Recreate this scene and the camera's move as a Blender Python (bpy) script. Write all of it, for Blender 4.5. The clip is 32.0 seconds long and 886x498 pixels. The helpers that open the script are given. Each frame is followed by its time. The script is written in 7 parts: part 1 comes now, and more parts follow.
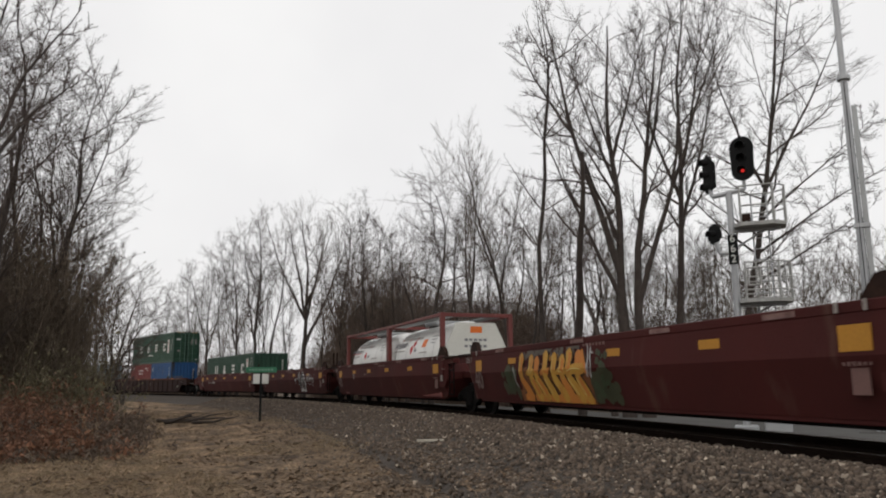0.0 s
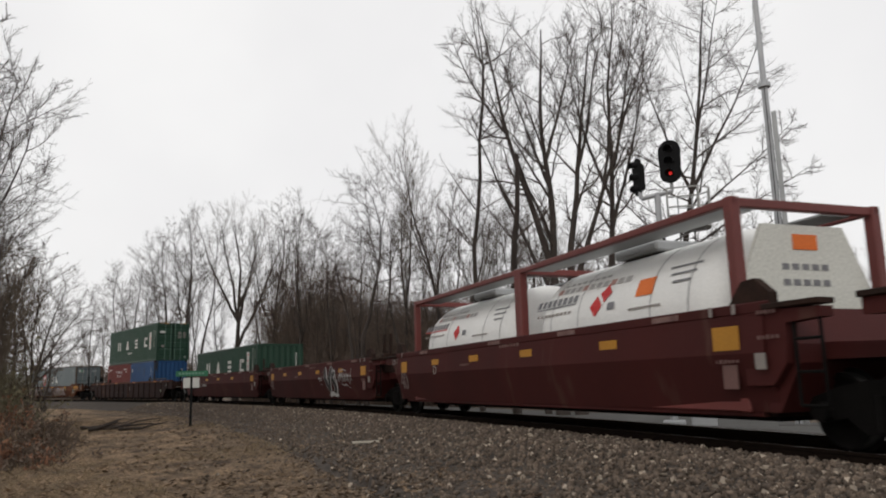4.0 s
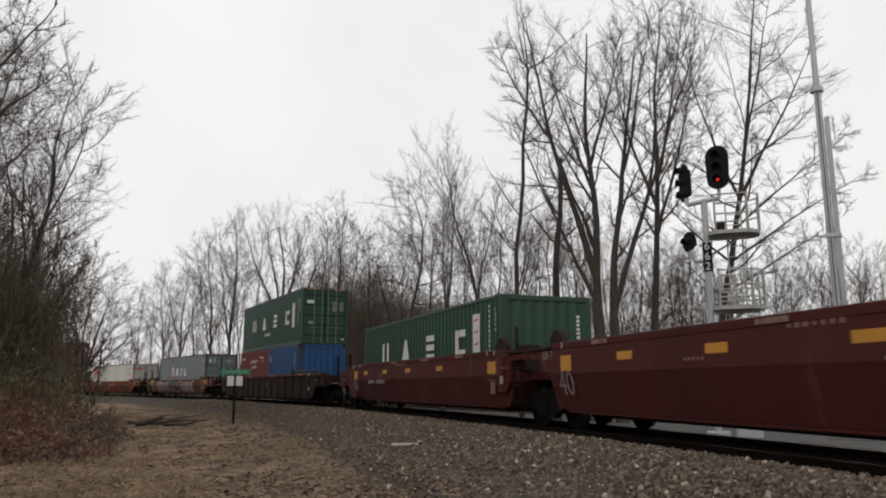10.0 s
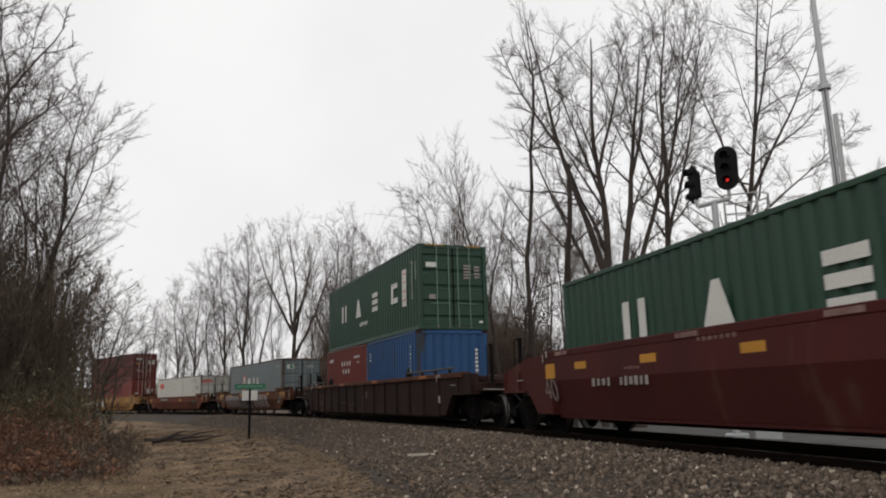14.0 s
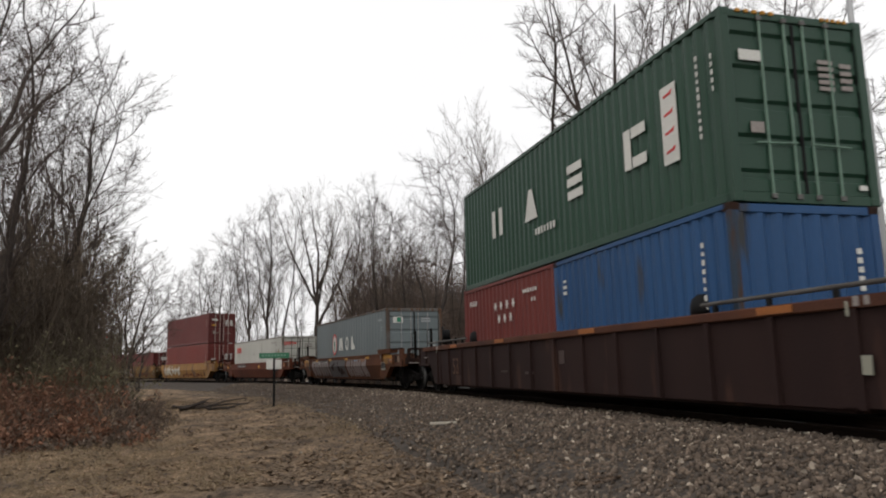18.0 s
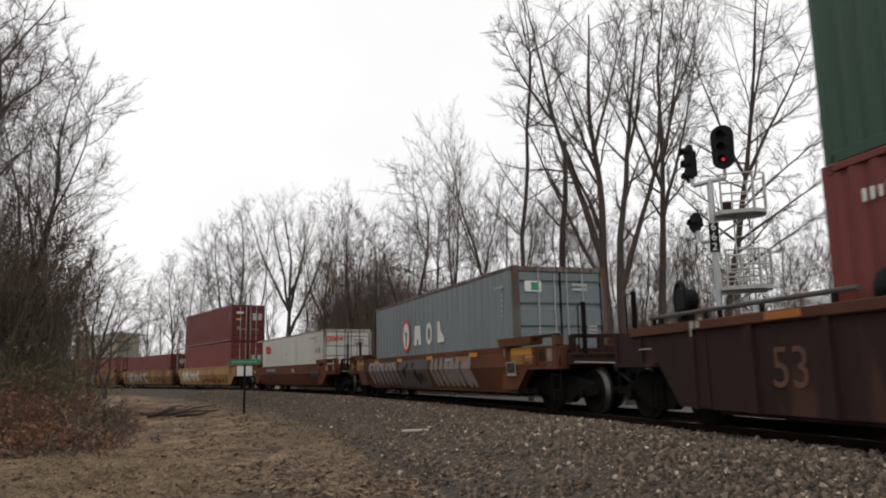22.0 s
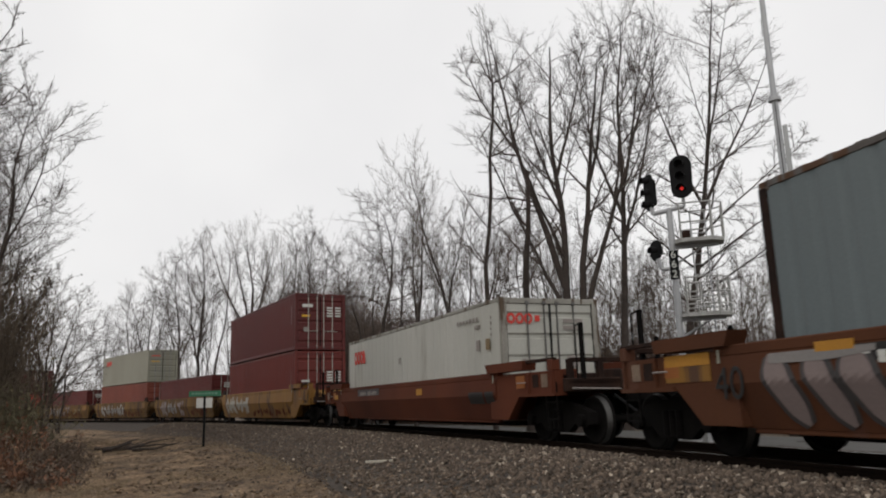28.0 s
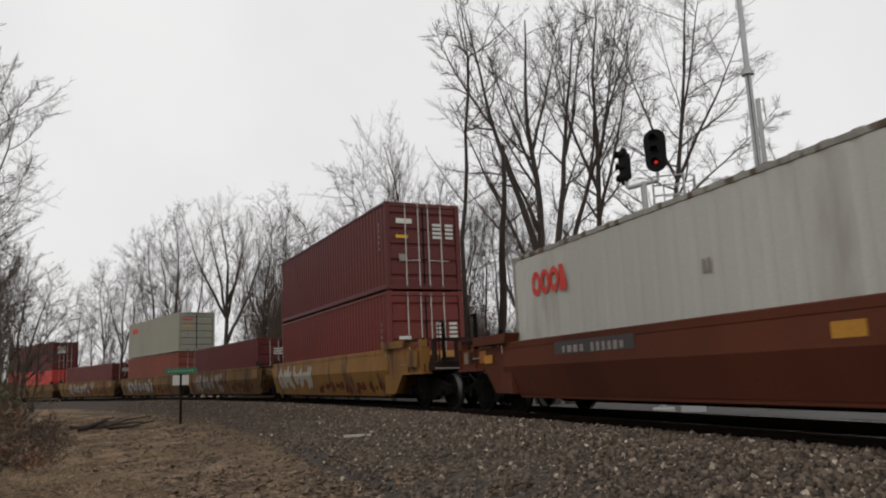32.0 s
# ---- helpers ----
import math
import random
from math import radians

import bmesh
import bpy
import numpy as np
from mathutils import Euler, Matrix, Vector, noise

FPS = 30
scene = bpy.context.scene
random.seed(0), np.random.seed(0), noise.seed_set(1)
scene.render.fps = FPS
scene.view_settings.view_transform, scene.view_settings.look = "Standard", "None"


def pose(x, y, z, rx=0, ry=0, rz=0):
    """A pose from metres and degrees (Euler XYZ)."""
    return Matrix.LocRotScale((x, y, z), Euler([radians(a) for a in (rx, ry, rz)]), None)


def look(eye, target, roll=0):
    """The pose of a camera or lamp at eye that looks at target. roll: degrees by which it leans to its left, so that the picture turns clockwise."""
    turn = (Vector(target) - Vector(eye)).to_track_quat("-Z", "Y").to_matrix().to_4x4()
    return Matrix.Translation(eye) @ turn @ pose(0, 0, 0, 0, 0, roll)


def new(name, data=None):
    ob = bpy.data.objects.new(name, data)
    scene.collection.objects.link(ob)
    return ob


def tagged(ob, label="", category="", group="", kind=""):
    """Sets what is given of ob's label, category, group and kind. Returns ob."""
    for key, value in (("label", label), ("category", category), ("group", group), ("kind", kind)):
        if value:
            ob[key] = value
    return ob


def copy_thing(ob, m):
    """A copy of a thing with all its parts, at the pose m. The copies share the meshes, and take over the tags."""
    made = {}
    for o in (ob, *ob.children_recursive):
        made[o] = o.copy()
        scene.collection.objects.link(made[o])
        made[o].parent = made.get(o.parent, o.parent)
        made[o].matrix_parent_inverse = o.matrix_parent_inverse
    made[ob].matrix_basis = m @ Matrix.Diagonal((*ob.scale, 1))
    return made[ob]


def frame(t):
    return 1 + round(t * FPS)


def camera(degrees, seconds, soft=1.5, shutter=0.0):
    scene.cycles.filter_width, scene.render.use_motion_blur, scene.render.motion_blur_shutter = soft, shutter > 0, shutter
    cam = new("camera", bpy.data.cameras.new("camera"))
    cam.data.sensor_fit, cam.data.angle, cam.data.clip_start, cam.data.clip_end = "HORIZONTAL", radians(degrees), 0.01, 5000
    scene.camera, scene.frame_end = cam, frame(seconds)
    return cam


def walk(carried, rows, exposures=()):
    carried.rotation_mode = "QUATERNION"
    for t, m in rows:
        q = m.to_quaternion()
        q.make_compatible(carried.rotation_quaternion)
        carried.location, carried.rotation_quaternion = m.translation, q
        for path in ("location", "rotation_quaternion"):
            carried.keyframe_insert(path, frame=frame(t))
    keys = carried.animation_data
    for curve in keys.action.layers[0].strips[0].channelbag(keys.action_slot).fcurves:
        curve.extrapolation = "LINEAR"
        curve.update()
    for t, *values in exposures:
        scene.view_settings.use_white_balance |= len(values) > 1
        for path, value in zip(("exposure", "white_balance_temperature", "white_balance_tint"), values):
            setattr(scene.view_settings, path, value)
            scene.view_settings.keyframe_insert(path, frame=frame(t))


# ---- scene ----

# ======== camera ========
cam = camera(61.3, 32.0, soft=1.95, shutter=0.4)
RZ = 0.70                      # rail top over the ground where the camera stands
EYE = (0.0, 0.0, RZ + 0.833)
# seconds, yaw (to the left), pitch (up), roll, in degrees
PATH = [
    (0, -0.25, 10.15, -0.50),
    (0.5, -1.14, 10.29, -0.86),
    (1, -1.27, 10.54, -1.35),
    (1.5, -2.10, 10.56, -1.82),
    (2, -3.59, 10.29, -1.58),
    (2.5, -4.72, 10.21, -0.95),
    (4.5, -5.30, 10.02, -1.47),
    (5, -5.10, 9.92, -1.38),
    (5.5, -5.25, 10.45, -0.85),
    (6, -5.22, 9.23, -1.84),
    (6.5, -3.34, 8.81, -2.63),
    (7, -2.47, 9.98, -2.10),
    (7.5, -1.88, 10.08, -1.43),
    (8, -1.43, 10.14, -1.05),
    (8.5, -1.24, 10.24, -1.20),
    (9, -1.24, 10.26, -1.28),
    (9.5, -1.19, 10.19, -1.00),
    (10, -2.00, 10.43, -0.01),
    (10.5, -2.33, 10.47, -1.52),
    (11, -2.04, 11.00, -1.90),
    (11.5, -1.70, 11.06, -2.01),
    (12, -1.29, 11.08, -1.91),
    (12.5, -1.14, 11.12, -1.54),
    (13, -1.07, 11.17, -1.24),
    (13.5, -1.24, 11.27, -1.45),
    (14, -1.19, 11.13, -1.51),
    (14.5, -1.14, 10.90, -2.39),
    (16.5, -0.87, 11.35, -1.97),
    (17, -0.67, 9.62, -2.18),
    (17.5, 0.36, 8.43, -1.67),
    (18, 0.53, 8.89, -1.36),
    (18.5, 0.40, 9.62, -1.25),
    (19, 0.34, 9.53, -1.53),
    (19.5, 0.33, 9.33, -1.40),
    (20, 0.06, 9.83, -0.75),
    (20.5, -0.31, 9.99, -0.53),
    (21, -0.88, 10.04, -0.71),
    (21.5, -1.30, 9.98, -1.03),
    (22, -1.53, 9.38, -1.16),
    (22.5, -1.60, 9.02, -1.07),
    (23, -3.05, 8.18, -0.12),
    (23.5, -3.79, 7.90, -1.08),
    (24, -4.12, 8.44, -0.35),
    (24.5, -3.82, 8.60, -0.94),
    (25, -2.76, 8.60, -0.82),
    (25.5, -2.87, 9.44, -1.70),
    (27.5, -3.92, 11.25, -1.57),
    (28, -4.39, 11.48, -1.85),
    (28.5, -4.80, 11.63, -2.01),
    (29, -5.09, 11.75, -2.06),
    (29.5, -5.31, 11.46, -2.10),
    (30, -5.53, 11.34, -2.19),
    (30.5, -5.71, 11.28, -2.18),
    (31, -5.97, 11.27, -1.78),
    (31.5, -6.31, 10.59, -2.69),
    (32, -6.16, 9.49, -2.59),
]


def aimed(yaw, pitch, roll):
    a, b = radians(yaw), radians(pitch)
    ahead = Vector((-math.sin(a) * math.cos(b), math.cos(a) * math.cos(b), math.sin(b)))
    return look(EYE, Vector(EYE) + ahead, roll)


walk(cam, [(t, aimed(*turn)) for t, *turn in PATH],
     exposures=[(0.0, 0.0), (17.0, 0.04), (18.0, 0.22), (20.0, 0.21), (22.5, 0.19), (25.5, 0.14), (28.0, -0.03), (32.0, -0.10)])

# ======== light: an even overcast sky ========
world = bpy.data.worlds.new("overcast")
scene.world = world
world.use_nodes = True
wn, wl = world.node_tree.nodes, world.node_tree.links
wn.clear()
w_out = wn.new("ShaderNodeOutputWorld")
w_bg = wn.new("ShaderNodeBackground")
w_sky = wn.new("ShaderNodeTexSky")
w_sky.sky_type, w_sky.sun_disc = "NISHITA", False
w_sky.sun_elevation, w_sky.sun_rotation = radians(38), radians(200)
w_sky.dust_density = 6.0
w_dim = wn.new("ShaderNodeVectorMath")
w_dim.operation = "SCALE"
w_dim.inputs["Scale"].default_value = 0.09
w_tc = wn.new("ShaderNodeTexCoord")
w_noise = wn.new("ShaderNodeTexNoise")
w_noise.inputs["Scale"].default_value = 2.2
w_noise.inputs["Detail"].default_value = 4.0
w_ramp = wn.new("ShaderNodeValToRGB")
w_ramp.color_ramp.elements[0].position, w_ramp.color_ramp.elements[1].position = 0.3, 0.72
w_ramp.color_ramp.elements[0].color = (0.815, 0.805, 0.81, 1)
w_ramp.color_ramp.elements[1].color = (0.94, 0.93, 0.92, 1)
w_mix = wn.new("ShaderNodeMix")
w_mix.data_type = "RGBA"
w_mix.inputs["Factor"].default_value = 0.93
wl.new(w_sky.outputs["Color"], w_dim.inputs[0])
wl.new(w_tc.outputs["Generated"], w_noise.inputs["Vector"])
wl.new(w_noise.outputs["Fac"], w_ramp.inputs["Fac"])
wl.new(w_dim.outputs["Vector"], w_mix.inputs["A"])
wl.new(w_ramp.outputs["Color"], w_mix.inputs["B"])
wl.new(w_mix.outputs["Result"], w_bg.inputs["Color"])
w_bg.inputs["Strength"].default_value = 1.06
wl.new(w_bg.outputs["Background"], w_out.inputs["Surface"])

sun = new("sun", bpy.data.lights.new("sun", "SUN"))
sun.data.energy, sun.data.angle, sun.data.color = 0.5, radians(25), (1.0, 0.97, 0.93)
sun.matrix_world = look((0, 0, 40), (0 + math.sin(radians(200)) * -10, -math.cos(radians(200)) * 10, 40 - 8))


# ======== materials ========
def material(name, base, second=None, rough=0.8, metal=0.0, grain=30.0, blotch=1.2, bump=0.15, spread=0.5,
             rust=None, rust_at=0.62, streak=False, spec=0.4, random_tint=0.0, speck=0.72):
    """Paint or earth with two scales of variation; rust: colour of patches; streak: patches drawn out downwards."""
    m = bpy.data.materials.new(name)
    m.use_nodes = True
    n, l = m.node_tree.nodes, m.node_tree.links
    b = n["Principled BSDF"]
    b.inputs["Roughness"].default_value, b.inputs["Metallic"].default_value = rough, metal
    b.inputs["Specular IOR Level"].default_value = spec
    tc = n.new("ShaderNodeTexCoord")
    big, fine = n.new("ShaderNodeTexNoise"), n.new("ShaderNodeTexNoise")
    big.inputs["Scale"].default_value, big.inputs["Detail"].default_value = blotch, 6.0
    fine.inputs["Scale"].default_value, fine.inputs["Detail"].default_value = grain, 4.0
    coord = tc.outputs["Object"]
    if streak:
        mp = n.new("ShaderNodeMapping")
        mp.inputs["Scale"].default_value = (1.0, 1.0, 0.22)
        l.new(coord, mp.inputs["Vector"])
        l.new(mp.outputs["Vector"], big.inputs["Vector"])
    else:
        l.new(coord, big.inputs["Vector"])
    l.new(coord, fine.inputs["Vector"])
    second = second or tuple(c * 0.65 for c in base)
    ramp = n.new("ShaderNodeValToRGB")
    ramp.color_ramp.elements[0].position, ramp.color_ramp.elements[1].position = 0.5 - spread / 2, 0.5 + spread / 2
    ramp.color_ramp.elements[0].color, ramp.color_ramp.elements[1].color = (*second, 1), (*base, 1)
    l.new(big.outputs["Fac"], ramp.inputs["Fac"])
    dark = n.new("ShaderNodeMix")
    dark.data_type, dark.blend_type = "RGBA", "MULTIPLY"
    dark.inputs["Factor"].default_value = 0.7
    fr = n.new("ShaderNodeMapRange")
    fr.inputs["From Min"].default_value, fr.inputs["From Max"].default_value = 0.3, 0.7
    fr.inputs["To Min"].default_value, fr.inputs["To Max"].default_value = speck, 1 + (1 - speck) * 0.5
    l.new(fine.outputs["Fac"], fr.inputs["Value"])
    l.new(ramp.outputs["Color"], dark.inputs["A"])
    l.new(fr.outputs["Result"], dark.inputs["B"])
    colour = dark.outputs["Result"]
    if rust:
        rn = n.new("ShaderNodeTexNoise")
        rn.inputs["Scale"].default_value, rn.inputs["Detail"].default_value = blotch * 2.3, 8.0
        l.new(big.inputs["Vector"].links[0].from_socket, rn.inputs["Vector"])
        rr = n.new("ShaderNodeMapRange")
        rr.inputs["From Min"].default_value, rr.inputs["From Max"].default_value = rust_at, rust_at + 0.07
        l.new(rn.outputs["Fac"], rr.inputs["Value"])
        mx = n.new("ShaderNodeMix")
        mx.data_type = "RGBA"
        mx.inputs["B"].default_value = (*rust, 1)
        l.new(rr.outputs["Result"], mx.inputs["Factor"])
        l.new(colour, mx.inputs["A"])
        colour = mx.outputs["Result"]
    if random_tint:
        oi = n.new("ShaderNodeObjectInfo")
        geo = n.new("ShaderNodeNewGeometry")
        add = n.new("ShaderNodeMath")
        add.operation = "ADD"
        l.new(oi.outputs["Random"], add.inputs[0])
        l.new(geo.outputs["Random Per Island"], add.inputs[1])
        tr = n.new("ShaderNodeMapRange")
        tr.inputs["From Max"].default_value = 2.0
        tr.inputs["To Min"].default_value, tr.inputs["To Max"].default_value = 1 - random_tint, 1 + random_tint
        l.new(add.outputs["Value"], tr.inputs["Value"])
        vm = n.new("ShaderNodeVectorMath")
        vm.operation = "SCALE"
        l.new(colour, vm.inputs[0])
        l.new(tr.outputs["Result"], vm.inputs["Scale"])
        colour = vm.outputs["Vector"]
    l.new(colour, b.inputs["Base Color"])
    if bump:
        bp = n.new("ShaderNodeBump")
        bp.inputs["Strength"].default_value, bp.inputs["Distance"].default_value = bump, 0.02
        l.new(fine.outputs["Fac"], bp.inputs["Height"])
        l.new(bp.outputs["Normal"], b.inputs["Normal"])
    return m


def flat(name, base, rough=0.6):
    return material(name, base, tuple(c * 0.8 for c in base), rough=rough, bump=0.05, speck=0.85)


M_RED = material("oxide_red_paint", (0.061, 0.0110, 0.0094), (0.039, 0.0077, 0.0069), rough=0.75, blotch=0.6, streak=True, rust=(0.07, 0.03, 0.022), rust_at=0.6, spec=0.2, speck=0.9)
M_BROWN = material("dark_brown_paint", (0.0275, 0.0142, 0.0124), (0.0180, 0.0098, 0.0092), rough=0.8, blotch=0.8, streak=True, rust=(0.046, 0.023, 0.017), rust_at=0.60, spec=0.15, speck=0.9)
M_CHORD = material("rusty_top_chord", (0.105, 0.038, 0.017), (0.042, 0.018, 0.014), rough=0.75, blotch=0.9, spec=0.2)
M_TAN = material("faded_orange_brown_paint", (0.104, 0.039, 0.0165), (0.050, 0.021, 0.0135), rough=0.8, blotch=0.45, streak=True, rust=(0.09, 0.04, 0.025), rust_at=0.6, spec=0.15, speck=0.9)
M_OXIDE = material("weathered_orange_brown_paint", (0.112, 0.0335, 0.0165), (0.060, 0.0195, 0.012), rough=0.8, blotch=0.4, streak=True, rust=(0.08, 0.033, 0.02), rust_at=0.62, spec=0.15, speck=0.9)
M_YELLOW = material("faded_yellow_paint", (0.270, 0.132, 0.017), (0.150, 0.068, 0.015), rough=0.65, blotch=0.6, streak=True, rust=(0.075, 0.034, 0.018), rust_at=0.55, speck=0.9)
M_YELLOW2 = material("rust_stained_dull_yellow_paint", (0.190, 0.105, 0.026), (0.060, 0.034, 0.020), rough=0.75, blotch=0.7, streak=True, rust=(0.060, 0.030, 0.020), rust_at=0.54, spec=0.2, speck=0.9)
M_STEEL = material("grimy_truck_steel", (0.0085, 0.0075, 0.007), (0.004, 0.0036, 0.0034), rough=0.85, blotch=4.0, spec=0.08)
M_ENDP = material("dirty_pale_panel_paint", (0.24, 0.175, 0.125), (0.10, 0.065, 0.045), rough=0.85, blotch=4.0)
M_PATCH = flat("worn_orange_patch", (0.30, 0.10, 0.02))
M_TREAD = material("polished_wheel_tread", (0.10, 0.098, 0.095), rough=0.5, metal=1.0, bump=0.02)
M_RUSTY = material("rusty_steel", (0.034, 0.017, 0.0115), (0.014, 0.0085, 0.007), rough=0.85, blotch=3.0, spec=0.15)
M_REFL = flat("yellow_reflector", (0.46, 0.215, 0.022), 0.6)
M_WHITE = flat("white_lettering_paint", (0.62, 0.62, 0.58))
M_GREY = flat("pale_grey_marking", (0.27, 0.24, 0.22))
M_GREEN = material("dark_green_container_paint", (0.0115, 0.048, 0.027), (0.009, 0.037, 0.021), rough=0.5, blotch=0.6, streak=True, speck=0.9)
M_BLUE = material("worn_blue_container_paint", (0.0152, 0.0656, 0.1720), (0.0104, 0.0464, 0.1240), rough=0.5, blotch=0.7, streak=True, rust=(0.028, 0.028, 0.028), rust_at=0.605, spec=0.3, speck=0.9)
M_CRED = material("worn_red_container_paint", (0.128, 0.0215, 0.0165), (0.098, 0.0175, 0.014), rough=0.6, blotch=0.7, streak=True, speck=0.9)
M_MAROON = material("maroon_container_paint", (0.104, 0.0155, 0.0130), (0.076, 0.0118, 0.0105), rough=0.55, blotch=0.6, streak=True, speck=0.9)
M_MAROON2 = material("dull_red_container_paint", (0.145, 0.0225, 0.0165), (0.105, 0.017, 0.013), rough=0.55, blotch=0.6, streak=True, speck=0.9)
M_ORANGE = material("orange_red_container_paint", (0.200, 0.050, 0.030), (0.145, 0.037, 0.024), rough=0.6, blotch=0.7, streak=True, speck=0.9)
M_BRIGHT = material("bright_red_container_paint", (0.5, 0.045, 0.03), (0.4, 0.04, 0.03), rough=0.5, blotch=0.7)
M_CGREY = material("blue_grey_container_paint", (0.1425, 0.1691, 0.1748), (0.1140, 0.1377, 0.1425), rough=0.55, blotch=0.5, streak=True, rust=(0.14, 0.16, 0.16), rust_at=0.63, spec=0.25, speck=0.9)
M_CWHITE = material("off_white_container_paint", (0.459, 0.459, 0.416), (0.365, 0.365, 0.327), rough=0.55, blotch=0.4, streak=True, rust=(0.32, 0.31, 0.27), rust_at=0.62, speck=0.9)
M_CBEIGE = material("beige_container_paint", (0.28, 0.275, 0.22), (0.22, 0.215, 0.17), rough=0.6, blotch=0.5, streak=True, speck=0.9)
M_FRAME = material("tank_frame_red_paint", (0.16, 0.035, 0.03), (0.12, 0.03, 0.026), rough=0.55, blotch=1.5, speck=0.9)
M_TANK = material("white_tank_cladding", (0.82, 0.82, 0.79), (0.70, 0.70, 0.68), rough=0.4, blotch=0.6, bump=0.03, speck=0.9)
M_ALU = material("dull_aluminium", (0.336, 0.344, 0.344), (0.256, 0.264, 0.264), rough=0.45, metal=0.6, blotch=2.0, bump=0.05, speck=0.9)
M_GALV = material("galvanised_steel", (0.425, 0.433, 0.442), (0.340, 0.348, 0.357), rough=0.5, metal=0.4, blotch=2.5, bump=0.05, speck=0.9)
M_BLACK = material("black_signal_paint", (0.010, 0.010, 0.0105), rough=0.75, bump=0.03, spec=0.15)
M_BARK = material("wet_grey_bark", (0.066, 0.052, 0.044), (0.036, 0.028, 0.024), rough=0.95, grain=18, blotch=3.0, bump=0.5)
M_TWIG = material("bare_twigs", (0.095, 0.074, 0.062), (0.06, 0.046, 0.040), rough=0.95, blotch=2.0, bump=0)
M_TWIG2 = material("pale_tan_twigs", (0.1326, 0.1053, 0.0819), (0.0897, 0.0702, 0.0546), rough=0.95, blotch=2.0, bump=0)
M_BRUSH = material("brown_brush", (0.1418, 0.1026, 0.0783), (0.0783, 0.0567, 0.0446), rough=1.0, blotch=0.5, bump=0, random_tint=0.4)
M_SIDE = material("olive_brown_shrub_twigs", (0.170, 0.130, 0.096), (0.092, 0.072, 0.053), rough=1.0, blotch=0.4, bump=0, random_tint=0.4)
M_PILE = material("grey_tan_cut_brush", (0.150, 0.110, 0.082), (0.068, 0.050, 0.038), rough=1.0, blotch=0.7, bump=0, random_tint=0.5)
M_RUSSET = material("dead_russet_leaves", (0.215, 0.098, 0.054), (0.090, 0.050, 0.033), rough=0.9, blotch=0.8, bump=0, random_tint=0.45)
M_OLIVE = material("olive_undergrowth", (0.175, 0.150, 0.085), (0.10, 0.088, 0.055), rough=0.9, blotch=0.8, bump=0, random_tint=0.4)
M_STRAW = material("dry_straw_grass", (0.31, 0.225, 0.135), (0.17, 0.127, 0.080), rough=0.95, blotch=0.7, bump=0, random_tint=0.35)
M_STONE = material("ballast_stone", (0.178, 0.134, 0.100), (0.036, 0.027, 0.021), rough=0.95, blotch=9.0, bump=0.2, random_tint=0.9)
M_TIE = material("creosoted_timber", (0.010, 0.008, 0.007), (0.006, 0.005, 0.0045), rough=0.95, blotch=2.0, bump=0.4, random_tint=0.3, spec=0.05)
M_RAIL = material("rusty_rail_side", (0.018, 0.012, 0.009), rough=0.9, spec=0.05, blotch=4.0)
M_RAILTOP = material("shiny_rail_head", (0.5, 0.49, 0.48), rough=0.25, metal=1.0, bump=0.02)
M_ROAD = material("pale_gravel_road", (0.0900, 0.0864, 0.0806), (0.0576, 0.0547, 0.0511), rough=0.95, blotch=0.8)


# the track: one arc, bending away to the left
X0, Y0, HEAD, BEND = 5.297, 10.0, -0.2468, -0.0058
RADIUS = -1 / BEND
CX, CY = X0 - RADIUS * math.cos(HEAD), Y0 + RADIUS * math.sin(HEAD)


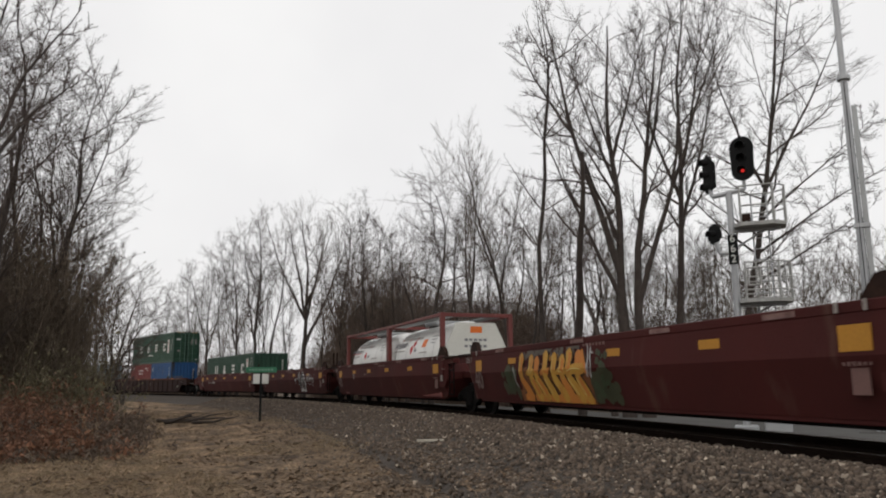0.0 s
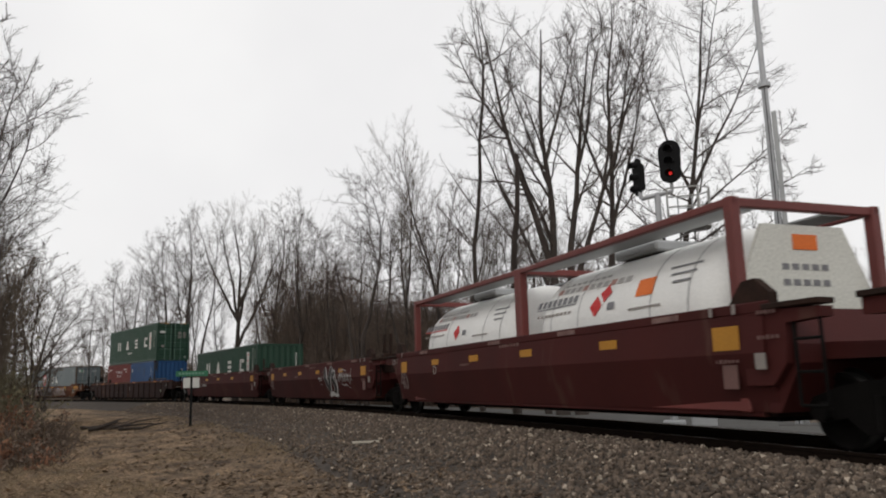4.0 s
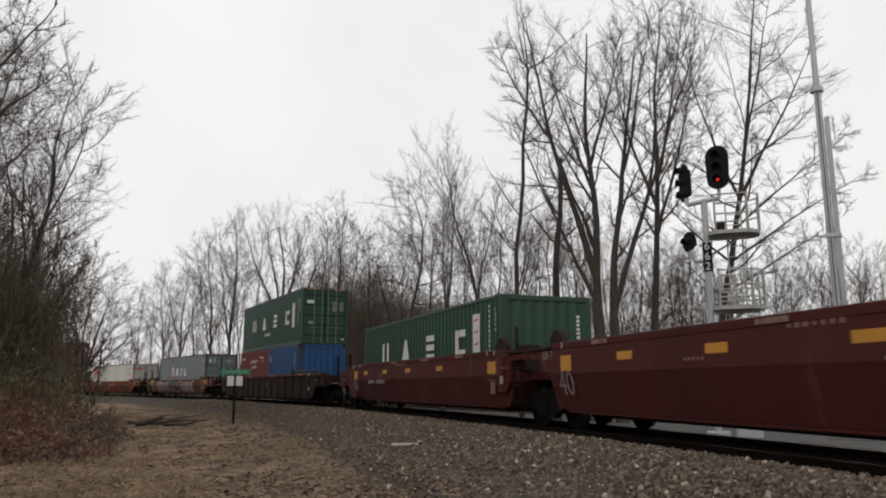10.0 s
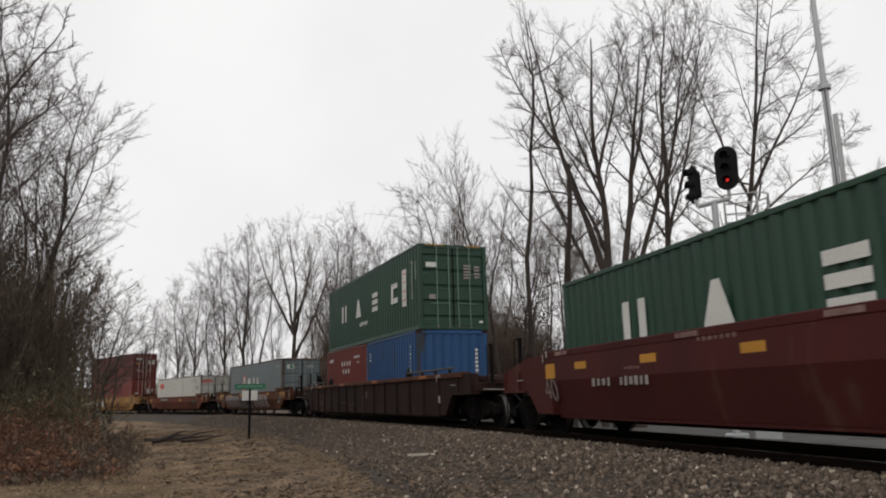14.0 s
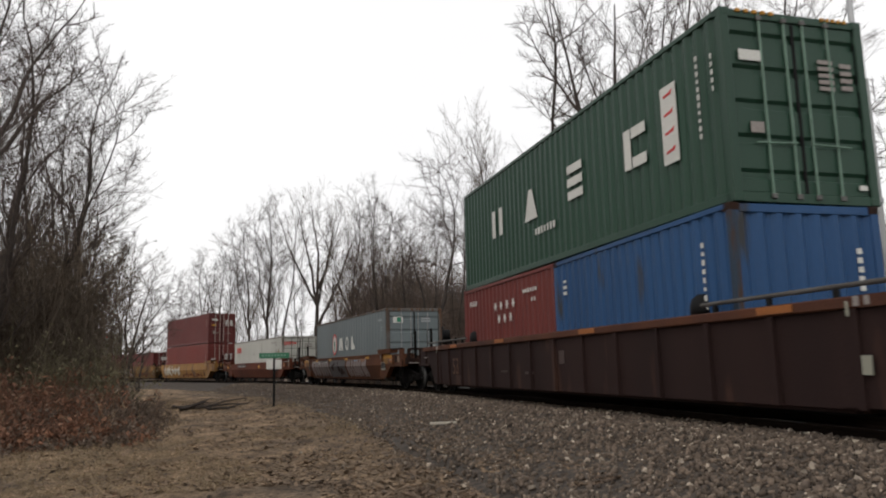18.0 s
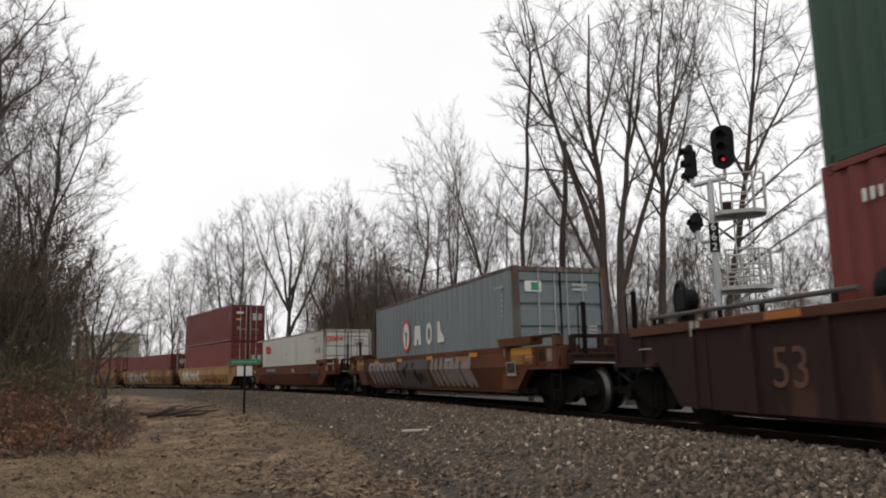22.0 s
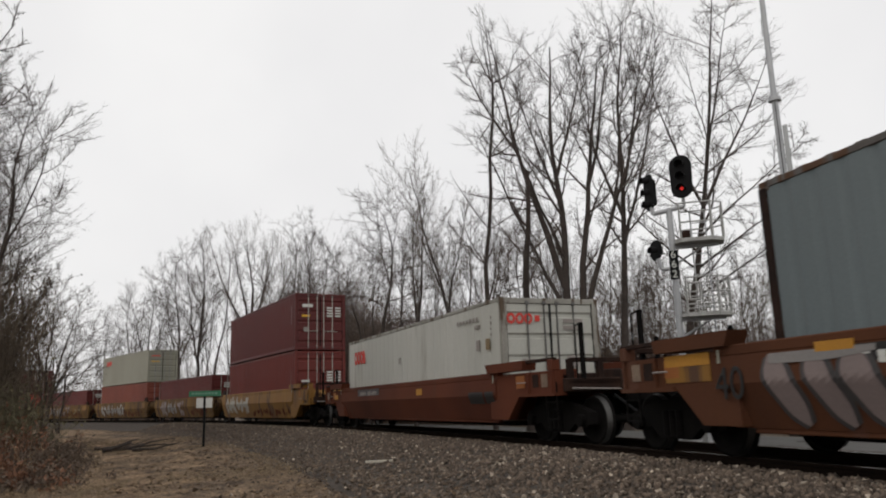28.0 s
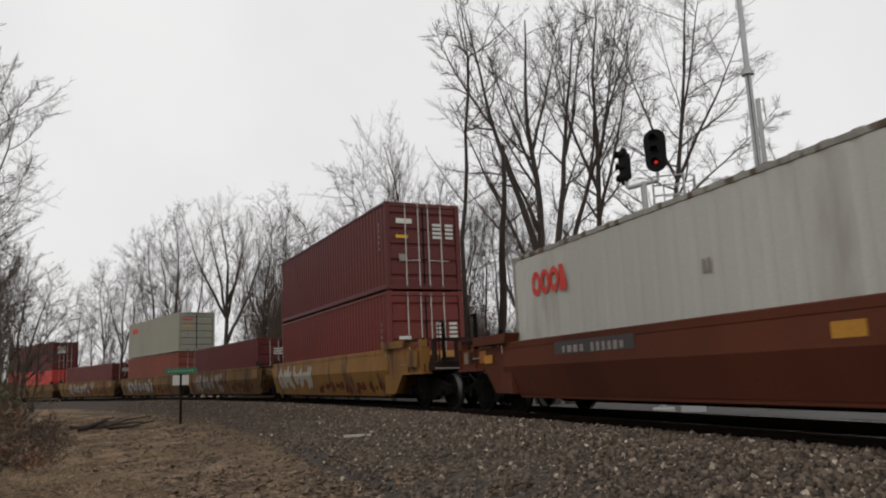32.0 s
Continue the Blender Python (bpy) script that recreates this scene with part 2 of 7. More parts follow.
def ground_material():
    m = bpy.data.materials.new("dirt_and_dead_grass")
    m.use_nodes = True
    n, l = m.node_tree.nodes, m.node_tree.links
    b = n["Principled BSDF"]
    b.inputs["Roughness"].default_value = 0.97
    b.inputs["Specular IOR Level"].default_value = 0.15
    tc = n.new("ShaderNodeTexCoord")
    mp = n.new("ShaderNodeMapping")
    mp.inputs["Scale"].default_value = (1.0, 0.55, 1.0)
    mp.inputs["Rotation"].default_value = (0, 0, radians(18))
    l.new(tc.outputs["Object"], mp.inputs["Vector"])

    def noisy(scale, detail, rough=0.6):
        x = n.new("ShaderNodeTexNoise")
        x.inputs["Scale"].default_value, x.inputs["Detail"].default_value, x.inputs["Roughness"].default_value = scale, detail, rough
        l.new(mp.outputs["Vector"], x.inputs["Vector"])
        return x.outputs["Fac"]

    def mixed(a, c, fac, lo, hi):
        r = n.new("ShaderNodeMapRange")
        r.inputs["From Min"].default_value, r.inputs["From Max"].default_value = lo, hi
        l.new(fac, r.inputs["Value"])
        x = n.new("ShaderNodeMix")
        x.data_type = "RGBA"
        l.new(r.outputs["Result"], x.inputs["Factor"])
        for key, v in (("A", a), ("B", c)):
            if isinstance(v, tuple):
                x.inputs[key].default_value = (*v, 1)
            else:
                l.new(v, x.inputs[key])
        return x.outputs["Result"]

    big, mid, fine = noisy(0.30, 6, 0.65), noisy(1.5, 7, 0.75), noisy(15, 6, 0.8)
    earth = mixed((0.060, 0.045, 0.034), (0.275, 0.205, 0.147), mid, 0.38, 0.62)
    straw = mixed((0.120, 0.084, 0.056), (0.47, 0.325, 0.200), mid, 0.38, 0.62)
    col = mixed(earth, straw, big, 0.37, 0.52)
    # crushed stone spills out from the track and thins away
    away = n.new("ShaderNodeVectorMath")
    away.operation = "DISTANCE"
    flat_pos = n.new("ShaderNodeVectorMath")
    flat_pos.operation = "MULTIPLY"
    flat_pos.inputs[1].default_value = (1, 1, 0)
    l.new(tc.outputs["Object"], flat_pos.inputs[0])
    l.new(flat_pos.outputs["Vector"], away.inputs[0])
    away.inputs[1].default_value = (CX, CY, 0)
    wob = n.new("ShaderNodeMath")
    wob.operation, wob.inputs[1].default_value = "MULTIPLY_ADD", 7.0
    l.new(mid, wob.inputs[0])
    l.new(away.outputs["Value"], wob.inputs[2])
    gravel = mixed((0.026, 0.021, 0.017), (0.215, 0.165, 0.122), noisy(9.0, 5, 0.8), 0.36, 0.60)
    col = mixed(col, gravel, wob.outputs["Value"], RADIUS - 2.6, RADIUS - 0.2)
    col = mixed((0.027, 0.022, 0.019), col, fine, 0.36, 0.52)
    l.new(col, b.inputs["Base Color"])
    bp = n.new("ShaderNodeBump")
    bp.inputs["Strength"].default_value, bp.inputs["Distance"].default_value = 1.0, 0.09
    l.new(fine, bp.inputs["Height"])
    l.new(bp.outputs["Normal"], b.inputs["Normal"])
    return m


M_GROUND = ground_material()
M_BALLAST = material("packed_ballast", (0.078, 0.060, 0.046), (0.022, 0.017, 0.0135), rough=0.97, grain=22, blotch=9.0, bump=1.0, spread=0.35)


def glow(name, colour, strength):
    m = bpy.data.materials.new(name)
    m.use_nodes = True
    b = m.node_tree.nodes["Principled BSDF"]
    b.inputs["Base Color"].default_value = (*colour, 1)
    b.inputs["Emission Color"].default_value = (*colour, 1)
    b.inputs["Emission Strength"].default_value = strength
    return m


M_LAMP = glow("lit_red_lens", (1.0, 0.03, 0.025), 0.42)


# ======== mesh tools ========
class Shape:
    """Vertices and faces that become one mesh."""

    def __init__(self):
        self.v, self.f = [], []

    def add(self, verts, faces):
        k = len(self.v)
        self.v += [tuple(p) for p in verts]
        self.f += [tuple(k + i for i in face) for face in faces]
        return self

    def box(self, x0, x1, y0, y1, z0, z1, bevel=0.008):
        c, h = ((x0 + x1) / 2, (y0 + y1) / 2, (z0 + z1) / 2), ((x1 - x0) / 2, (y1 - y0) / 2, (z1 - z0) / 2)
        b = min(bevel, *(0.4 * e for e in h))
        ids, verts = {}, []
        for sx in (-1, 1):
            for sy in (-1, 1):
                for sz in (-1, 1):
                    s = (sx, sy, sz)
                    for a in range(3):
                        ids[s, a] = len(verts)
                        verts.append(tuple(c[i] + s[i] * (h[i] if i == a else h[i] - b) for i in range(3)))
        faces = []
        for a in range(3):
            p, q = (a + 1) % 3, (a + 2) % 3
            for sg in (-1, 1):
                ring = []
                for u, w in ((-1, -1), (1, -1), (1, 1), (-1, 1)):
                    s = [0, 0, 0]
                    s[a], s[p], s[q] = sg, u, w
                    ring.append(ids[tuple(s), a])
                faces.append(ring if sg > 0 else ring[::-1])
            for u in (-1, 1):          # edges along axis a
                for w in (-1, 1):
                    lo, hi = [0, 0, 0], [0, 0, 0]
                    lo[a], lo[p], lo[q] = -1, u, w
                    hi[a], hi[p], hi[q] = 1, u, w
                    lo, hi = tuple(lo), tuple(hi)
                    ring = [ids[lo, p], ids[hi, p], ids[hi, q], ids[lo, q]]
                    faces.append(ring if u * w < 0 else ring[::-1])
        for s in {k[0] for k in ids}:
            ring = [ids[s, 0], ids[s, 1], ids[s, 2]]
            faces.append(ring if s[0] * s[1] * s[2] > 0 else ring[::-1])
        return self.add(verts, faces)

    def prism(self, outline, y0, y1):
        """An outline of (x, z) pushed through from y0 to y1."""
        n = len(outline)
        verts = [(x, y0, z) for x, z in outline] + [(x, y1, z) for x, z in outline]
        faces = [tuple(range(n)), tuple(range(2 * n - 1, n - 1, -1))]
        faces += [((i + 1) % n, i, n + i, n + (i + 1) % n) for i in range(n)]
        return self.add(verts, faces)

    def loft(self, sections, closed=True, caps=True):
        """Rings of equally many points, joined one to the next."""
        n = len(sections[0])
        verts = [p for s in sections for p in s]
        faces = []
        for a in range(len(sections) - 1):
            for i in range(n if closed else n - 1):
                j = (i + 1) % n
                faces.append((a * n + i, a * n + j, (a + 1) * n + j, (a + 1) * n + i))
        if caps and closed:
            faces += [tuple(range(n - 1, -1, -1)), tuple((len(sections) - 1) * n + i for i in range(n))]
        return self.add(verts, faces)

    def rod(self, a, b, r, r2=None, sides=8):
        a, b = Vector(a), Vector(b)
        d = (b - a).normalized()
        u = d.orthogonal().normalized()
        w = d.cross(u)
        rings = []
        for p, k in ((a, r), (b, r if r2 is None else r2)):
            rings.append([p + (u * math.cos(t) + w * math.sin(t)) * k for t in (2 * math.pi * i / sides for i in range(sides))])
        return self.loft(rings)

    def ring(self, centre, axis, r, thick, sides=20, tube=6):
        axis = Vector(axis).normalized()
        u = axis.orthogonal().normalized()
        w = axis.cross(u)
        rows = []
        for i in range(sides + 1):
            t = 2 * math.pi * i / sides
            d = u * math.cos(t) + w * math.sin(t)
            c = Vector(centre) + d * r
            rows.append([c + (d * math.cos(p) + axis * math.sin(p)) * thick for p in (2 * math.pi * k / tube for k in range(tube))])
        return self.loft(rows, caps=False)

    def mesh(self, name, smooth=False):
        me = bpy.data.meshes.new(name)
        me.from_pydata(self.v, [], self.f)
        me.validate()
        if smooth:
            me.polygons.foreach_set("use_smooth", [True] * len(me.polygons))
        return me


def part(name, shape, mat, parent, label="", smooth=False):
    me = shape if isinstance(shape, bpy.types.Mesh) else shape.mesh(name, smooth)
    if not me.materials:
        me.materials.append(mat)
    ob = new(name, me)
    ob.parent = parent
    if label:
        ob["label"] = label
    return ob


def thing(name, label, category, group="", kind="", at=None):
    ob = new(name)
    ob.empty_display_size = 0.2
    if at is not None:
        ob.matrix_basis = at
    return tagged(ob, label, category, group, kind)


def solid(name, shape, mat, label, category="", group="", kind="", smooth=False):
    ob = part(name, shape, mat, None, smooth=smooth)
    return tagged(ob, label, category, group, kind)


def lettering(text, size):
    """A mesh of the built-in font, about its centre, in the plane y = 0 facing -y."""
    cu = bpy.data.curves.new("lettering", "FONT")
    cu.body, cu.size, cu.align_x, cu.align_y, cu.extrude = text, size, "CENTER", "CENTER", 0.003
    ob = bpy.data.objects.new("lettering", cu)
    scene.collection.objects.link(ob)
    me = bpy.data.meshes.new_from_object(ob.evaluated_get(bpy.context.evaluated_depsgraph_get()))
    bpy.data.objects.remove(ob)
    me.transform(pose(0, 0, 0, 90, 0, 0))
    me.materials.clear()
    return me


# ======== the track ========


def on_track(s, side=0.0):
    """Place and heading s metres along the track, away from the camera; side: metres to the far side."""
    a = HEAD + BEND * s
    return CX + (RADIUS + side) * math.cos(a), CY - (RADIUS + side) * math.sin(a), a


def off_track(x, y):
    """Metres from the track's middle, on the camera's side positive."""
    return RADIUS - math.hypot(x - CX, y - CY)


def ballast_height(d):
    return float(np.interp(abs(d), [0, 0.84, 1.15, 2.2, 3.9, 5.4], [RZ - 0.178, RZ - 0.17, RZ - 0.10, RZ - 0.12, 0.14, 0.02]))


def ground_height(x, y):
    d = off_track(x, y)
    z = 0.06 * noise.noise((x * 0.35, y * 0.35, 0)) + 0.03 * noise.noise((x * 1.3, y * 1.3, 3))
    far = max(0.0, math.hypot(x, y) - 14)
    rise = 0.011 * min(far, 20) if d > 0 else 0.1
    edge = min(1.0, max(0.0, (abs(d) - 3.2) / 2))
    return edge * (z + rise) - (1 - edge) * 0.05


def spaced(lo, hi, inner_lo, inner_hi, step):
    out = list(np.arange(inner_lo, inner_hi + step / 2, step))
    for sign, end, limit in ((-1, inner_lo, lo), (1, inner_hi, hi)):
        d, p = step, end
        while (p > limit) if sign < 0 else (p < limit):
            d *= 1.35
            p += sign * d
            out.append(p)
    return sorted(out)


gx, gy = spaced(-2500, 2500, -30, 22, 0.4), spaced(-2500, 2500, 2, 50, 0.4)
ground = Shape()
ground.v = [(x, y, ground_height(x, y)) for y in gy for x in gx]
nx = len(gx)
ground.f = [(j * nx + i, j * nx + i + 1, (j + 1) * nx + i + 1, (j + 1) * nx + i) for j in range(len(gy) - 1) for i in range(nx - 1)]
solid("ground", ground, M_GROUND, "bare dirt and trodden dead grass beside the track", "ground", kind="structure", smooth=True)

bed = Shape()
prof = [-4.9, -3.9, -2.9, -2.2, -1.15, -0.84, 0, 0.84, 1.15, 1.6, 2.2, 2.7, 3.3, 3.9, 4.5, 5.1]
rows_ = []
for k in range(0, 331):
    s = -30 + k * 0.5
    row = []
    for d in prof:
        dd = d + (0.35 * noise.noise((s * 0.4, d, 5)) if abs(d) > 3 else 0)
        x, y, _ = on_track(s, -dd)
        z = ballast_height(dd) + 0.02 * noise.noise((s * 2, d * 2, 1))
        if d in (prof[0], prof[-1]):
            z = ground_height(x, y) - 0.04
        row.append((x, y, z))
    rows_.append(row)
bed.loft(rows_, closed=False)
bed_mesh = bed.mesh("ballast_bed", True)
bed_mesh.materials.append(M_BALLAST)
# middle strip near black: oil, and the shade under the train put into the colour
bed_mesh.materials.append(material("oily_shade_dark_ballast", (0.014, 0.012, 0.010), (0.006, 0.005, 0.005), rough=0.95, spec=0.05, grain=22, blotch=9.0, bump=1.0))
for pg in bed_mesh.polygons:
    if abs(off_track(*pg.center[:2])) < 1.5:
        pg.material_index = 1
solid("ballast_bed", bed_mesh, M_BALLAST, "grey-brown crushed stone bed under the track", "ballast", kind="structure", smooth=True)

road = Shape()
road.loft([[(*on_track(-30 + k * 1.0, sd)[:2], 0.22 + 0.02 * noise.noise((k * 0.5, sd, 2))) for sd in (4.7, 6.0, 7.4, 8.8)] for k in range(166)], closed=False)
solid("gravel_road", road, M_ROAD, "pale crushed stone service road beyond the track", "road", kind="structure", smooth=True)

track = thing("railway_track", "single railway track of steel rails on dark timber ties", "railway track", kind="structure")
RAILPROF = [(-0.07, -0.17), (0.07, -0.17), (0.07, -0.155), (0.012, -0.13), (0.012, -0.05), (0.036, -0.035), (0.036, -0.003), (-0.036, -0.003), (-0.036, -0.035), (-0.012, -0.05), (-0.012, -0.13), (-0.07, -0.155)]
for side in (-0.753, 0.753):
    rail, head = Shape(), Shape()
    rail.loft([[(*on_track(-30 + k * 1.0, side + y)[:2], RZ + z) for y, z in RAILPROF] for k in range(166)])
    head.loft([[(*on_track(-30 + k * 1.0, side + y)[:2], RZ + z) for y, z in ((-0.03, -0.002), (0.03, -0.002), (0.03, 0.0), (-0.03, 0.0))] for k in range(166)])
    r_ob = part("rail", rail, M_RAIL, track, "rust-brown steel rail")
    part("running_surface", head, M_RAILTOP, r_ob, "wheel-polished rail head")


# ======== the train: things in their own space, x ahead, -y towards the camera, z over the rail ========
SPEED, SLOWING = 3.874, 0.0064
MOVERS = []        # thing, its middle's place in the train at 0 s, half its wheelbase


def wheel_set():
    a = Shape().rod((0, -0.72, 0), (0, 0.72, 0), 0.08, sides=10)
    for sg in (-1, 1):
        rings = []
        for y, r in ((0.68, 0.47), (0.71, 0.455), (0.71, 0.42), (0.82, 0.415), (0.82, 0.36), (0.78, 0.33), (0.79, 0.16), (0.84, 0.12), (0.84, 0.02)):
            rings.append([(r * math.cos(t), sg * y, r * math.sin(t)) for t in (2 * math.pi * i / 24 for i in range(24))])
        a.loft(rings, caps=False)
    return a.mesh("wheelset", True)


def truck_frame():
    f = Shape()
    for sg in (-1, 1):
        y0, y1 = (sg * 0.90, sg * 1.04) if sg > 0 else (sg * 1.04, sg * 0.90)
        f.prism([(-1.15, 0.36), (-0.95, 0.30), (-0.62, 0.36), (-0.38, 0.20), (0.38, 0.20), (0.62, 0.36), (0.95, 0.30), (1.15, 0.36), (1.12, 0.56), (0.7, 0.68), (0.3, 0.75), (-0.3, 0.75), (-0.7, 0.68), (-1.12, 0.56)], y0, y1)
        for k in (-0.16, 0.0, 0.16):
            f.rod((k, sg * 1.06, 0.24), (k, sg * 1.06, 0.60), 0.055, sides=8)
        for k in (-0.89, 0.89):
            f.rod((k, sg * 0.95, 0.42), (k, sg * 1.14, 0.42), 0.11, sides=10)
    f.box(-0.2, 0.2, -0.95, 0.95, 0.50, 0.78)
    return f.mesh("truck_frame")


ME_WHEELS, ME_TRUCK = wheel_set(), truck_frame()
for me_, mt_ in ((ME_WHEELS, M_STEEL), (ME_TRUCK, M_STEEL)):
    me_.materials.append(mt_)
ME_WHEELS.materials.append(M_TREAD)
for pg in ME_WHEELS.polygons:
    if 0.72 < abs(pg.center[1]) < 0.81 and math.hypot(pg.center[0], pg.center[2]) > 0.40:
        pg.material_index = 1
AXLES = []


def add_truck(car, x):
    t = part("truck", ME_TRUCK, M_STEEL, car, "grimy black cast-steel truck")
    t.location.x = x
    for k in (-0.89, 0.89):
        w = part("wheelset", ME_WHEELS, M_STEEL, t)
        w.location = (k, 0, 0.42)
        AXLES.append((w, k))
    return t


def side_y(z, zt, zb):
    return float(np.interp(z, [zb, zb + 0.55 * (zt - zb), zt], [1.27, 1.46, 1.42]))


def strokes(car, name, rows, mat, zt, zb, label="", lift=0.0):
    """Painted shapes on the near side: each a strip of (x, z, width) points."""
    for k, row in enumerate(rows):
        u = np.linspace(0, len(row) - 1, 4 * (len(row) - 1) + 1)
        fine_ = np.stack([np.interp(u, np.arange(len(row)), [q[i] for q in row]) for i in range(3)], 1)
        for _ in range(2):
            fine_[1:-1] = (fine_[:-2] + 2 * fine_[1:-1] + fine_[2:]) / 4
        along = np.gradient(fine_[:, :2], axis=0)
        along /= np.linalg.norm(along, axis=1, keepdims=True) + 1e-9
        out, m = [], 6
        for (x, z, w), (dx, dz) in zip(fine_, along):
            for f in np.linspace(0.5, -0.5, m):
                zz = min(max(z + dx * w * f, zb + 0.01), zt - 0.12)
                out.append((x - dz * w * f, -side_y(zz, zt, zb) - 0.012 - lift - 0.0006 * (k % 7), zz))
        faces = [(i * m + q, i * m + q + 1, (i + 1) * m + q + 1, (i + 1) * m + q) for i in range(len(fine_) - 1) for q in range(m - 1)]
        part(name, Shape().add(out, faces), mat, car, label)


def plate(car, name, x, z, w, h, mat, y, label="", lean=0.0):
    return part(name, Shape().prism([(x - w / 2 - lean, z - h / 2), (x + w / 2 - lean, z - h / 2), (x + w / 2 + lean, z + h / 2), (x - w / 2 + lean, z + h / 2)], y - 0.006, y + 0.004), mat, car, label)


def tag_rows(x0, x1, z0, z1, n, width, seed):
    """Interlocking curved strokes of no meaning, side by side."""
    rnd, rows = random.Random(seed), []
    step = (x1 - x0) / n
    for k in range(2 * n):
        a = x0 + (k / 2 + rnd.uniform(0, 0.5)) * step
        lo, hi = z0 + rnd.uniform(0, 0.35) * (z1 - z0), z1 - rnd.uniform(0, 0.35) * (z1 - z0)
        lean, bow = rnd.uniform(-0.6, 0.6) * step, rnd.uniform(-0.5, 0.5) * step
        if k % 4 == 3:
            lo, hi, lean = (lo + hi) / 2 - 0.1 * (z1 - z0), (lo + hi) / 2 + 0.1 * (z1 - z0), step * rnd.choice((-1, 1))
        row = []
        for i in range(8):
            f = i / 7
            row.append((a + lean * f + bow * math.sin(math.pi * f), lo + (hi - lo) * f, width * (0.55 + 0.6 * math.sin(math.pi * min(1, f * 1.3)) ** 2)))
        rows.append(row)
    return rows


def brake_wheel(car, x, y, z, r=0.28):
    w = Shape().ring((x, y, z), (0.25, 1, 0), r, 0.034, 28)
    spokes = []
    for k in range(8):
        t = math.pi * k / 4
        spokes.append(Shape().rod((x, y, z), (x + r * math.cos(t), y - 0.25 * r * math.cos(t), z + r * math.sin(t)), 0.016, sides=6))
    bw = part("brake_wheel", w, M_BLACK, car, "black spoked hand brake wheel")
    for s_ in spokes:
        part("spoke", s_, M_BLACK, bw)
    part("gear_housing", Shape().rod((x - 0.01, y - 0.02, z), (x + 0.03, y + 0.22, z), r * 0.62, sides=20), M_BLACK, bw)
    part("wheel_stand", Shape().box(x - 0.32, x - 0.06, y + 0.1, y + 0.3, z - 0.55, z - 0.05, 0.03), M_BLACK, bw)


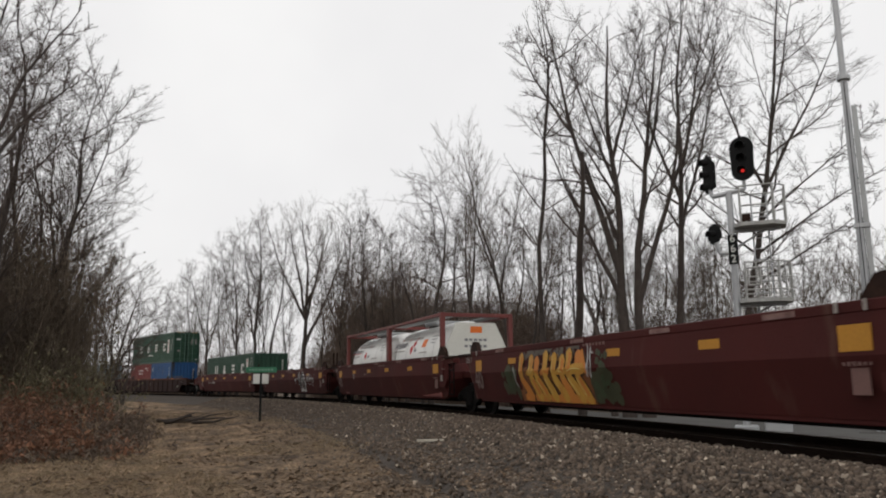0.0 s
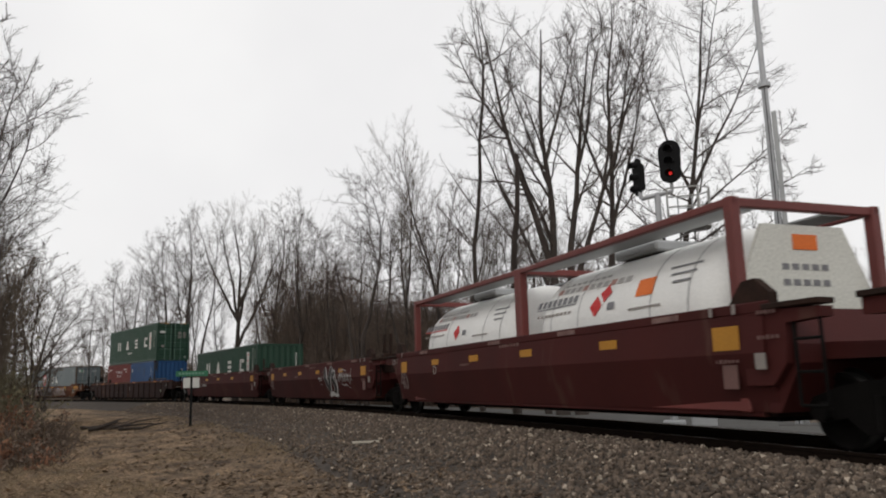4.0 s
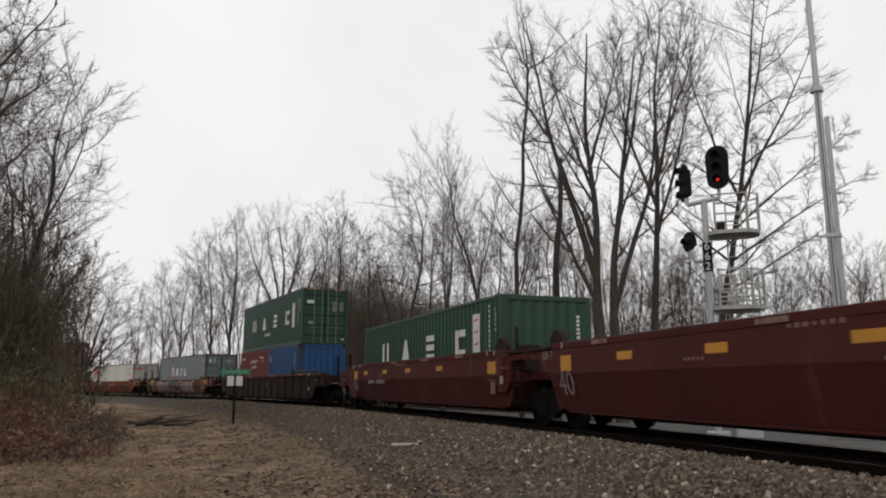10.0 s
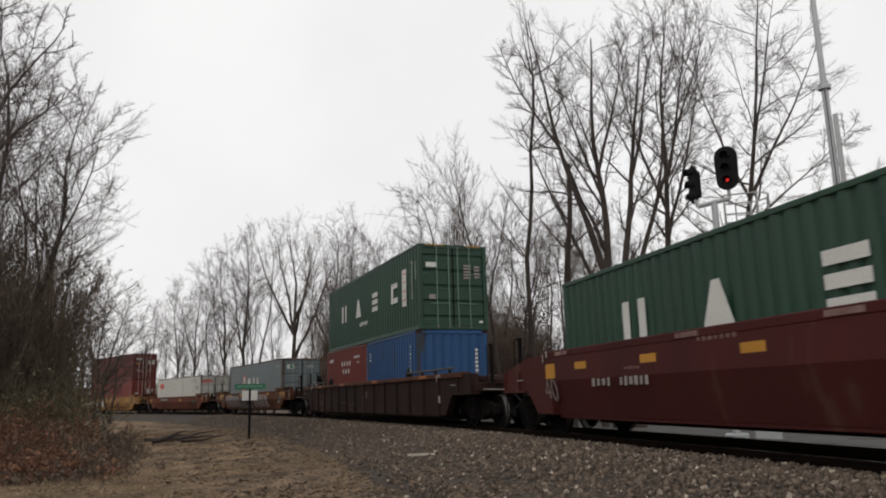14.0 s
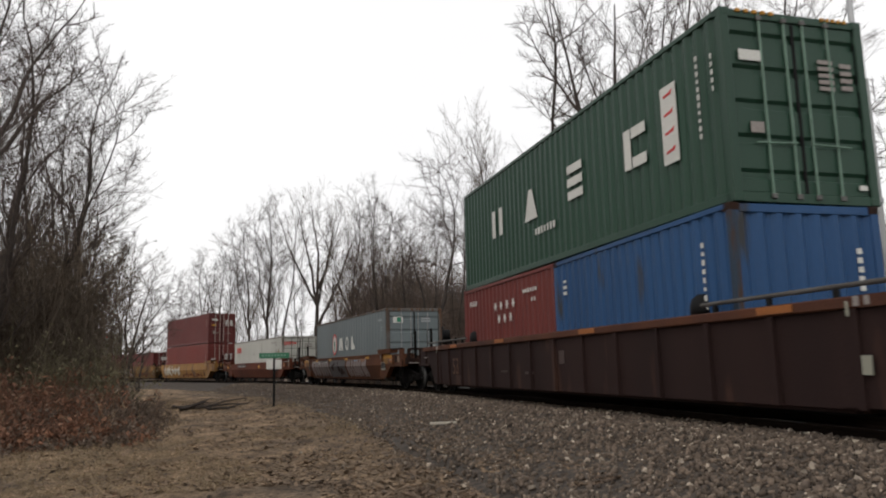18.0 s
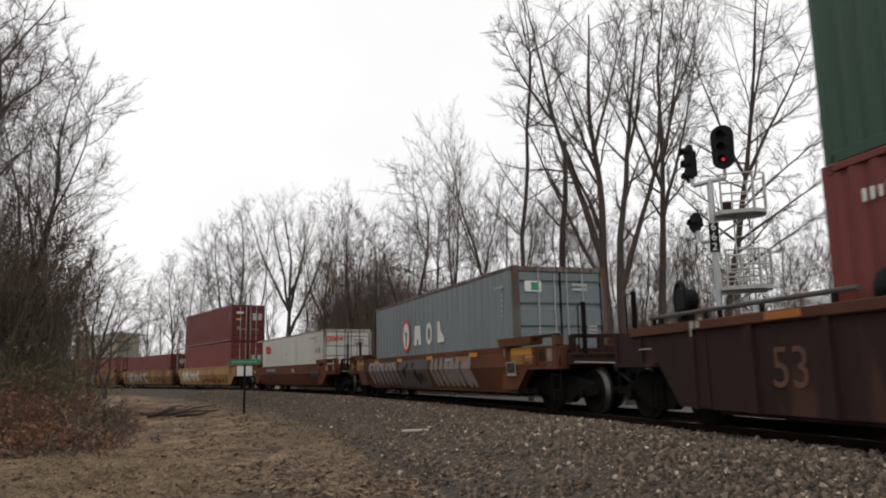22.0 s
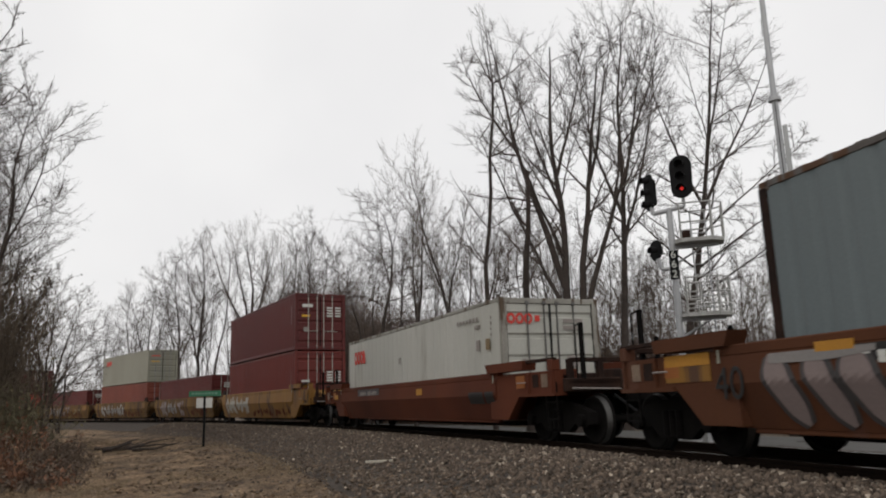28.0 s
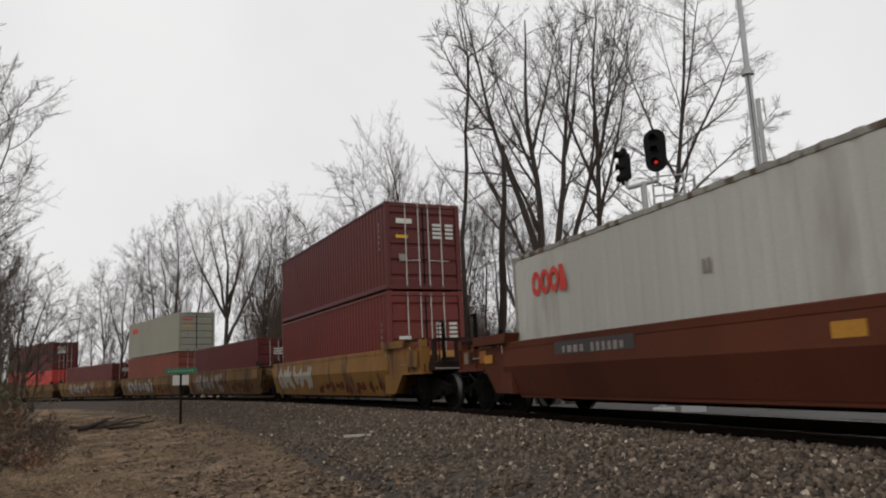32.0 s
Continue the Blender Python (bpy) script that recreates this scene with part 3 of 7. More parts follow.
def well_car(label, front_joint, rear_joint, paint, zt=1.62, zb=0.41, ends="cc", truck_front=True, truck_rear=True, chord=None, ribs=0,
             posts=True, front_posts=(), group="well cars of the train"):
    """ends: front and rear, c: coupler over a truck of its own, a: joint over a shared truck. Joints are places in the train at 0 s."""
    L = rear_joint - front_joint
    car = thing("well_car", label, "railway car", group)
    spans, dark = [], paint
    x_f = L / 2 - (1.28 if ends[0] == "a" else 3.55)
    x_r = -L / 2 + (1.28 if ends[1] == "a" else 3.55)
    zc = zb + 0.55 * (zt - zb)
    lip = 1.475 if chord is M_CHORD else 1.437
    for sg in (-1, 1):
        mid_y, low_y = (1.405, 1.39) if ribs else (1.46, 1.27)
        sec = lambda x: [(x, sg * (1.41 if ribs else 1.42), zt), (x, sg * mid_y, zc), (x, sg * low_y, zb), (x, sg * (low_y - 0.09), zb), (x, sg * (mid_y - 0.12), zc), (x, sg * 1.33, zt)]
        cuts = [x_r + 0.0, *np.linspace(x_r + 0.5, x_f - 0.5, 8), x_f]
        sh = Shape()
        rings = [sec(x) if sg < 0 else sec(x)[::-1] for x in cuts]
        sh.loft(rings)
        side = part("side_panel", sh, paint, car)
        part("top_chord", Shape().box(x_r - 0.1, x_f + 0.1, min(sg * 1.30, sg * lip), max(sg * 1.30, sg * lip), zt - 0.10, zt + 0.03, 0.015), chord or paint, side,
             "rust-streaked top rail" if chord else "")
        part("bottom_rail", Shape().box(x_r + 0.3, x_f - 0.3, min(sg * 1.12, sg * 1.255), max(sg * 1.12, sg * 1.255), zb - 0.06, zb + 0.05, 0.012), paint, side)
        if ribs:
            for k in range(ribs + 1):
                x = x_r + (x_f - x_r) * k / ribs
                rb = Shape().prism([(x - 0.05, zb), (x + 0.05, zb), (x + 0.05, zt - 0.1), (x - 0.05, zt - 0.1)], min(sg * 1.36, sg * 1.462), max(sg * 1.36, sg * 1.462))
                part("rib", rb, paint, side)
    for k in range(7):
        x = x_r + 0.4 + (x_f - x_r - 0.8) * k / 6
        part("cross_member", Shape().box(x - 0.18, x + 0.18, -1.16, 1.16, zb - 0.06, zb + 0.03), M_RUSTY, car)
    part("well_floor", Shape().box(x_r + 0.7, x_f - 0.7, -0.62, 0.62, zb - 0.15, zb - 0.065, 0.01), M_STEEL, car, "grimy floor plate low in the well")
    for d, x0, kind, has in ((1, x_f, ends[0], truck_front), (-1, x_r, ends[1], truck_rear)):
        j = d * L / 2
        # sloping bulkhead and deck over the truck
        bulk = Shape().prism([(x0 - d * 0.15, zb), (x0, zb), (x0 + d * 0.35, 0.95), (x0 + d * 0.35, 1.15), (x0 + d * 0.05, zt - 0.05), (x0 - d * 0.1, zt - 0.05)][::d], -1.3, 1.3)
        part("end_bulkhead", bulk, M_RUSTY if chord else paint, car)
        if kind == "a":
            part("end_deck", Shape().prism([(x0, 0.98), (j - d * 0.1, 0.98), (j - d * 0.1, 1.14), (x0, 1.18)][::d], -0.95, 0.95), paint, car)
            for sg in (-1, 1):
                gd = Shape().prism([(x0 - d * 0.55, zt), (x0 + d * 0.12, zt), (x0 + d * 0.12, zt + 0.12), (x0 - d * 0.1, zt + 0.30), (x0 - d * 0.3, zt + 0.28)][::d], sg * 1.36 - 0.06, sg * 1.36 + 0.06)
                part("container_guide", gd, M_RUSTY, car, "rusty wedge guide on the well's corner")
            long_ = d < 0
            for sg in (-1, 1):
                ya, yb = min(sg * 1.24, sg * 1.41), max(sg * 1.24, sg * 1.41)
                if long_:
                    arm = [(x0 - d * 0.35, zt - 0.03), (x0 - d * 0.35, zb + 0.5), (x0 + d * 0.02, zb + 0.42), (x0 + d * 0.26, 1.16), (x0 + d * 0.50, 1.36), (j - d * 0.12, 1.38), (j - d * 0.12, zt - 0.03)]
                else:
                    arm = [(x0 - d * 0.35, zt - 0.06), (x0 - d * 0.35, zb + 0.3), (x0 + d * 0.05, zb + 0.3), (x0 + d * 0.26, 0.95), (x0 + d * 0.30, 1.38), (j - d * 0.5, 1.41), (j - d * 0.5, zt - 0.10)]
                part("end_arm", Shape().prism(arm[::d], ya, yb), paint, car)
                part("arm_flange", Shape().box(min(x0, j - d * (0.1 if long_ else 0.5)), max(x0, j - d * (0.1 if long_ else 0.5)), min(sg * 1.2, sg * 1.46), max(sg * 1.2, sg * 1.46), zt - 0.075, zt - 0.01, 0.01), M_RUSTY, car)
            if d > 0:
                for q, top in front_posts:
                    part("end_post", Shape().box(j - q - 0.036, j - q + 0.036, -0.99, -0.92, 1.16, top, 0.012), M_RUSTY, car, "dark upright post by the joint")
                if len(front_posts) > 1:
                    part("post_rail", Shape().rod((j - 1.28, -0.95, 1.8), (j - 0.76, -0.95, 1.8), 0.02, sides=6), M_RUSTY, car)
                if front_posts:
                    part("brake_box", Shape().box(j - 1.12, j - 0.86, -1.15, -0.7, 1.16, 1.75, 0.03), M_RUSTY, car, "rusty brake gear by the joint")
                part("step_iron", Shape().rod((j - 0.9, -1.38, 0.5), (j - 0.9, -1.38, 1.5), 0.018, sides=6).rod((j - 0.9, -1.38, 0.5), (j - 0.55, -1.38, 0.5), 0.018, sides=6).rod((j - 0.55, -1.38, 0.5), (j - 0.55, -1.38, 1.5), 0.018, sides=6).rod((j - 0.9, -1.38, 0.85), (j - 0.55, -1.38, 0.85), 0.018, sides=6).rod((j - 0.9, -1.38, 1.2), (j - 0.55, -1.38, 1.2), 0.018, sides=6), M_STEEL, car, "grimy steel steps")
            part("articulation_joint", Shape().box(min(j - d * 0.35, j + d * 0.1), max(j - d * 0.35, j + d * 0.1), -0.35, 0.35, 0.78, 1.2, 0.04), M_STEEL, car)
            if d < 0 and has:
                add_truck(car, j)
        else:
            xe = j - d * 0.95
            top_e = zt - (0.30 if paint is M_RED else 0.03)
            for sg in (-1, 1):
                ya, yb = min(sg * 1.24, sg * 1.42), max(sg * 1.24, sg * 1.42)
                fl = Shape().prism([(x0 - d * 0.3, zt - 0.03), (x0 - d * 0.3, zb + 0.02), (x0 + d * 0.45, zb + 0.02), (x0 + d * 1.0, 0.90), (xe - d * 0.25, 0.90), (xe - d * 0.25, top_e), (x0 + d * 0.9, zt - 0.03)][::d], ya, yb)
                part("end_sill", fl, paint, car)
                part("sill_lip", Shape().prism([(x0 + d * 1.0, 0.86), (xe - d * 0.22, 0.86), (xe - d * 0.22, 0.915), (x0 + d * 1.0, 0.915)][::-d], min(sg * 1.2, sg * 1.47), max(sg * 1.2, sg * 1.47)), paint, car)
                if chord is M_CHORD:
                    part("sill_flange", Shape().prism([(x0 + d * 0.1, zt - 0.10), (x0 + d * 0.1, zt + 0.03), (x0 + d * 1.75, zt + 0.03), (x0 + d * 1.75, zt - 0.10)][::-d], min(sg * 1.2, sg * 1.475), max(sg * 1.2, sg * 1.475)), chord, car, "rust-orange end of the top rail")
                elif paint is not M_RED:
                    part("ledge", Shape().prism([(x0 - d * 0.33, zt + 0.20), (x0 - d * 0.23, zt + 0.02), (x0 + d * 1.30, zt + 0.02), (x0 + d * 1.36, zt + 0.20)][::-d], min(sg * 1.22, sg * 1.52), max(sg * 1.22, sg * 1.52)), paint, car, "slanting guide ledge over the sill")
                    part("ledge_rail", Shape().box(min(x0 + d * 1.3, xe - d * 0.25), max(x0 + d * 1.3, xe - d * 0.25), min(sg * 1.36, sg * 1.46), max(sg * 1.36, sg * 1.46), zt + 0.14, zt + 0.20, 0.008), M_RUSTY, car)
                    part("ledge_post", Shape().box(min(xe - d * 0.25, xe - d * 0.43), max(xe - d * 0.25, xe - d * 0.43), min(sg * 1.3, sg * 1.47), max(sg * 1.3, sg * 1.47), zt - 0.03, zt + 0.17, 0.012), paint, car)
            part("stiffener", Shape().box(x0 + d * 1.42 - 0.02, x0 + d * 1.42 + 0.02, -1.47, -1.415, 0.91, top_e, 0.006), paint, car)
            part("stiffener", Shape().box(xe - d * 0.31 - 0.02, xe - d * 0.31 + 0.02, -1.47, -1.415, 0.91, top_e, 0.006), paint, car)
            if chord is not M_CHORD and paint is not M_RED:
                plate(car, "orange_patch", x0 + d * 1.05, zt - 0.20, 0.34, 0.24, M_PATCH, -1.426, "worn orange patch on the end sill")
                for q, m_ in ((0.62, M_ENDP), (0.95, M_RUSTY)):
                    plate(car, "end_panel", xe - d * q, 1.14, 0.22, 0.24, m_, -1.426, "small pale panel on the end sill")
            part("grab_iron", Shape().rod((x0 + d * 1.05, -1.50, 1.12), (x0 + d * 1.40, -1.50, 1.12), 0.012, sides=6), M_GREY, car, "pale grab iron")
            plate(car, "tick", x0 - d * 0.05, zt - 0.10, 0.035, 0.16, M_CBEIGE, -1.478, "short pale tick on the sill")
            part("air_tank", Shape().rod((x0 + d * 0.75, -0.75, 0.80), (x0 + d * 1.15, -0.75, 0.80), 0.17, sides=14), M_STEEL, car, "grimy air tank under the deck")
            part("end_deck", Shape().box(min(x0 + d * 0.3, xe), max(x0 + d * 0.3, xe), -1.24, 1.24, 1.04, 1.14, 0.01), M_RUSTY, car, "rusty grated end deck")
            part("end_beam", Shape().box(min(xe - d * 0.12, xe), max(xe - d * 0.12, xe), -1.35, 1.35, 0.92, 1.16, 0.015), M_RUSTY, car)
            for q, (y, w, z1) in enumerate(((-1.0, 0.24, 1.34), (-0.35, 0.36, 1.27), (0.5, 0.3, 1.36))):
                xm = xe - d * (0.55 + 0.38 * q)
                part("deck_box", Shape().box(xm - 0.2, xm + 0.2, y - w / 2, y + w / 2, 1.14, z1, 0.025), M_RUSTY if q else paint, car, "rusty brake gear box on the deck")
            part("deck_pipe", Shape().rod((xe - d * 0.2, -1.1, 1.2), (x0 + d * 0.5, -1.15, 1.22), 0.03, sides=6), M_STEEL, car)
            for y_ in (-1.18, -0.55) if chord is not M_CHORD and paint is not M_RED else ():
                part("frame_upright", Shape().box(xe - d * 0.12 - 0.05, xe - d * 0.12 + 0.05, y_ - 0.06, y_ + 0.06, 1.12, zt + 0.16, 0.012), M_RUSTY, car, "rusty upright of the end frame")
            if chord is not M_CHORD and paint is not M_RED:
                part("frame_beam", Shape().box(xe - d * 0.12 - 0.05, xe - d * 0.12 + 0.05, -1.18, 1.0, zt + 0.10, zt + 0.18, 0.012), M_RUSTY, car, "rusty beam across the end")
            part("cut_lever", Shape().rod((xe + d * 0.04, -1.25, 0.98), (xe + d * 0.06, -0.2, 0.95), 0.016, sides=6), M_GREY, car, "pale uncoupling lever")
            cp = Shape().box(min(xe, j), max(xe, j), -0.11, 0.11, 0.72, 0.95, 0.03)
            cp.box(min(j - d * 0.22, j + d * 0.08), max(j - d * 0.22, j + d * 0.08), -0.2, 0.2, 0.68, 1.0, 0.05)
            part("coupler", cp, M_STEEL, car, "dark steel knuckle coupler")
            part("brake_hose", Shape().rod((xe, -0.35, 0.85), (j - d * 0.15, -0.4, 0.5), 0.025).rod((j - d * 0.15, -0.4, 0.5), (j, -0.3, 0.52), 0.028), M_BLACK, car)
            lad = Shape()
            for k in range(3):
                lad.rod((xe - d * 0.25, -1.40, 0.45 + k * 0.3), (xe - d * 0.62, -1.40, 0.45 + k * 0.3), 0.014, sides=6)
            for q in (0.25, 0.62):
                lad.rod((xe - d * q, -1.40, 0.4), (xe - d * q, -1.40, 1.1), 0.016, sides=6)
            part("side_ladder", lad, M_STEEL, car, "grimy steel step irons")
            if posts:
                for y in (-0.95, 0.7):
                    part("guide_post", Shape().box(min(xe - d * 0.08, xe), max(xe - d * 0.08, xe), y - 0.04, y + 0.04, 1.12, 2.15 if y < 0 else 1.9, 0.015), M_STEEL, car, "dark upright end post")
                part("post_loop", Shape().rod((xe - d * 0.02, -1.09, 1.14), (xe - d * 0.02, -1.09, 2.08), 0.014, sides=6).rod((xe - d * 0.02, -1.09, 2.08), (xe - d * 0.04, -0.98, 2.13), 0.014, sides=6), M_STEEL, car, "thin bent grab bar beside the post")
            if has:
                add_truck(car, j - d * 1.85)
    MOVERS.append((car, (front_joint + rear_joint) / 2, L / 2 - 1.5))
    return car, L, zt, zb


def reflectors(car, L, zt, zb, xs, w=0.30, h=0.085, z=None):
    for x in xs:
        plate(car, "reflector", x, z or zt - 0.26, w, h, M_REFL, -side_y(zt - 0.26, zt, zb) - 0.006, "small yellow reflector strip")


def corrugated(x0, x1, z0, z1, y, depth, pitch=0.278, sg=-1, face=0.25):
    """A wall of trapezoid ribs along x, standing at y, its ribs going in by depth."""
    n = max(4, round((x1 - x0) / pitch))
    p = (x1 - x0) / n
    xs = []
    for k in range(n):
        a = x0 + k * p
        xs += [(a, 0), (a + face * p, 0), (a + (face + (1 - face) / 3) * p, 1), (a + (1 - (1 - face) / 3) * p, 1)]
    xs.append((x1, 0))
    sh = Shape()
    verts = [(x, y - sg * depth * q, z) for x, q in xs for z in (z0, z1)]
    faces = [(2 * i, 2 * i + 2, 2 * i + 3, 2 * i + 1) for i in range(len(xs) - 1)]
    back = [(x, y - sg * (depth + 0.01), z) for x in (x0, x1) for z in (z0, z1)]
    sh.add(verts, faces if sg < 0 else [f[::-1] for f in faces])
    return sh.add(back, [(0, 1, 3, 2)])


M_GREENL = flat("pale_green_bar_paint", (0.14, 0.23, 0.175))
M_RODS = material("dark_grimy_rod_steel", (0.13, 0.13, 0.125), (0.07, 0.065, 0.06), rough=0.7, blotch=3.0)


def container(label, front, z0, paint, length=12.19, h=2.591, doors=True, depth=0.036, trim=None, corner=None, half=6.6, pitch=0.278, face=0.25, group="containers on the train"):
    """A box with its front end at that place in the train, its floor z0 over the rail."""
    c = thing("shipping_container", label, "container", group)
    L2, W2, trim = length / 2, 1.219, trim or paint
    for sg in (-1, 1):
        part("side_wall", corrugated(-L2 + 0.1, L2 - 0.1, z0 + 0.12, z0 + h - 0.07, sg * (W2 - 0.012), depth, pitch=pitch, sg=sg, face=face), paint, c)
        y0, y1 = sorted((sg * (W2 - 0.06), sg * W2))
        part("top_rail", Shape().box(-L2 + 0.1, L2 - 0.1, y0, y1, z0 + h - 0.085, z0 + h - 0.005), trim, c)
        part("bottom_rail", Shape().box(-L2 + 0.1, L2 - 0.1, y0, y1, z0 + 0.015, z0 + 0.14), trim, c)
        for e in (-1, 1):
            xa, xb = sorted((e * (L2 - 0.12), e * (L2 - 0.004)))
            ya, yb = sorted((sg * (W2 - 0.14), sg * (W2 - 0.003)))
            part("corner_post", Shape().box(xa, xb, ya, yb, z0 + 0.1, z0 + h - 0.1), trim, c)
            for zz in (z0, z0 + h - 0.118):
                xa, xb = sorted((e * (L2 - 0.178), e * L2))
                ya, yb = sorted((sg * (W2 - 0.162), sg * W2))
                part("corner_casting", Shape().box(xa, xb, ya, yb, zz, zz + 0.118, 0.012), corner or trim, c)
    part("roof", Shape().box(-L2 + 0.06, L2 - 0.06, -W2 + 0.05, W2 - 0.05, z0 + h - 0.05, z0 + h - 0.015), trim, c)
    part("underframe", Shape().box(-L2 + 0.06, L2 - 0.06, -W2 + 0.06, W2 - 0.06, z0 + 0.02, z0 + 0.14), M_STEEL, c)
    for e in (-1, 1):
        xa, xb = sorted((e * (L2 - 0.1), e * (L2 - 0.02)))
        part("end_header", Shape().box(xa, xb, -W2 + 0.14, W2 - 0.14, z0 + h - 0.13, z0 + h - 0.01), trim, c)
        part("end_sill", Shape().box(xa, xb, -W2 + 0.14, W2 - 0.14, z0 + 0.0, z0 + 0.14), trim, c)
        if e > 0 and doors:
            for sg in (-1, 1):
                sh = Shape()
                y0, y1 = sorted((sg * 0.012, sg * (W2 - 0.145)))
                zs = np.linspace(z0 + 0.15, z0 + h - 0.14, 6)
                verts, faces = [], []
                for k in range(5):
                    a, b = zs[k], zs[k + 1]
                    m = (b - a) * 0.11
                    for z, q in ((a, 0), (a + 3.2 * m, 0), (a + 3.5 * m, 1), (a + 5.0 * m, 1), (a + 5.9 * m, 0)):
                        verts += [(L2 - 0.045 - 0.038 * q, y0, z), (L2 - 0.045 - 0.038 * q, y1, z)]
                verts += [(L2 - 0.045, y0, zs[-1]), (L2 - 0.045, y1, zs[-1])]
                faces = [(2 * i, 2 * i + 1, 2 * i + 3, 2 * i + 2) for i in range(len(verts) // 2 - 1)]
                sh.add(verts, faces)
                dr = part("door", sh, paint, c)
                for ya, yb in ((y0 - 0.012, y0 + 0.016), (y1 - 0.016, y1 + 0.012)):
                    part("door_seal", Shape().box(L2 - 0.06, L2 - 0.036, ya, yb, z0 + 0.15, z0 + h - 0.14, 0.004), M_BLACK, dr, "black rubber door seal")
                for q in (0.15, 0.54):
                    y = sg * (W2 - 0.145) * q
                    part("locking_bar", Shape().rod((L2 - 0.015, y, z0 + 0.08), (L2 - 0.015, y, z0 + h - 0.06), 0.019, sides=8), M_GREENL if paint is M_GREEN else (M_CWHITE if paint in (M_MAROON, M_MAROON2) else (M_RODS if paint is M_CWHITE else M_ALU)), dr)
                part("door_handle", Shape().rod((L2 - 0.0, sg * 0.12, z0 + 0.86), (L2 - 0.0, sg * 0.80, z0 + 0.84), 0.014, sides=6), M_GREENL if paint is M_GREEN else (M_CWHITE if paint in (M_MAROON, M_MAROON2) else (M_RODS if paint is M_CWHITE else M_ALU)), dr)
                for q in (0.15, 0.54):
                    y = sg * (W2 - 0.145) * q
                    for zz in (z0 + 0.09, z0 + h - 0.12):
                        part("bar_keeper", Shape().box(L2 - 0.02, L2 + 0.012, y - 0.045, y + 0.045, zz - 0.035, zz + 0.035, 0.006), M_RODS, dr, "small dark cam keeper")
                for k in range(4):
                    zz = z0 + 0.32 + (h - 0.62) * k / 3
                    part("hinge", Shape().rod((L2 - 0.03, sg * (W2 - 0.135), zz - 0.06), (L2 - 0.03, sg * (W2 - 0.135), zz + 0.06), 0.022, sides=8), trim, dr)
        else:
            sh = corrugated(-W2 + 0.14, W2 - 0.14, z0 + 0.13, z0 + h - 0.1, -(L2 - 0.03), 0.045, pitch=0.30, sg=-1)
            sh.v = [(y * -e, x * e, z) for x, y, z in sh.v]
            part("end_wall", sh, paint, c)
    MOVERS.append((c, front + length / 2, half))
    return c


def bars(c, x, z, w, h, n, mat, y=-1.23, name="marking", vertical=False):
    """A row of n short uneven bars that stands for small writing."""
    r = random.Random(n * 31 + int(100 * abs(x)))
    for k in range(n):
        a, b = r.uniform(0.20, 0.34), r.uniform(0.36, 0.5)
        if vertical:
            zz = z + h / 2 - (k + 0.5) * h / n
            sh = Shape().box(x - 0.8 * b * w, x + 0.8 * b * w, y - 0.003, y + 0.003, zz - a * h / n, zz + a * h / n, 0.001)
        else:
            xx = x - w / 2 + (k + 0.5) * w / n
            sh = Shape().box(xx - a * w / n, xx + a * w / n, y - 0.003, y + 0.003, z - b * h, z + b * h, 0.001)
        part(name, sh, mat, c)


def end_bars(c, x, y, z, w, h, n, mat, name="marking"):
    for k in range(n):
        zz = z + h / 2 - (k + 0.5) * h / n
        part(name, Shape().box(x - 0.004, x + 0.004, y - w / 2, y + w / 2, zz - 0.3 * h / n, zz + 0.3 * h / n, 0.001), mat, c)


# ---- the red cars, joined over shared trucks ----
M_DIM = flat("faded_pinkish_stencil", (0.16, 0.085, 0.075))
M_FADED = material("worn_stencil_white", (0.24, 0.19, 0.175), (0.10, 0.055, 0.05), rough=0.9, blotch=7.0)
M_WORN = material("chalky_pink_worn_paint", (0.26, 0.17, 0.15), (0.12, 0.06, 0.055), rough=0.9, blotch=5.0)
RED = "oxide-red articulated well car"
j = [-19.9, -3.7, 12.5, 28.7, 44.4, 62.4]
car0, *g0 = well_car(RED + ", empty and weathered", j[0], j[1], M_RED, ends="ca")
car1, *g1 = well_car(RED + ", empty, with yellow painted graffiti", j[1], j[2], M_RED, ends="aa")
car2, *g2 = well_car(RED + " carrying two white tank containers", j[2], j[3], M_RED, ends="aa")
car3, *g3 = well_car(RED + ", empty, with black and white graffiti", j[3], j[4], M_RED, ends="aa", front_posts=((1.28, 2.36), (0.76, 2.36)))
car4, *g4 = well_car(RED + " carrying a dark green container", j[4], j[5], M_RED, ends="ac", front_posts=((1.55, 2.2),))
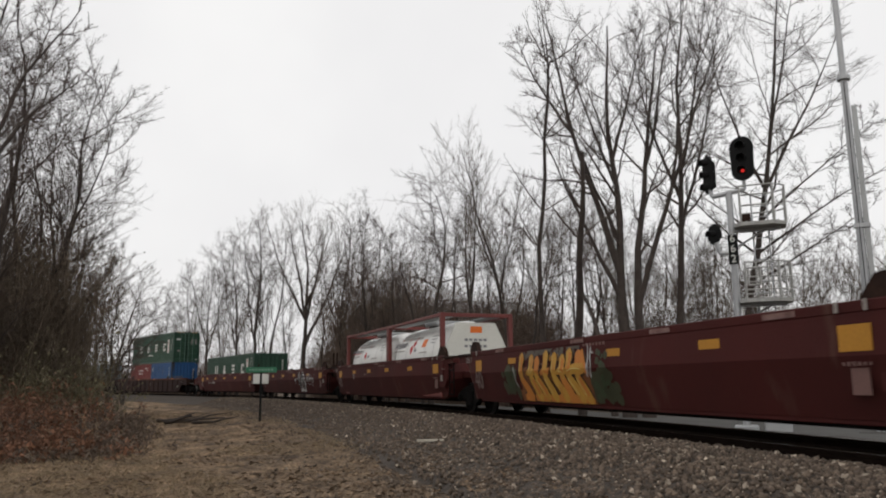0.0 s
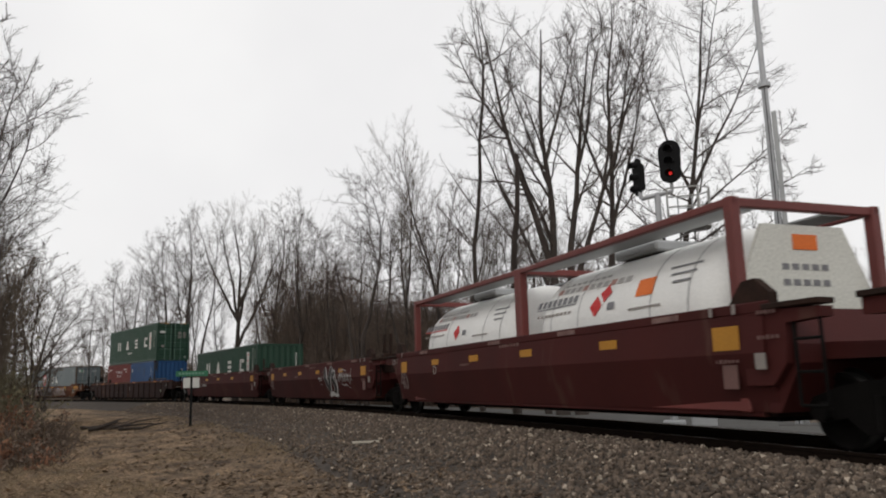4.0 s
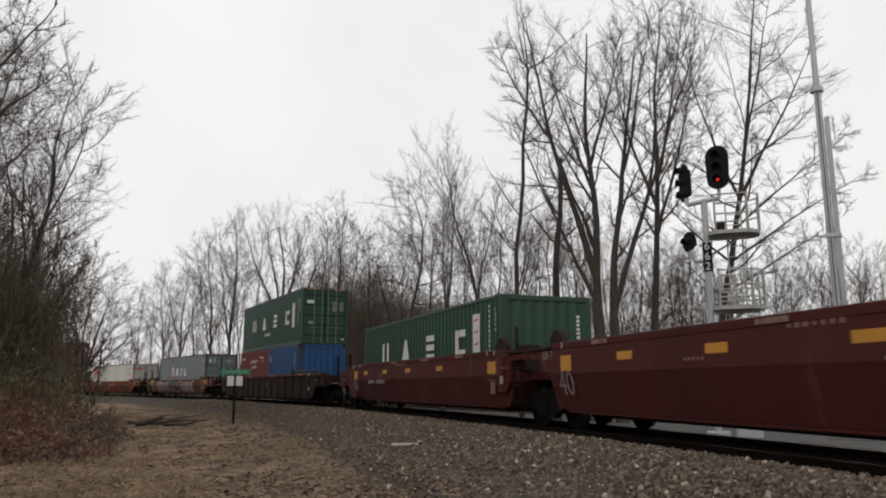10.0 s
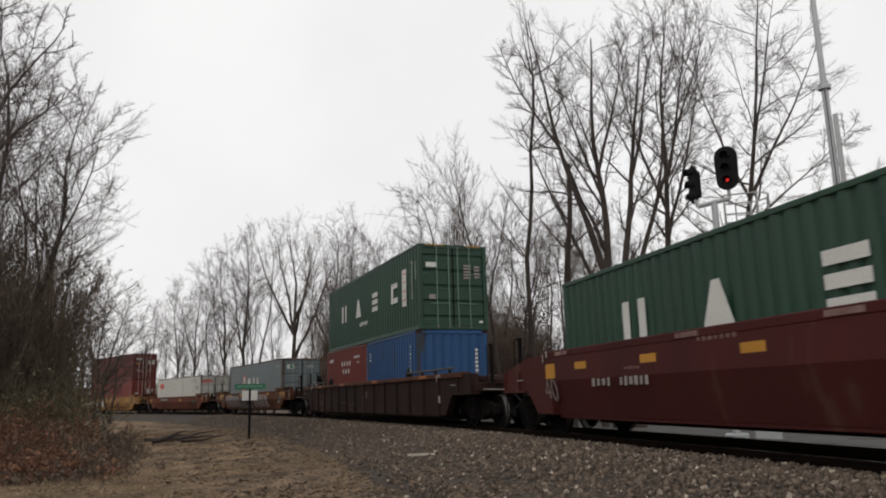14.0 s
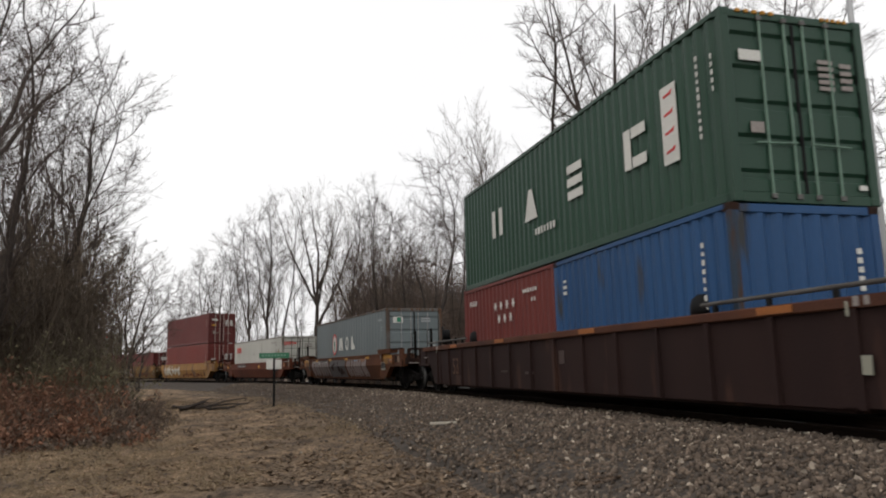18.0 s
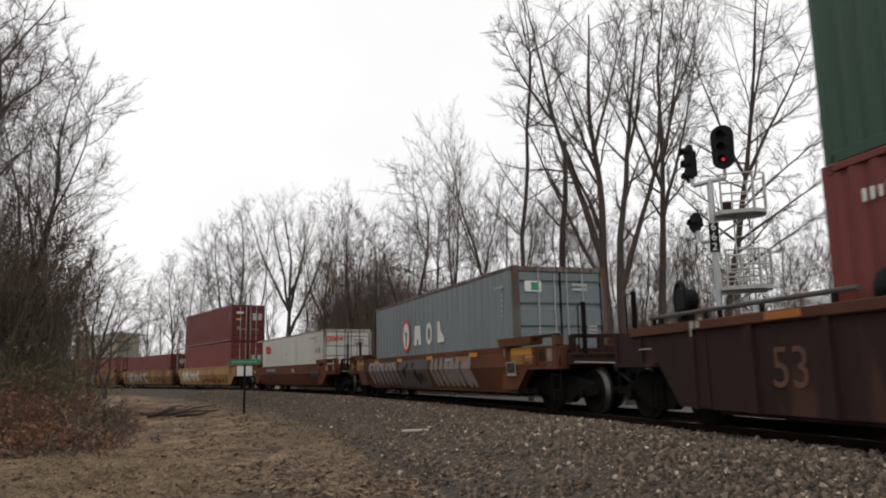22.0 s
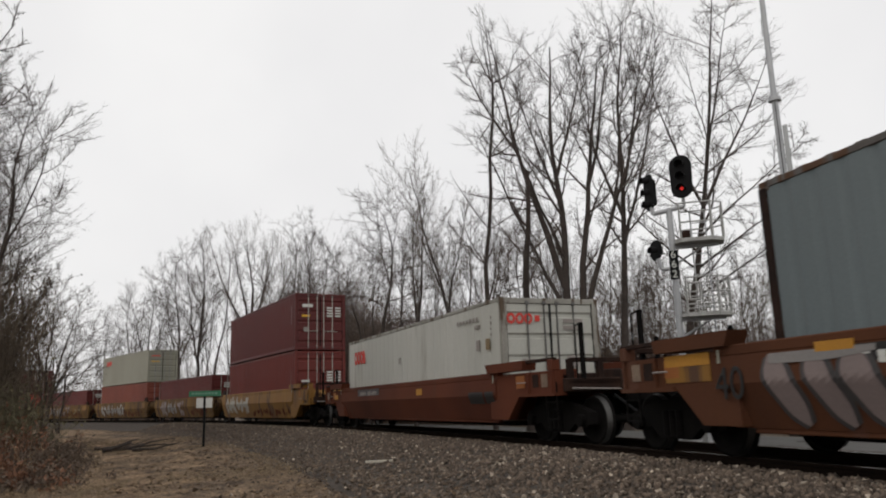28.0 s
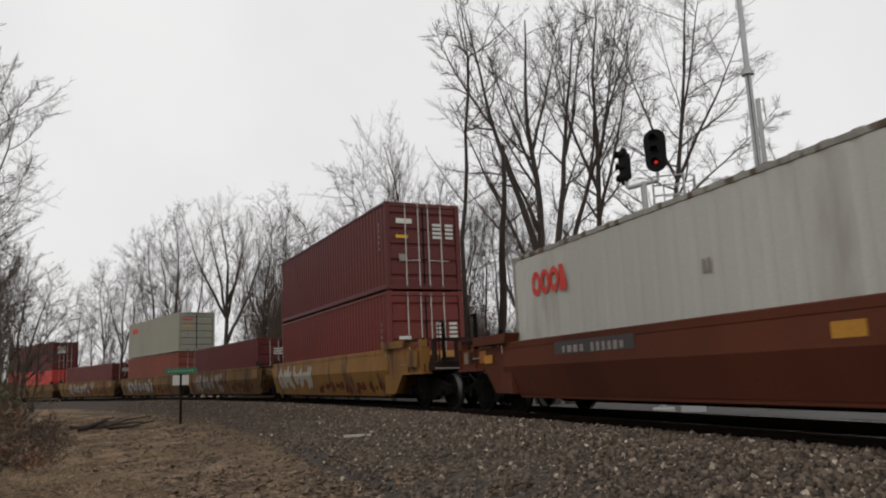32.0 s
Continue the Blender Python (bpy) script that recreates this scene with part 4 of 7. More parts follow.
for car, g in ((car0, g0), (car1, g1), (car2, g2), (car3, g3), (car4, g4)):
    L, zt, zb = g
    reflectors(car, L, zt, zb, (-3.75, -1.4, 1.03, 3.72), w=0.46, h=0.13, z=zt - 0.30)
    for x in (-4.6, -0.35, 2.5, 5.1):
        plate(car, "worn_strip", x, zt - 0.035, 0.55, 0.07, M_WORN, -1.440, "pale worn strip along the top edge")
    back, fore = (3.9 if car is car4 else 1.95), (3.9 if car is car0 else 1.87)
    for x in (-L / 2 + back, L / 2 - fore):
        plate(car, "end_reflector", x, zt - 0.36, 0.44, 0.28, M_REFL, -side_y(zt - 0.36, zt, zb) - 0.008, "square yellow panel at the car's end")
    num = part("stencil", lettering("40", 0.64), M_FADED, car, "faded white stencilled 40")
    num.location = (-L / 2 + back, -1.448, zb + 0.46)
    num.rotation_euler.x = radians(12)
    if car is not car4:
        num = part("stencil", lettering("125-T", 0.22), M_GREY, car, "faded stencilled 125-T")
        num.location = (-L / 2 + 1.0, -1.416, zt - 0.19)
    if car in (car2, car3):
        ch = "D" if car is car2 else "C"
        cl = part("stencil", lettering(ch, 0.30), M_GREY, car, "faded stencilled " + ch)
        cl.location = (-3.75 if car is car2 else L / 2 - 4.2, -1.462, zt - 0.50)
    bars(car, 0.3, zt - 0.12, 0.9, 0.06, 7, M_DIM, -1.432)
    for x in (L / 2 - fore + 0.2, L / 2 - fore - 0.19, -L / 2 + back - 0.1):
        plate(car, "tick", x, zt - 0.03, 0.05, 0.12, M_GREY, -1.482, "short white tick on the top rail")
    bars(car, L / 2 - fore, zb + 0.58, 0.42, 0.05, 6, M_DIM, -1.462)
    plate(car, "faded_panel", L / 2 - fore, zb + 0.40, 0.24, 0.28, M_DIM, -1.425, "faded stencilled panel")
    plate(car, "small_panel", L / 2 - fore + 0.53, zb + 0.57, 0.16, 0.18, M_GREY, -1.462, "small worn yellowish panel")
    bars(car, L / 2 - fore + 0.66, zt - 0.38, 0.34, 0.05, 5, M_DIM, -1.452)
    bars(car, L / 2 - fore + 0.66, zt - 0.10, 0.3, 0.05, 5, M_DIM, -1.452)
    bars(car, -1.9, zt - 0.42, 0.5, 0.05, 5, M_DIM, -1.452)

bars(car4, -2.95, 1.00, 0.75, 0.15, 4, M_GREY, -1.462)
bars(car4, -1.85, 1.00, 0.95, 0.15, 6, M_GREY, -1.462)
GY = material("yellow_spray_paint", (0.50, 0.30, 0.045), (0.40, 0.17, 0.03), rough=0.6, blotch=3.0, bump=0.05, speck=0.85)
GO = flat("orange_spray_paint", (0.52, 0.19, 0.035))
GW = flat("white_spray_paint", (0.62, 0.62, 0.60))
GW2 = flat("thin_white_spray_paint", (0.40, 0.39, 0.38))
GK = flat("black_spray_paint", (0.015, 0.014, 0.014))
GG = flat("olive_green_spray_paint", (0.042, 0.045, 0.022))
GF = flat("orange_brown_spray_paint", (0.17, 0.06, 0.02))
GB = flat("pale_blue_spray_paint", (0.20, 0.33, 0.45))
GL = flat("pale_yellow_spray_paint", (0.62, 0.50, 0.16))
GM = flat("moss_green_spray_paint", (0.040, 0.058, 0.028))
GE = flat("dark_brown_spray_paint", (0.050, 0.024, 0.013))
GT = flat("taupe_spray_paint", (0.10, 0.085, 0.070))
L, zt, zb = g1
rnd_ = random.Random(17)


def puffs(x0, x1, z0, z1, n, size):
    """Short overlapping dabs that fill a patch with a soft, uneven edge."""
    rows = []
    for _ in range(n):
        x, z, w = rnd_.uniform(x0, x1), rnd_.uniform(z0, z1), size * rnd_.uniform(0.6, 1.2)
        t = rnd_.uniform(-0.5, 0.5)
        rows.append([(x - 0.5 * w, z - t * w * 0.5, 0.2 * w), (x - 0.2 * w, z, w), (x + 0.2 * w, z + 0.02, w), (x + 0.5 * w, z + t * w * 0.5, 0.2 * w)])
    return rows


strokes(car1, "painted_ground", puffs(-4.4, -3.5, 0.50, 1.15, 40, 0.20) + puffs(0.10, 1.0, 0.48, 0.95, 44, 0.20) + puffs(0.45, 0.80, 0.95, 1.40, 16, 0.16), GG, zt, zb, "olive green sprayed patch")
strokes(car1, "painted_ground", puffs(-4.2, -3.6, 0.70, 1.10, 10, 0.14) + puffs(0.25, 0.8, 0.55, 0.90, 12, 0.14) + puffs(0.55, 0.74, 1.1, 1.38, 6, 0.10), GM, zt, zb, "moss green sprayed patch", lift=0.004)
strokes(car1, "painted_ground", puffs(-3.0, -0.2, 1.36, 1.5, 40, 0.15), GT, zt, zb, "taupe sprayed cloud along the top", lift=0.002)
strokes(car1, "painted_ground", [[(x, z + 0.03 * math.sin(x * 4), 0.30) for x in np.linspace(-3.45 + 0.15 * k, 0.1, 14)] for k, z in enumerate((0.54, 0.76, 0.98))], GF, zt, zb, "orange-brown sprayed fill", lift=0.003)
limbs_, feet_ = [], []
for k, x in enumerate((-3.12, -2.55, -2.25, -1.78, -1.36, -0.98, -0.66, -0.28)):
    top, lean = 1.47 - 0.05 * (k % 3), 0.10 if k % 2 else 0.22
    limbs_.append([(x + 0.05, top, 0.05), (x + 0.03, top - 0.09, 0.24), (x - 0.01, top - 0.25, 0.17), (x - 0.06 + 0.1 * lean, 1.02, 0.20), (x - 0.02, 0.88, 0.10)])
    limbs_.append([(x - 0.12, 1.02, 0.06), (x - 0.06, 0.90, 0.20), (x + 0.5 * lean, 0.74, 0.20), (x + 0.10 + 0.6 * lean, 0.58, 0.24), (x + 0.24 + 0.6 * lean, 0.47, 0.12)])
    feet_.append([(x - 0.10, 0.50, 0.10), (x + 0.10, 0.52, 0.16), (x + 0.34, 0.48, 0.09)])
    if k % 2:
        limbs_.append([(x - 0.30, 1.00, 0.05), (x - 0.14, 1.05, 0.13), (x + 0.06, 1.02, 0.12), (x + 0.16, 1.10, 0.05)])
limbs_.append([(-0.86, 0.98, 0.06), (-0.68, 1.04, 0.15), (-0.38, 1.09, 0.15), (-0.10, 1.06, 0.17), (-0.02, 1.16, 0.08)])
limbs_.append([(-0.12, 1.42, 0.08), (-0.10, 1.25, 0.16), (-0.02, 1.10, 0.14), (0.0, 0.98, 0.05)])
strokes(car1, "graffiti_stroke", [[(x, z, 1.25 * w + 0.07) for x, z, w in r] for r in limbs_ + feet_], GE, zt, zb, "dark brown sprayed outline", lift=0.008)
strokes(car1, "graffiti_stroke", [[(x, z, 1.2 * w) for x, z, w in r] for r in feet_ + limbs_[1::4]], GO, zt, zb, "orange sprayed shapes", lift=0.012)
strokes(car1, "graffiti_stroke", [[(x, z, 1.22 * w) for x, z, w in r] for i, r in enumerate(limbs_) if i % 4 != 1], GY, zt, zb, "yellow sprayed shapes", lift=0.016)
strokes(car1, "graffiti_stroke", [[(x + 0.04, z, 0.55 * w) for x, z, w in r[1:4]] for r in limbs_[0::3]], GO, zt, zb, "orange sprayed shading", lift=0.019)
strokes(car1, "graffiti_stroke", [[(x - 0.07, z, 0.022) for x, z, w in r[1:4]] for r in limbs_[0::2]], GL, zt, zb, "pale yellow highlights", lift=0.021)
strokes(car1, "graffiti_stroke", [[(0.12, 1.50, 0.02), (0.14, 1.30, 0.05), (0.10, 1.12, 0.05), (0.16, 0.92, 0.02)], [(0.24, 1.46, 0.03), (0.20, 1.24, 0.06), (0.26, 1.16, 0.03), (0.18, 0.90, 0.04)], [(0.06, 1.16, 0.05), (0.05, 0.92, 0.05)], [(0.20, 1.38, 0.05), (0.34, 1.34, 0.03)], [(-3.62, 1.16, 0.05), (-3.54, 1.02, 0.05), (-3.60, 0.86, 0.04), (-3.50, 0.72, 0.02)]], GW2, zt, zb, "thin white scrawl", lift=0.012)
L, zt, zb = g3
lobes = [[(1.98, 1.46, 0.10), (2.02, 1.28, 0.26), (2.10, 1.00, 0.27), (2.28, 0.76, 0.26), (2.42, 0.60, 0.10)],
         [(2.40, 0.62, 0.10), (2.46, 0.86, 0.18), (2.56, 1.12, 0.24), (2.72, 1.36, 0.26), (2.80, 1.46, 0.10)],
         [(3.14, 1.20, 0.10), (2.98, 1.24, 0.20), (2.84, 1.10, 0.20), (2.96, 0.94, 0.24), (3.10, 0.82, 0.24), (3.02, 0.66, 0.22), (2.82, 0.56, 0.08)]]
strokes(car3, "graffiti_stroke", [[(x, z, w + 0.10) for x, z, w in r] for r in lobes] + [[(2.20, 0.46, 0.06), (2.36, 0.50, 0.16), (2.62, 0.56, 0.14), (2.84, 0.49, 0.16), (3.16, 0.49, 0.08)], [(3.18, 1.2, 0.03), (3.28, 1.02, 0.10), (3.24, 0.8, 0.12), (3.12, 0.56, 0.05)]], GW, zt, zb, "white sprayed outline")
strokes(car3, "graffiti_stroke", lobes, GK, zt, zb, "black sprayed fill", lift=0.010)


def scribble(x0, x1, z, h, loops, width, seed):
    """One running line of uneven loops."""
    r = random.Random(seed)
    row, n = [], 7 * loops
    for i in range(n + 1):
        u = i / n
        a = 2 * math.pi * loops * u
        row.append((x0 + (x1 - x0) * u + 0.05 * math.sin(a * 1.0) + r.uniform(-0.02, 0.02), z + 0.5 * h * math.cos(a) * r.uniform(0.6, 1.15), width * r.uniform(0.7, 1.2)))
    return row


scrawl = [scribble(3.48, 4.86, 1.06, 0.26, 7, 0.032, 3), scribble(3.70, 4.60, 1.10, 0.30, 4, 0.026, 5), scribble(1.22, 1.66, 1.05, 0.16, 3, 0.035, 7),
          [(3.60, 1.30, 0.02), (3.85, 1.34, 0.03), (4.15, 1.33, 0.03), (4.35, 1.27, 0.02)], [(3.72, 0.88, 0.02), (4.0, 0.80, 0.04), (4.25, 0.86, 0.035), (4.6, 0.72, 0.02)],
          [(4.84, 1.42, 0.02), (4.82, 1.12, 0.03), (4.88, 0.95, 0.02)], [(4.60, 0.96, 0.025), (4.58, 0.86, 0.025)], [(4.70, 0.96, 0.025), (4.69, 0.86, 0.025)], [(3.42, 1.02, 0.02), (3.62, 0.98, 0.03)], [(1.36, 0.88, 0.025), (1.55, 0.87, 0.02)]]
strokes(car3, "graffiti_stroke", scrawl, GW2, zt, zb, "thin white scrawl")

# ---- tank containers ----
M_TANK2 = material("cream_tank_cladding", (0.66, 0.66, 0.60), (0.56, 0.56, 0.51), rough=0.4, blotch=0.6, bump=0.03)


def tank_container(label, front, z0, tint, first=True):
    c = thing("tank_container", label, "tank container", "tank containers on the train")
    L2, W2, h = 3.03, 1.219, 2.591
    body, r, zc = Shape(), 1.13, z0 + 1.28
    ring_at = [(-2.78, 0.05), (-2.75, 0.45), (-2.62, 0.82), (-2.45, 1.02), (-2.25, 1.11), (-2.1, 1.13), (-0.9, 1.13), (0.6, 1.13), (2.1, 1.13), (2.25, 1.11), (2.45, 1.02), (2.62, 0.82), (2.75, 0.45), (2.78, 0.05)]
    body.loft([[(x, q * math.cos(t), zc + q * math.sin(t)) for t in (2 * math.pi * i / 40 for i in range(40))] for x, q in ring_at])
    tk = part("tank", body, tint, c, "white clad cylindrical tank with domed ends", smooth=True)
    for x in (-1.9, -0.95, 1.1, 1.95):
        part("cladding_band", Shape().loft([[(x + q, 1.137 * math.cos(t), zc + 1.137 * math.sin(t)) for t in (2 * math.pi * i / 40 for i in range(40))] for q in (-0.02, 0.02)], caps=False), M_BAND, tk)
    for sg in (-1, 1):
        ya, yb = sorted((sg * (W2 - 0.11), sg * W2))
        part("top_rail", Shape().box(-L2, L2, ya, yb, z0 + h - 0.11, z0 + h - 0.01, 0.012), M_FRAME, c)
        part("bottom_rail", Shape().box(-L2, L2, ya, yb, z0 + 0.01, z0 + 0.13, 0.012), M_FRAME, c)
        for e in (-1, 1):
            xa, xb = sorted((e * (L2 - 0.16), e * L2))
            part("corner_post", Shape().box(xa, xb, min(sg * (W2 - 0.14), sg * (W2 + 0.004)), max(sg * (W2 - 0.14), sg * (W2 + 0.004)), z0, z0 + h, 0.015), M_FRAME, c)
            part("brace", Shape().rod((e * (L2 - 0.08), sg * (W2 - 0.1), z0 + 0.9), (e * (L2 - 0.08), sg * 0.45, z0 + 0.1), 0.05, sides=6), M_FRAME, c)
    for e in (-1, 1):
        xa, xb = sorted((e * (L2 - 0.13), e * (L2 - 0.02)))
        part("end_beam", Shape().box(xa, xb, -W2 + 0.1, W2 - 0.1, z0 + h - 0.13, z0 + h - 0.01, 0.012), M_FRAME, c)
        part("end_beam", Shape().box(xa, xb, -W2 + 0.1, W2 - 0.1, z0 + 0.0, z0 + 0.15, 0.012), M_FRAME, c)
    wk = part("walkway", Shape().box(-2.7, 2.7, -1.1, -0.6, z0 + h - 0.09, z0 + h - 0.06).box(-2.7, 2.7, 0.55, 1.05, z0 + h - 0.09, z0 + h - 0.06), M_ALU, c, "grey aluminium walkway")
    part("valve_box", Shape().box(-0.7, 0.5, -0.5, 0.5, z0 + 2.38, z0 + 2.55, 0.04), M_ALU, c, "grey spill box on top of the tank")
    part("discharge_valve", Shape().rod((L2 - 0.35, 0, z0 + 0.3), (L2 - 0.12, 0, z0 + 0.32), 0.11), M_ALU, c)

    def patch(name, x, up, w, hh, mat, label=""):
        """A sticker bent round the tank's near side."""
        sh, n = Shape(), 5
        a0, a1 = up - hh / 2 / r, up + hh / 2 / r
        verts = [(x + sx * w / 2, -1.141 * math.cos(a), zc + 1.141 * math.sin(a)) for a in np.linspace(a0, a1, n) for sx in (-1, 1)]
        part(name, sh.add(verts, [(2 * i, 2 * i + 1, 2 * i + 3, 2 * i + 2) for i in range(n - 1)]), mat, tk, label)

    for q in range(8):
        patch("name_bar", -2.48 + 0.19 * q, 0.47, 0.13, 0.14, M_GREYD, "dark grey bar of lettering")
    patch("name_underline", -1.82, 0.38, 1.45, 0.025, M_HAZ if not first else M_GREYD)
    for q in range(9):
        patch("small_bar", -2.42 + 0.145 * q, 0.26, 0.10, 0.05, M_GREY, "small pale lettering bar")
    for q in range(11):
        patch("stripe_bar", -1.85 + 0.22 * q, 0.66 - 0.004 * q, 0.16, 0.11, M_GREYL if q % 4 else M_FADED, "pale grey lettering bar")
    for q in range(8):
        patch("stripe_bar", -1.75 + 0.2 * q, 0.78, 0.13, 0.06, M_GREYL, "pale grey lettering bar")

    def diamond(x, upz, size, mat):
        a = [upz, upz + size / r, upz, upz - size / r]
        verts = [(x + sx * size, -1.143 * math.cos(t), zc + 1.143 * math.sin(t)) for sx, t in zip((-1, 0, 1, 0), a)]
        verts.append((x, -1.146 * math.cos(upz), zc + 1.146 * math.sin(upz)))
        part("hazard_sign", Shape().add(verts, [(4, 0, 3), (4, 3, 2), (4, 2, 1), (4, 1, 0)]), mat, tk, "red diamond hazard placard")

    diamond(-0.40, 0.27, 0.18, M_HAZ)
    patch("placard_band", -0.40, 0.27, 0.17, 0.07, M_WHITE, "white band across the placard")
    if first:
        diamond(-0.16, 0.45, 0.16, M_HAZ)
        patch("placard", 0.92, 0.42, 0.42, 0.28, M_PLAC, "orange danger placard")
    patch("faint_mark", 0.05, 0.24, 0.2, 0.12, M_GREYD)
    for k in range(3):
        patch("marking", 1.75, 0.62 - 0.11 * k, 0.7 - 0.15 * k, 0.035, M_GREYD)
    patch("marking", 0.95, 0.14, 0.8, 0.03, M_GREY)
    if first:
        board = Shape().prism([(-1.07, z0 + 1.10), (1.07, z0 + 1.10), (1.07, z0 + 1.45), (0.66, z0 + 2.30), (-0.66, z0 + 2.30), (-1.07, z0 + 1.45)], -2.90, -2.84)
        board.v = [(-y, x, z) for x, y, z in board.v]
        eb = part("end_board", board, M_TANK2, c, "cream angular board across the tank's end")
        part("placard", Shape().box(2.902, 2.912, -0.2, 0.2, z0 + 1.98, z0 + 2.18, 0.002), M_PLAC, eb, "orange danger placard")
        for k in range(2):
            for q in range(5):
                part("marking", Shape().box(2.902, 2.908, -0.40 + 0.16 * q, -0.29 + 0.16 * q, z0 + 1.72 - 0.2 * k, z0 + 1.80 - 0.2 * k, 0.001), M_GREYD, eb)
    MOVERS.append((c, front + L2, 6.6))
    return c


M_BAND = flat("dull_white_cladding_band", (0.50, 0.50, 0.49))
M_GREYL = flat("faint_grey_lettering", (0.42, 0.41, 0.40))
M_FADED = flat("faded_red_lettering", (0.42, 0.24, 0.21))
M_GREYD = flat("dark_grey_lettering", (0.19, 0.19, 0.20))
M_HAZ = flat("red_placard", (0.55, 0.03, 0.03))
M_PLAC = flat("orange_placard", (0.72, 0.16, 0.02))
tank_container("white tank container in a dark red frame", 14.2, 0.40, M_TANK)
tank_container("dull white tank container in a dark red frame", 20.29, 0.40, M_TANK, first=False)

# ---- green container low in the red car ----
def block_marks(c, xs, z, w, h, L2, mat=M_WHITE, y=-1.232):
    """Large plain painted shapes in place of a name."""
    for k, x in enumerate(xs):
        sh, kind = Shape(), k % 4
        rect = lambda a, b, lo, hi: sh.prism([(x + a * w, z + lo * h), (x + b * w, z + lo * h), (x + b * w, z + hi * h), (x + a * w, z + hi * h)], y - 0.004, y + 0.002)
        if kind == 0:
            rect(-0.5, -0.2, -0.5, 0.5), rect(0.2, 0.5, -0.5, 0.5)
        elif kind == 1:
            sh.prism([(x - 0.5 * w, z - 0.5 * h), (x + 0.5 * w, z - 0.5 * h), (x + 0.12 * w, z + 0.5 * h), (x - 0.12 * w, z + 0.5 * h)], y - 0.004, y + 0.002)
        elif kind == 2:
            rect(-0.45, 0.45, 0.26, 0.5), rect(-0.45, 0.45, -0.12, 0.12), rect(-0.45, 0.45, -0.5, -0.26)
        else:
            rect(-0.5, -0.2, -0.5, 0.5), rect(-0.15, 0.45, 0.24, 0.5), rect(-0.15, 0.45, -0.5, -0.24)
        part("emblem", sh, mat, c, "large white painted mark")


def green_marks(c, z0, dx=0.0):
    block_marks(c, (-3.8 + dx, -1.55 + dx, 0.75 + dx, 3.1 + dx), z0 + 1.55, 0.74, 0.70, 6.095)
    board = plate(c, "sign_board", 4.15 + dx, z0 + 1.6, 0.42, 1.25, M_WHITE, -1.232, "white upright panel with red marks")
    for k in range(4):
        zr = z0 + 1.14 + 0.30 * k
        part("red_mark", Shape().prism([(4.03 + dx, zr), (4.25 + dx, zr + 0.02), (4.28 + dx, zr + 0.09), (4.24 + dx, zr + 0.09), (4.20 + dx, zr + 0.06), (4.03 + dx, zr + 0.04)], -1.243, -1.236), M_HAZ, board)
    bars(c, -0.25, z0 + 0.88, 1.15, 0.17, 7, M_WHITE, -1.234)
    bars(c, 5.2 + dx * 0.5, z0 + 1.75, 0.08, 1.3, 11, M_WHITE, -1.234, vertical=True)
    bars(c, 5.55 + dx * 0.5, z0 + 2.0, 0.06, 0.6, 5, M_WHITE, -1.234, vertical=True)


G4 = container("dark green corrugated container with white block marks", 46.2, 0.40, M_GREEN, doors=False)
green_marks(G4, 0.40, 0.52)
end_bars(G4, 6.08, 0.85, 2.2, 0.09, 0.7, 7, M_WHITE)

M_DIM2 = flat("faint_brown_stencil", (0.055, 0.034, 0.030))
# ---- brown 53-foot car with three containers ----
car5, *g5 = well_car("dark brown ribbed well car with a rusty top rail", 62.4, 86.2, M_BROWN, zt=1.43, zb=0.28, ends="cc", chord=M_CHORD, ribs=13)
L, zt, zb = g5
num = part("stencil", lettering("53", 0.66), material("rusty_stencil_paint", (0.10, 0.045, 0.027)), car5, "rust-coloured stencilled 53")
num.location = (-6.43, -1.412, 0.79)
brake_wheel(car5, -L / 2 + 2.5, -0.95, 1.86, 0.27)
for x in (-L / 2 + 3.7, L / 2 - 3.4):
    bars(car5, x, zt - 0.03, 0.28, 0.11, 2, M_GREY, -1.482)
plate(car5, "worn_patch", L / 2 - 3.42, 0.74, 0.13, 0.20, M_CBEIGE, -1.468, "pale worn patch by the end slope")
plate(car5, "slot", L / 2 - 2.25, 1.12, 0.06, 0.20, M_BLACK, -1.428, "dark oval slot in the end sill")
plate(car5, "notice", 0.95, 0.95, 0.26, 0.26, M_DIM2, -1.41, "faded square stencil")
bars(car5, -2.25, 0.67, 0.7, 0.07, 6, M_DIM2, -1.41)
bars(car5, -0.79, 0.64, 0.5, 0.07, 5, M_DIM2, -1.41)
for x in (-2.47, 2.23, 7.2, -6.4):
    plate(car5, "orange_patch", x, zt - 0.03, 0.62, 0.09, M_PATCH, -1.484, "orange worn patch on the top rail")
M_PIPE = material("grimy_grey_pipe", (0.085, 0.080, 0.075), (0.045, 0.038, 0.033), rough=0.8, blotch=3.0)
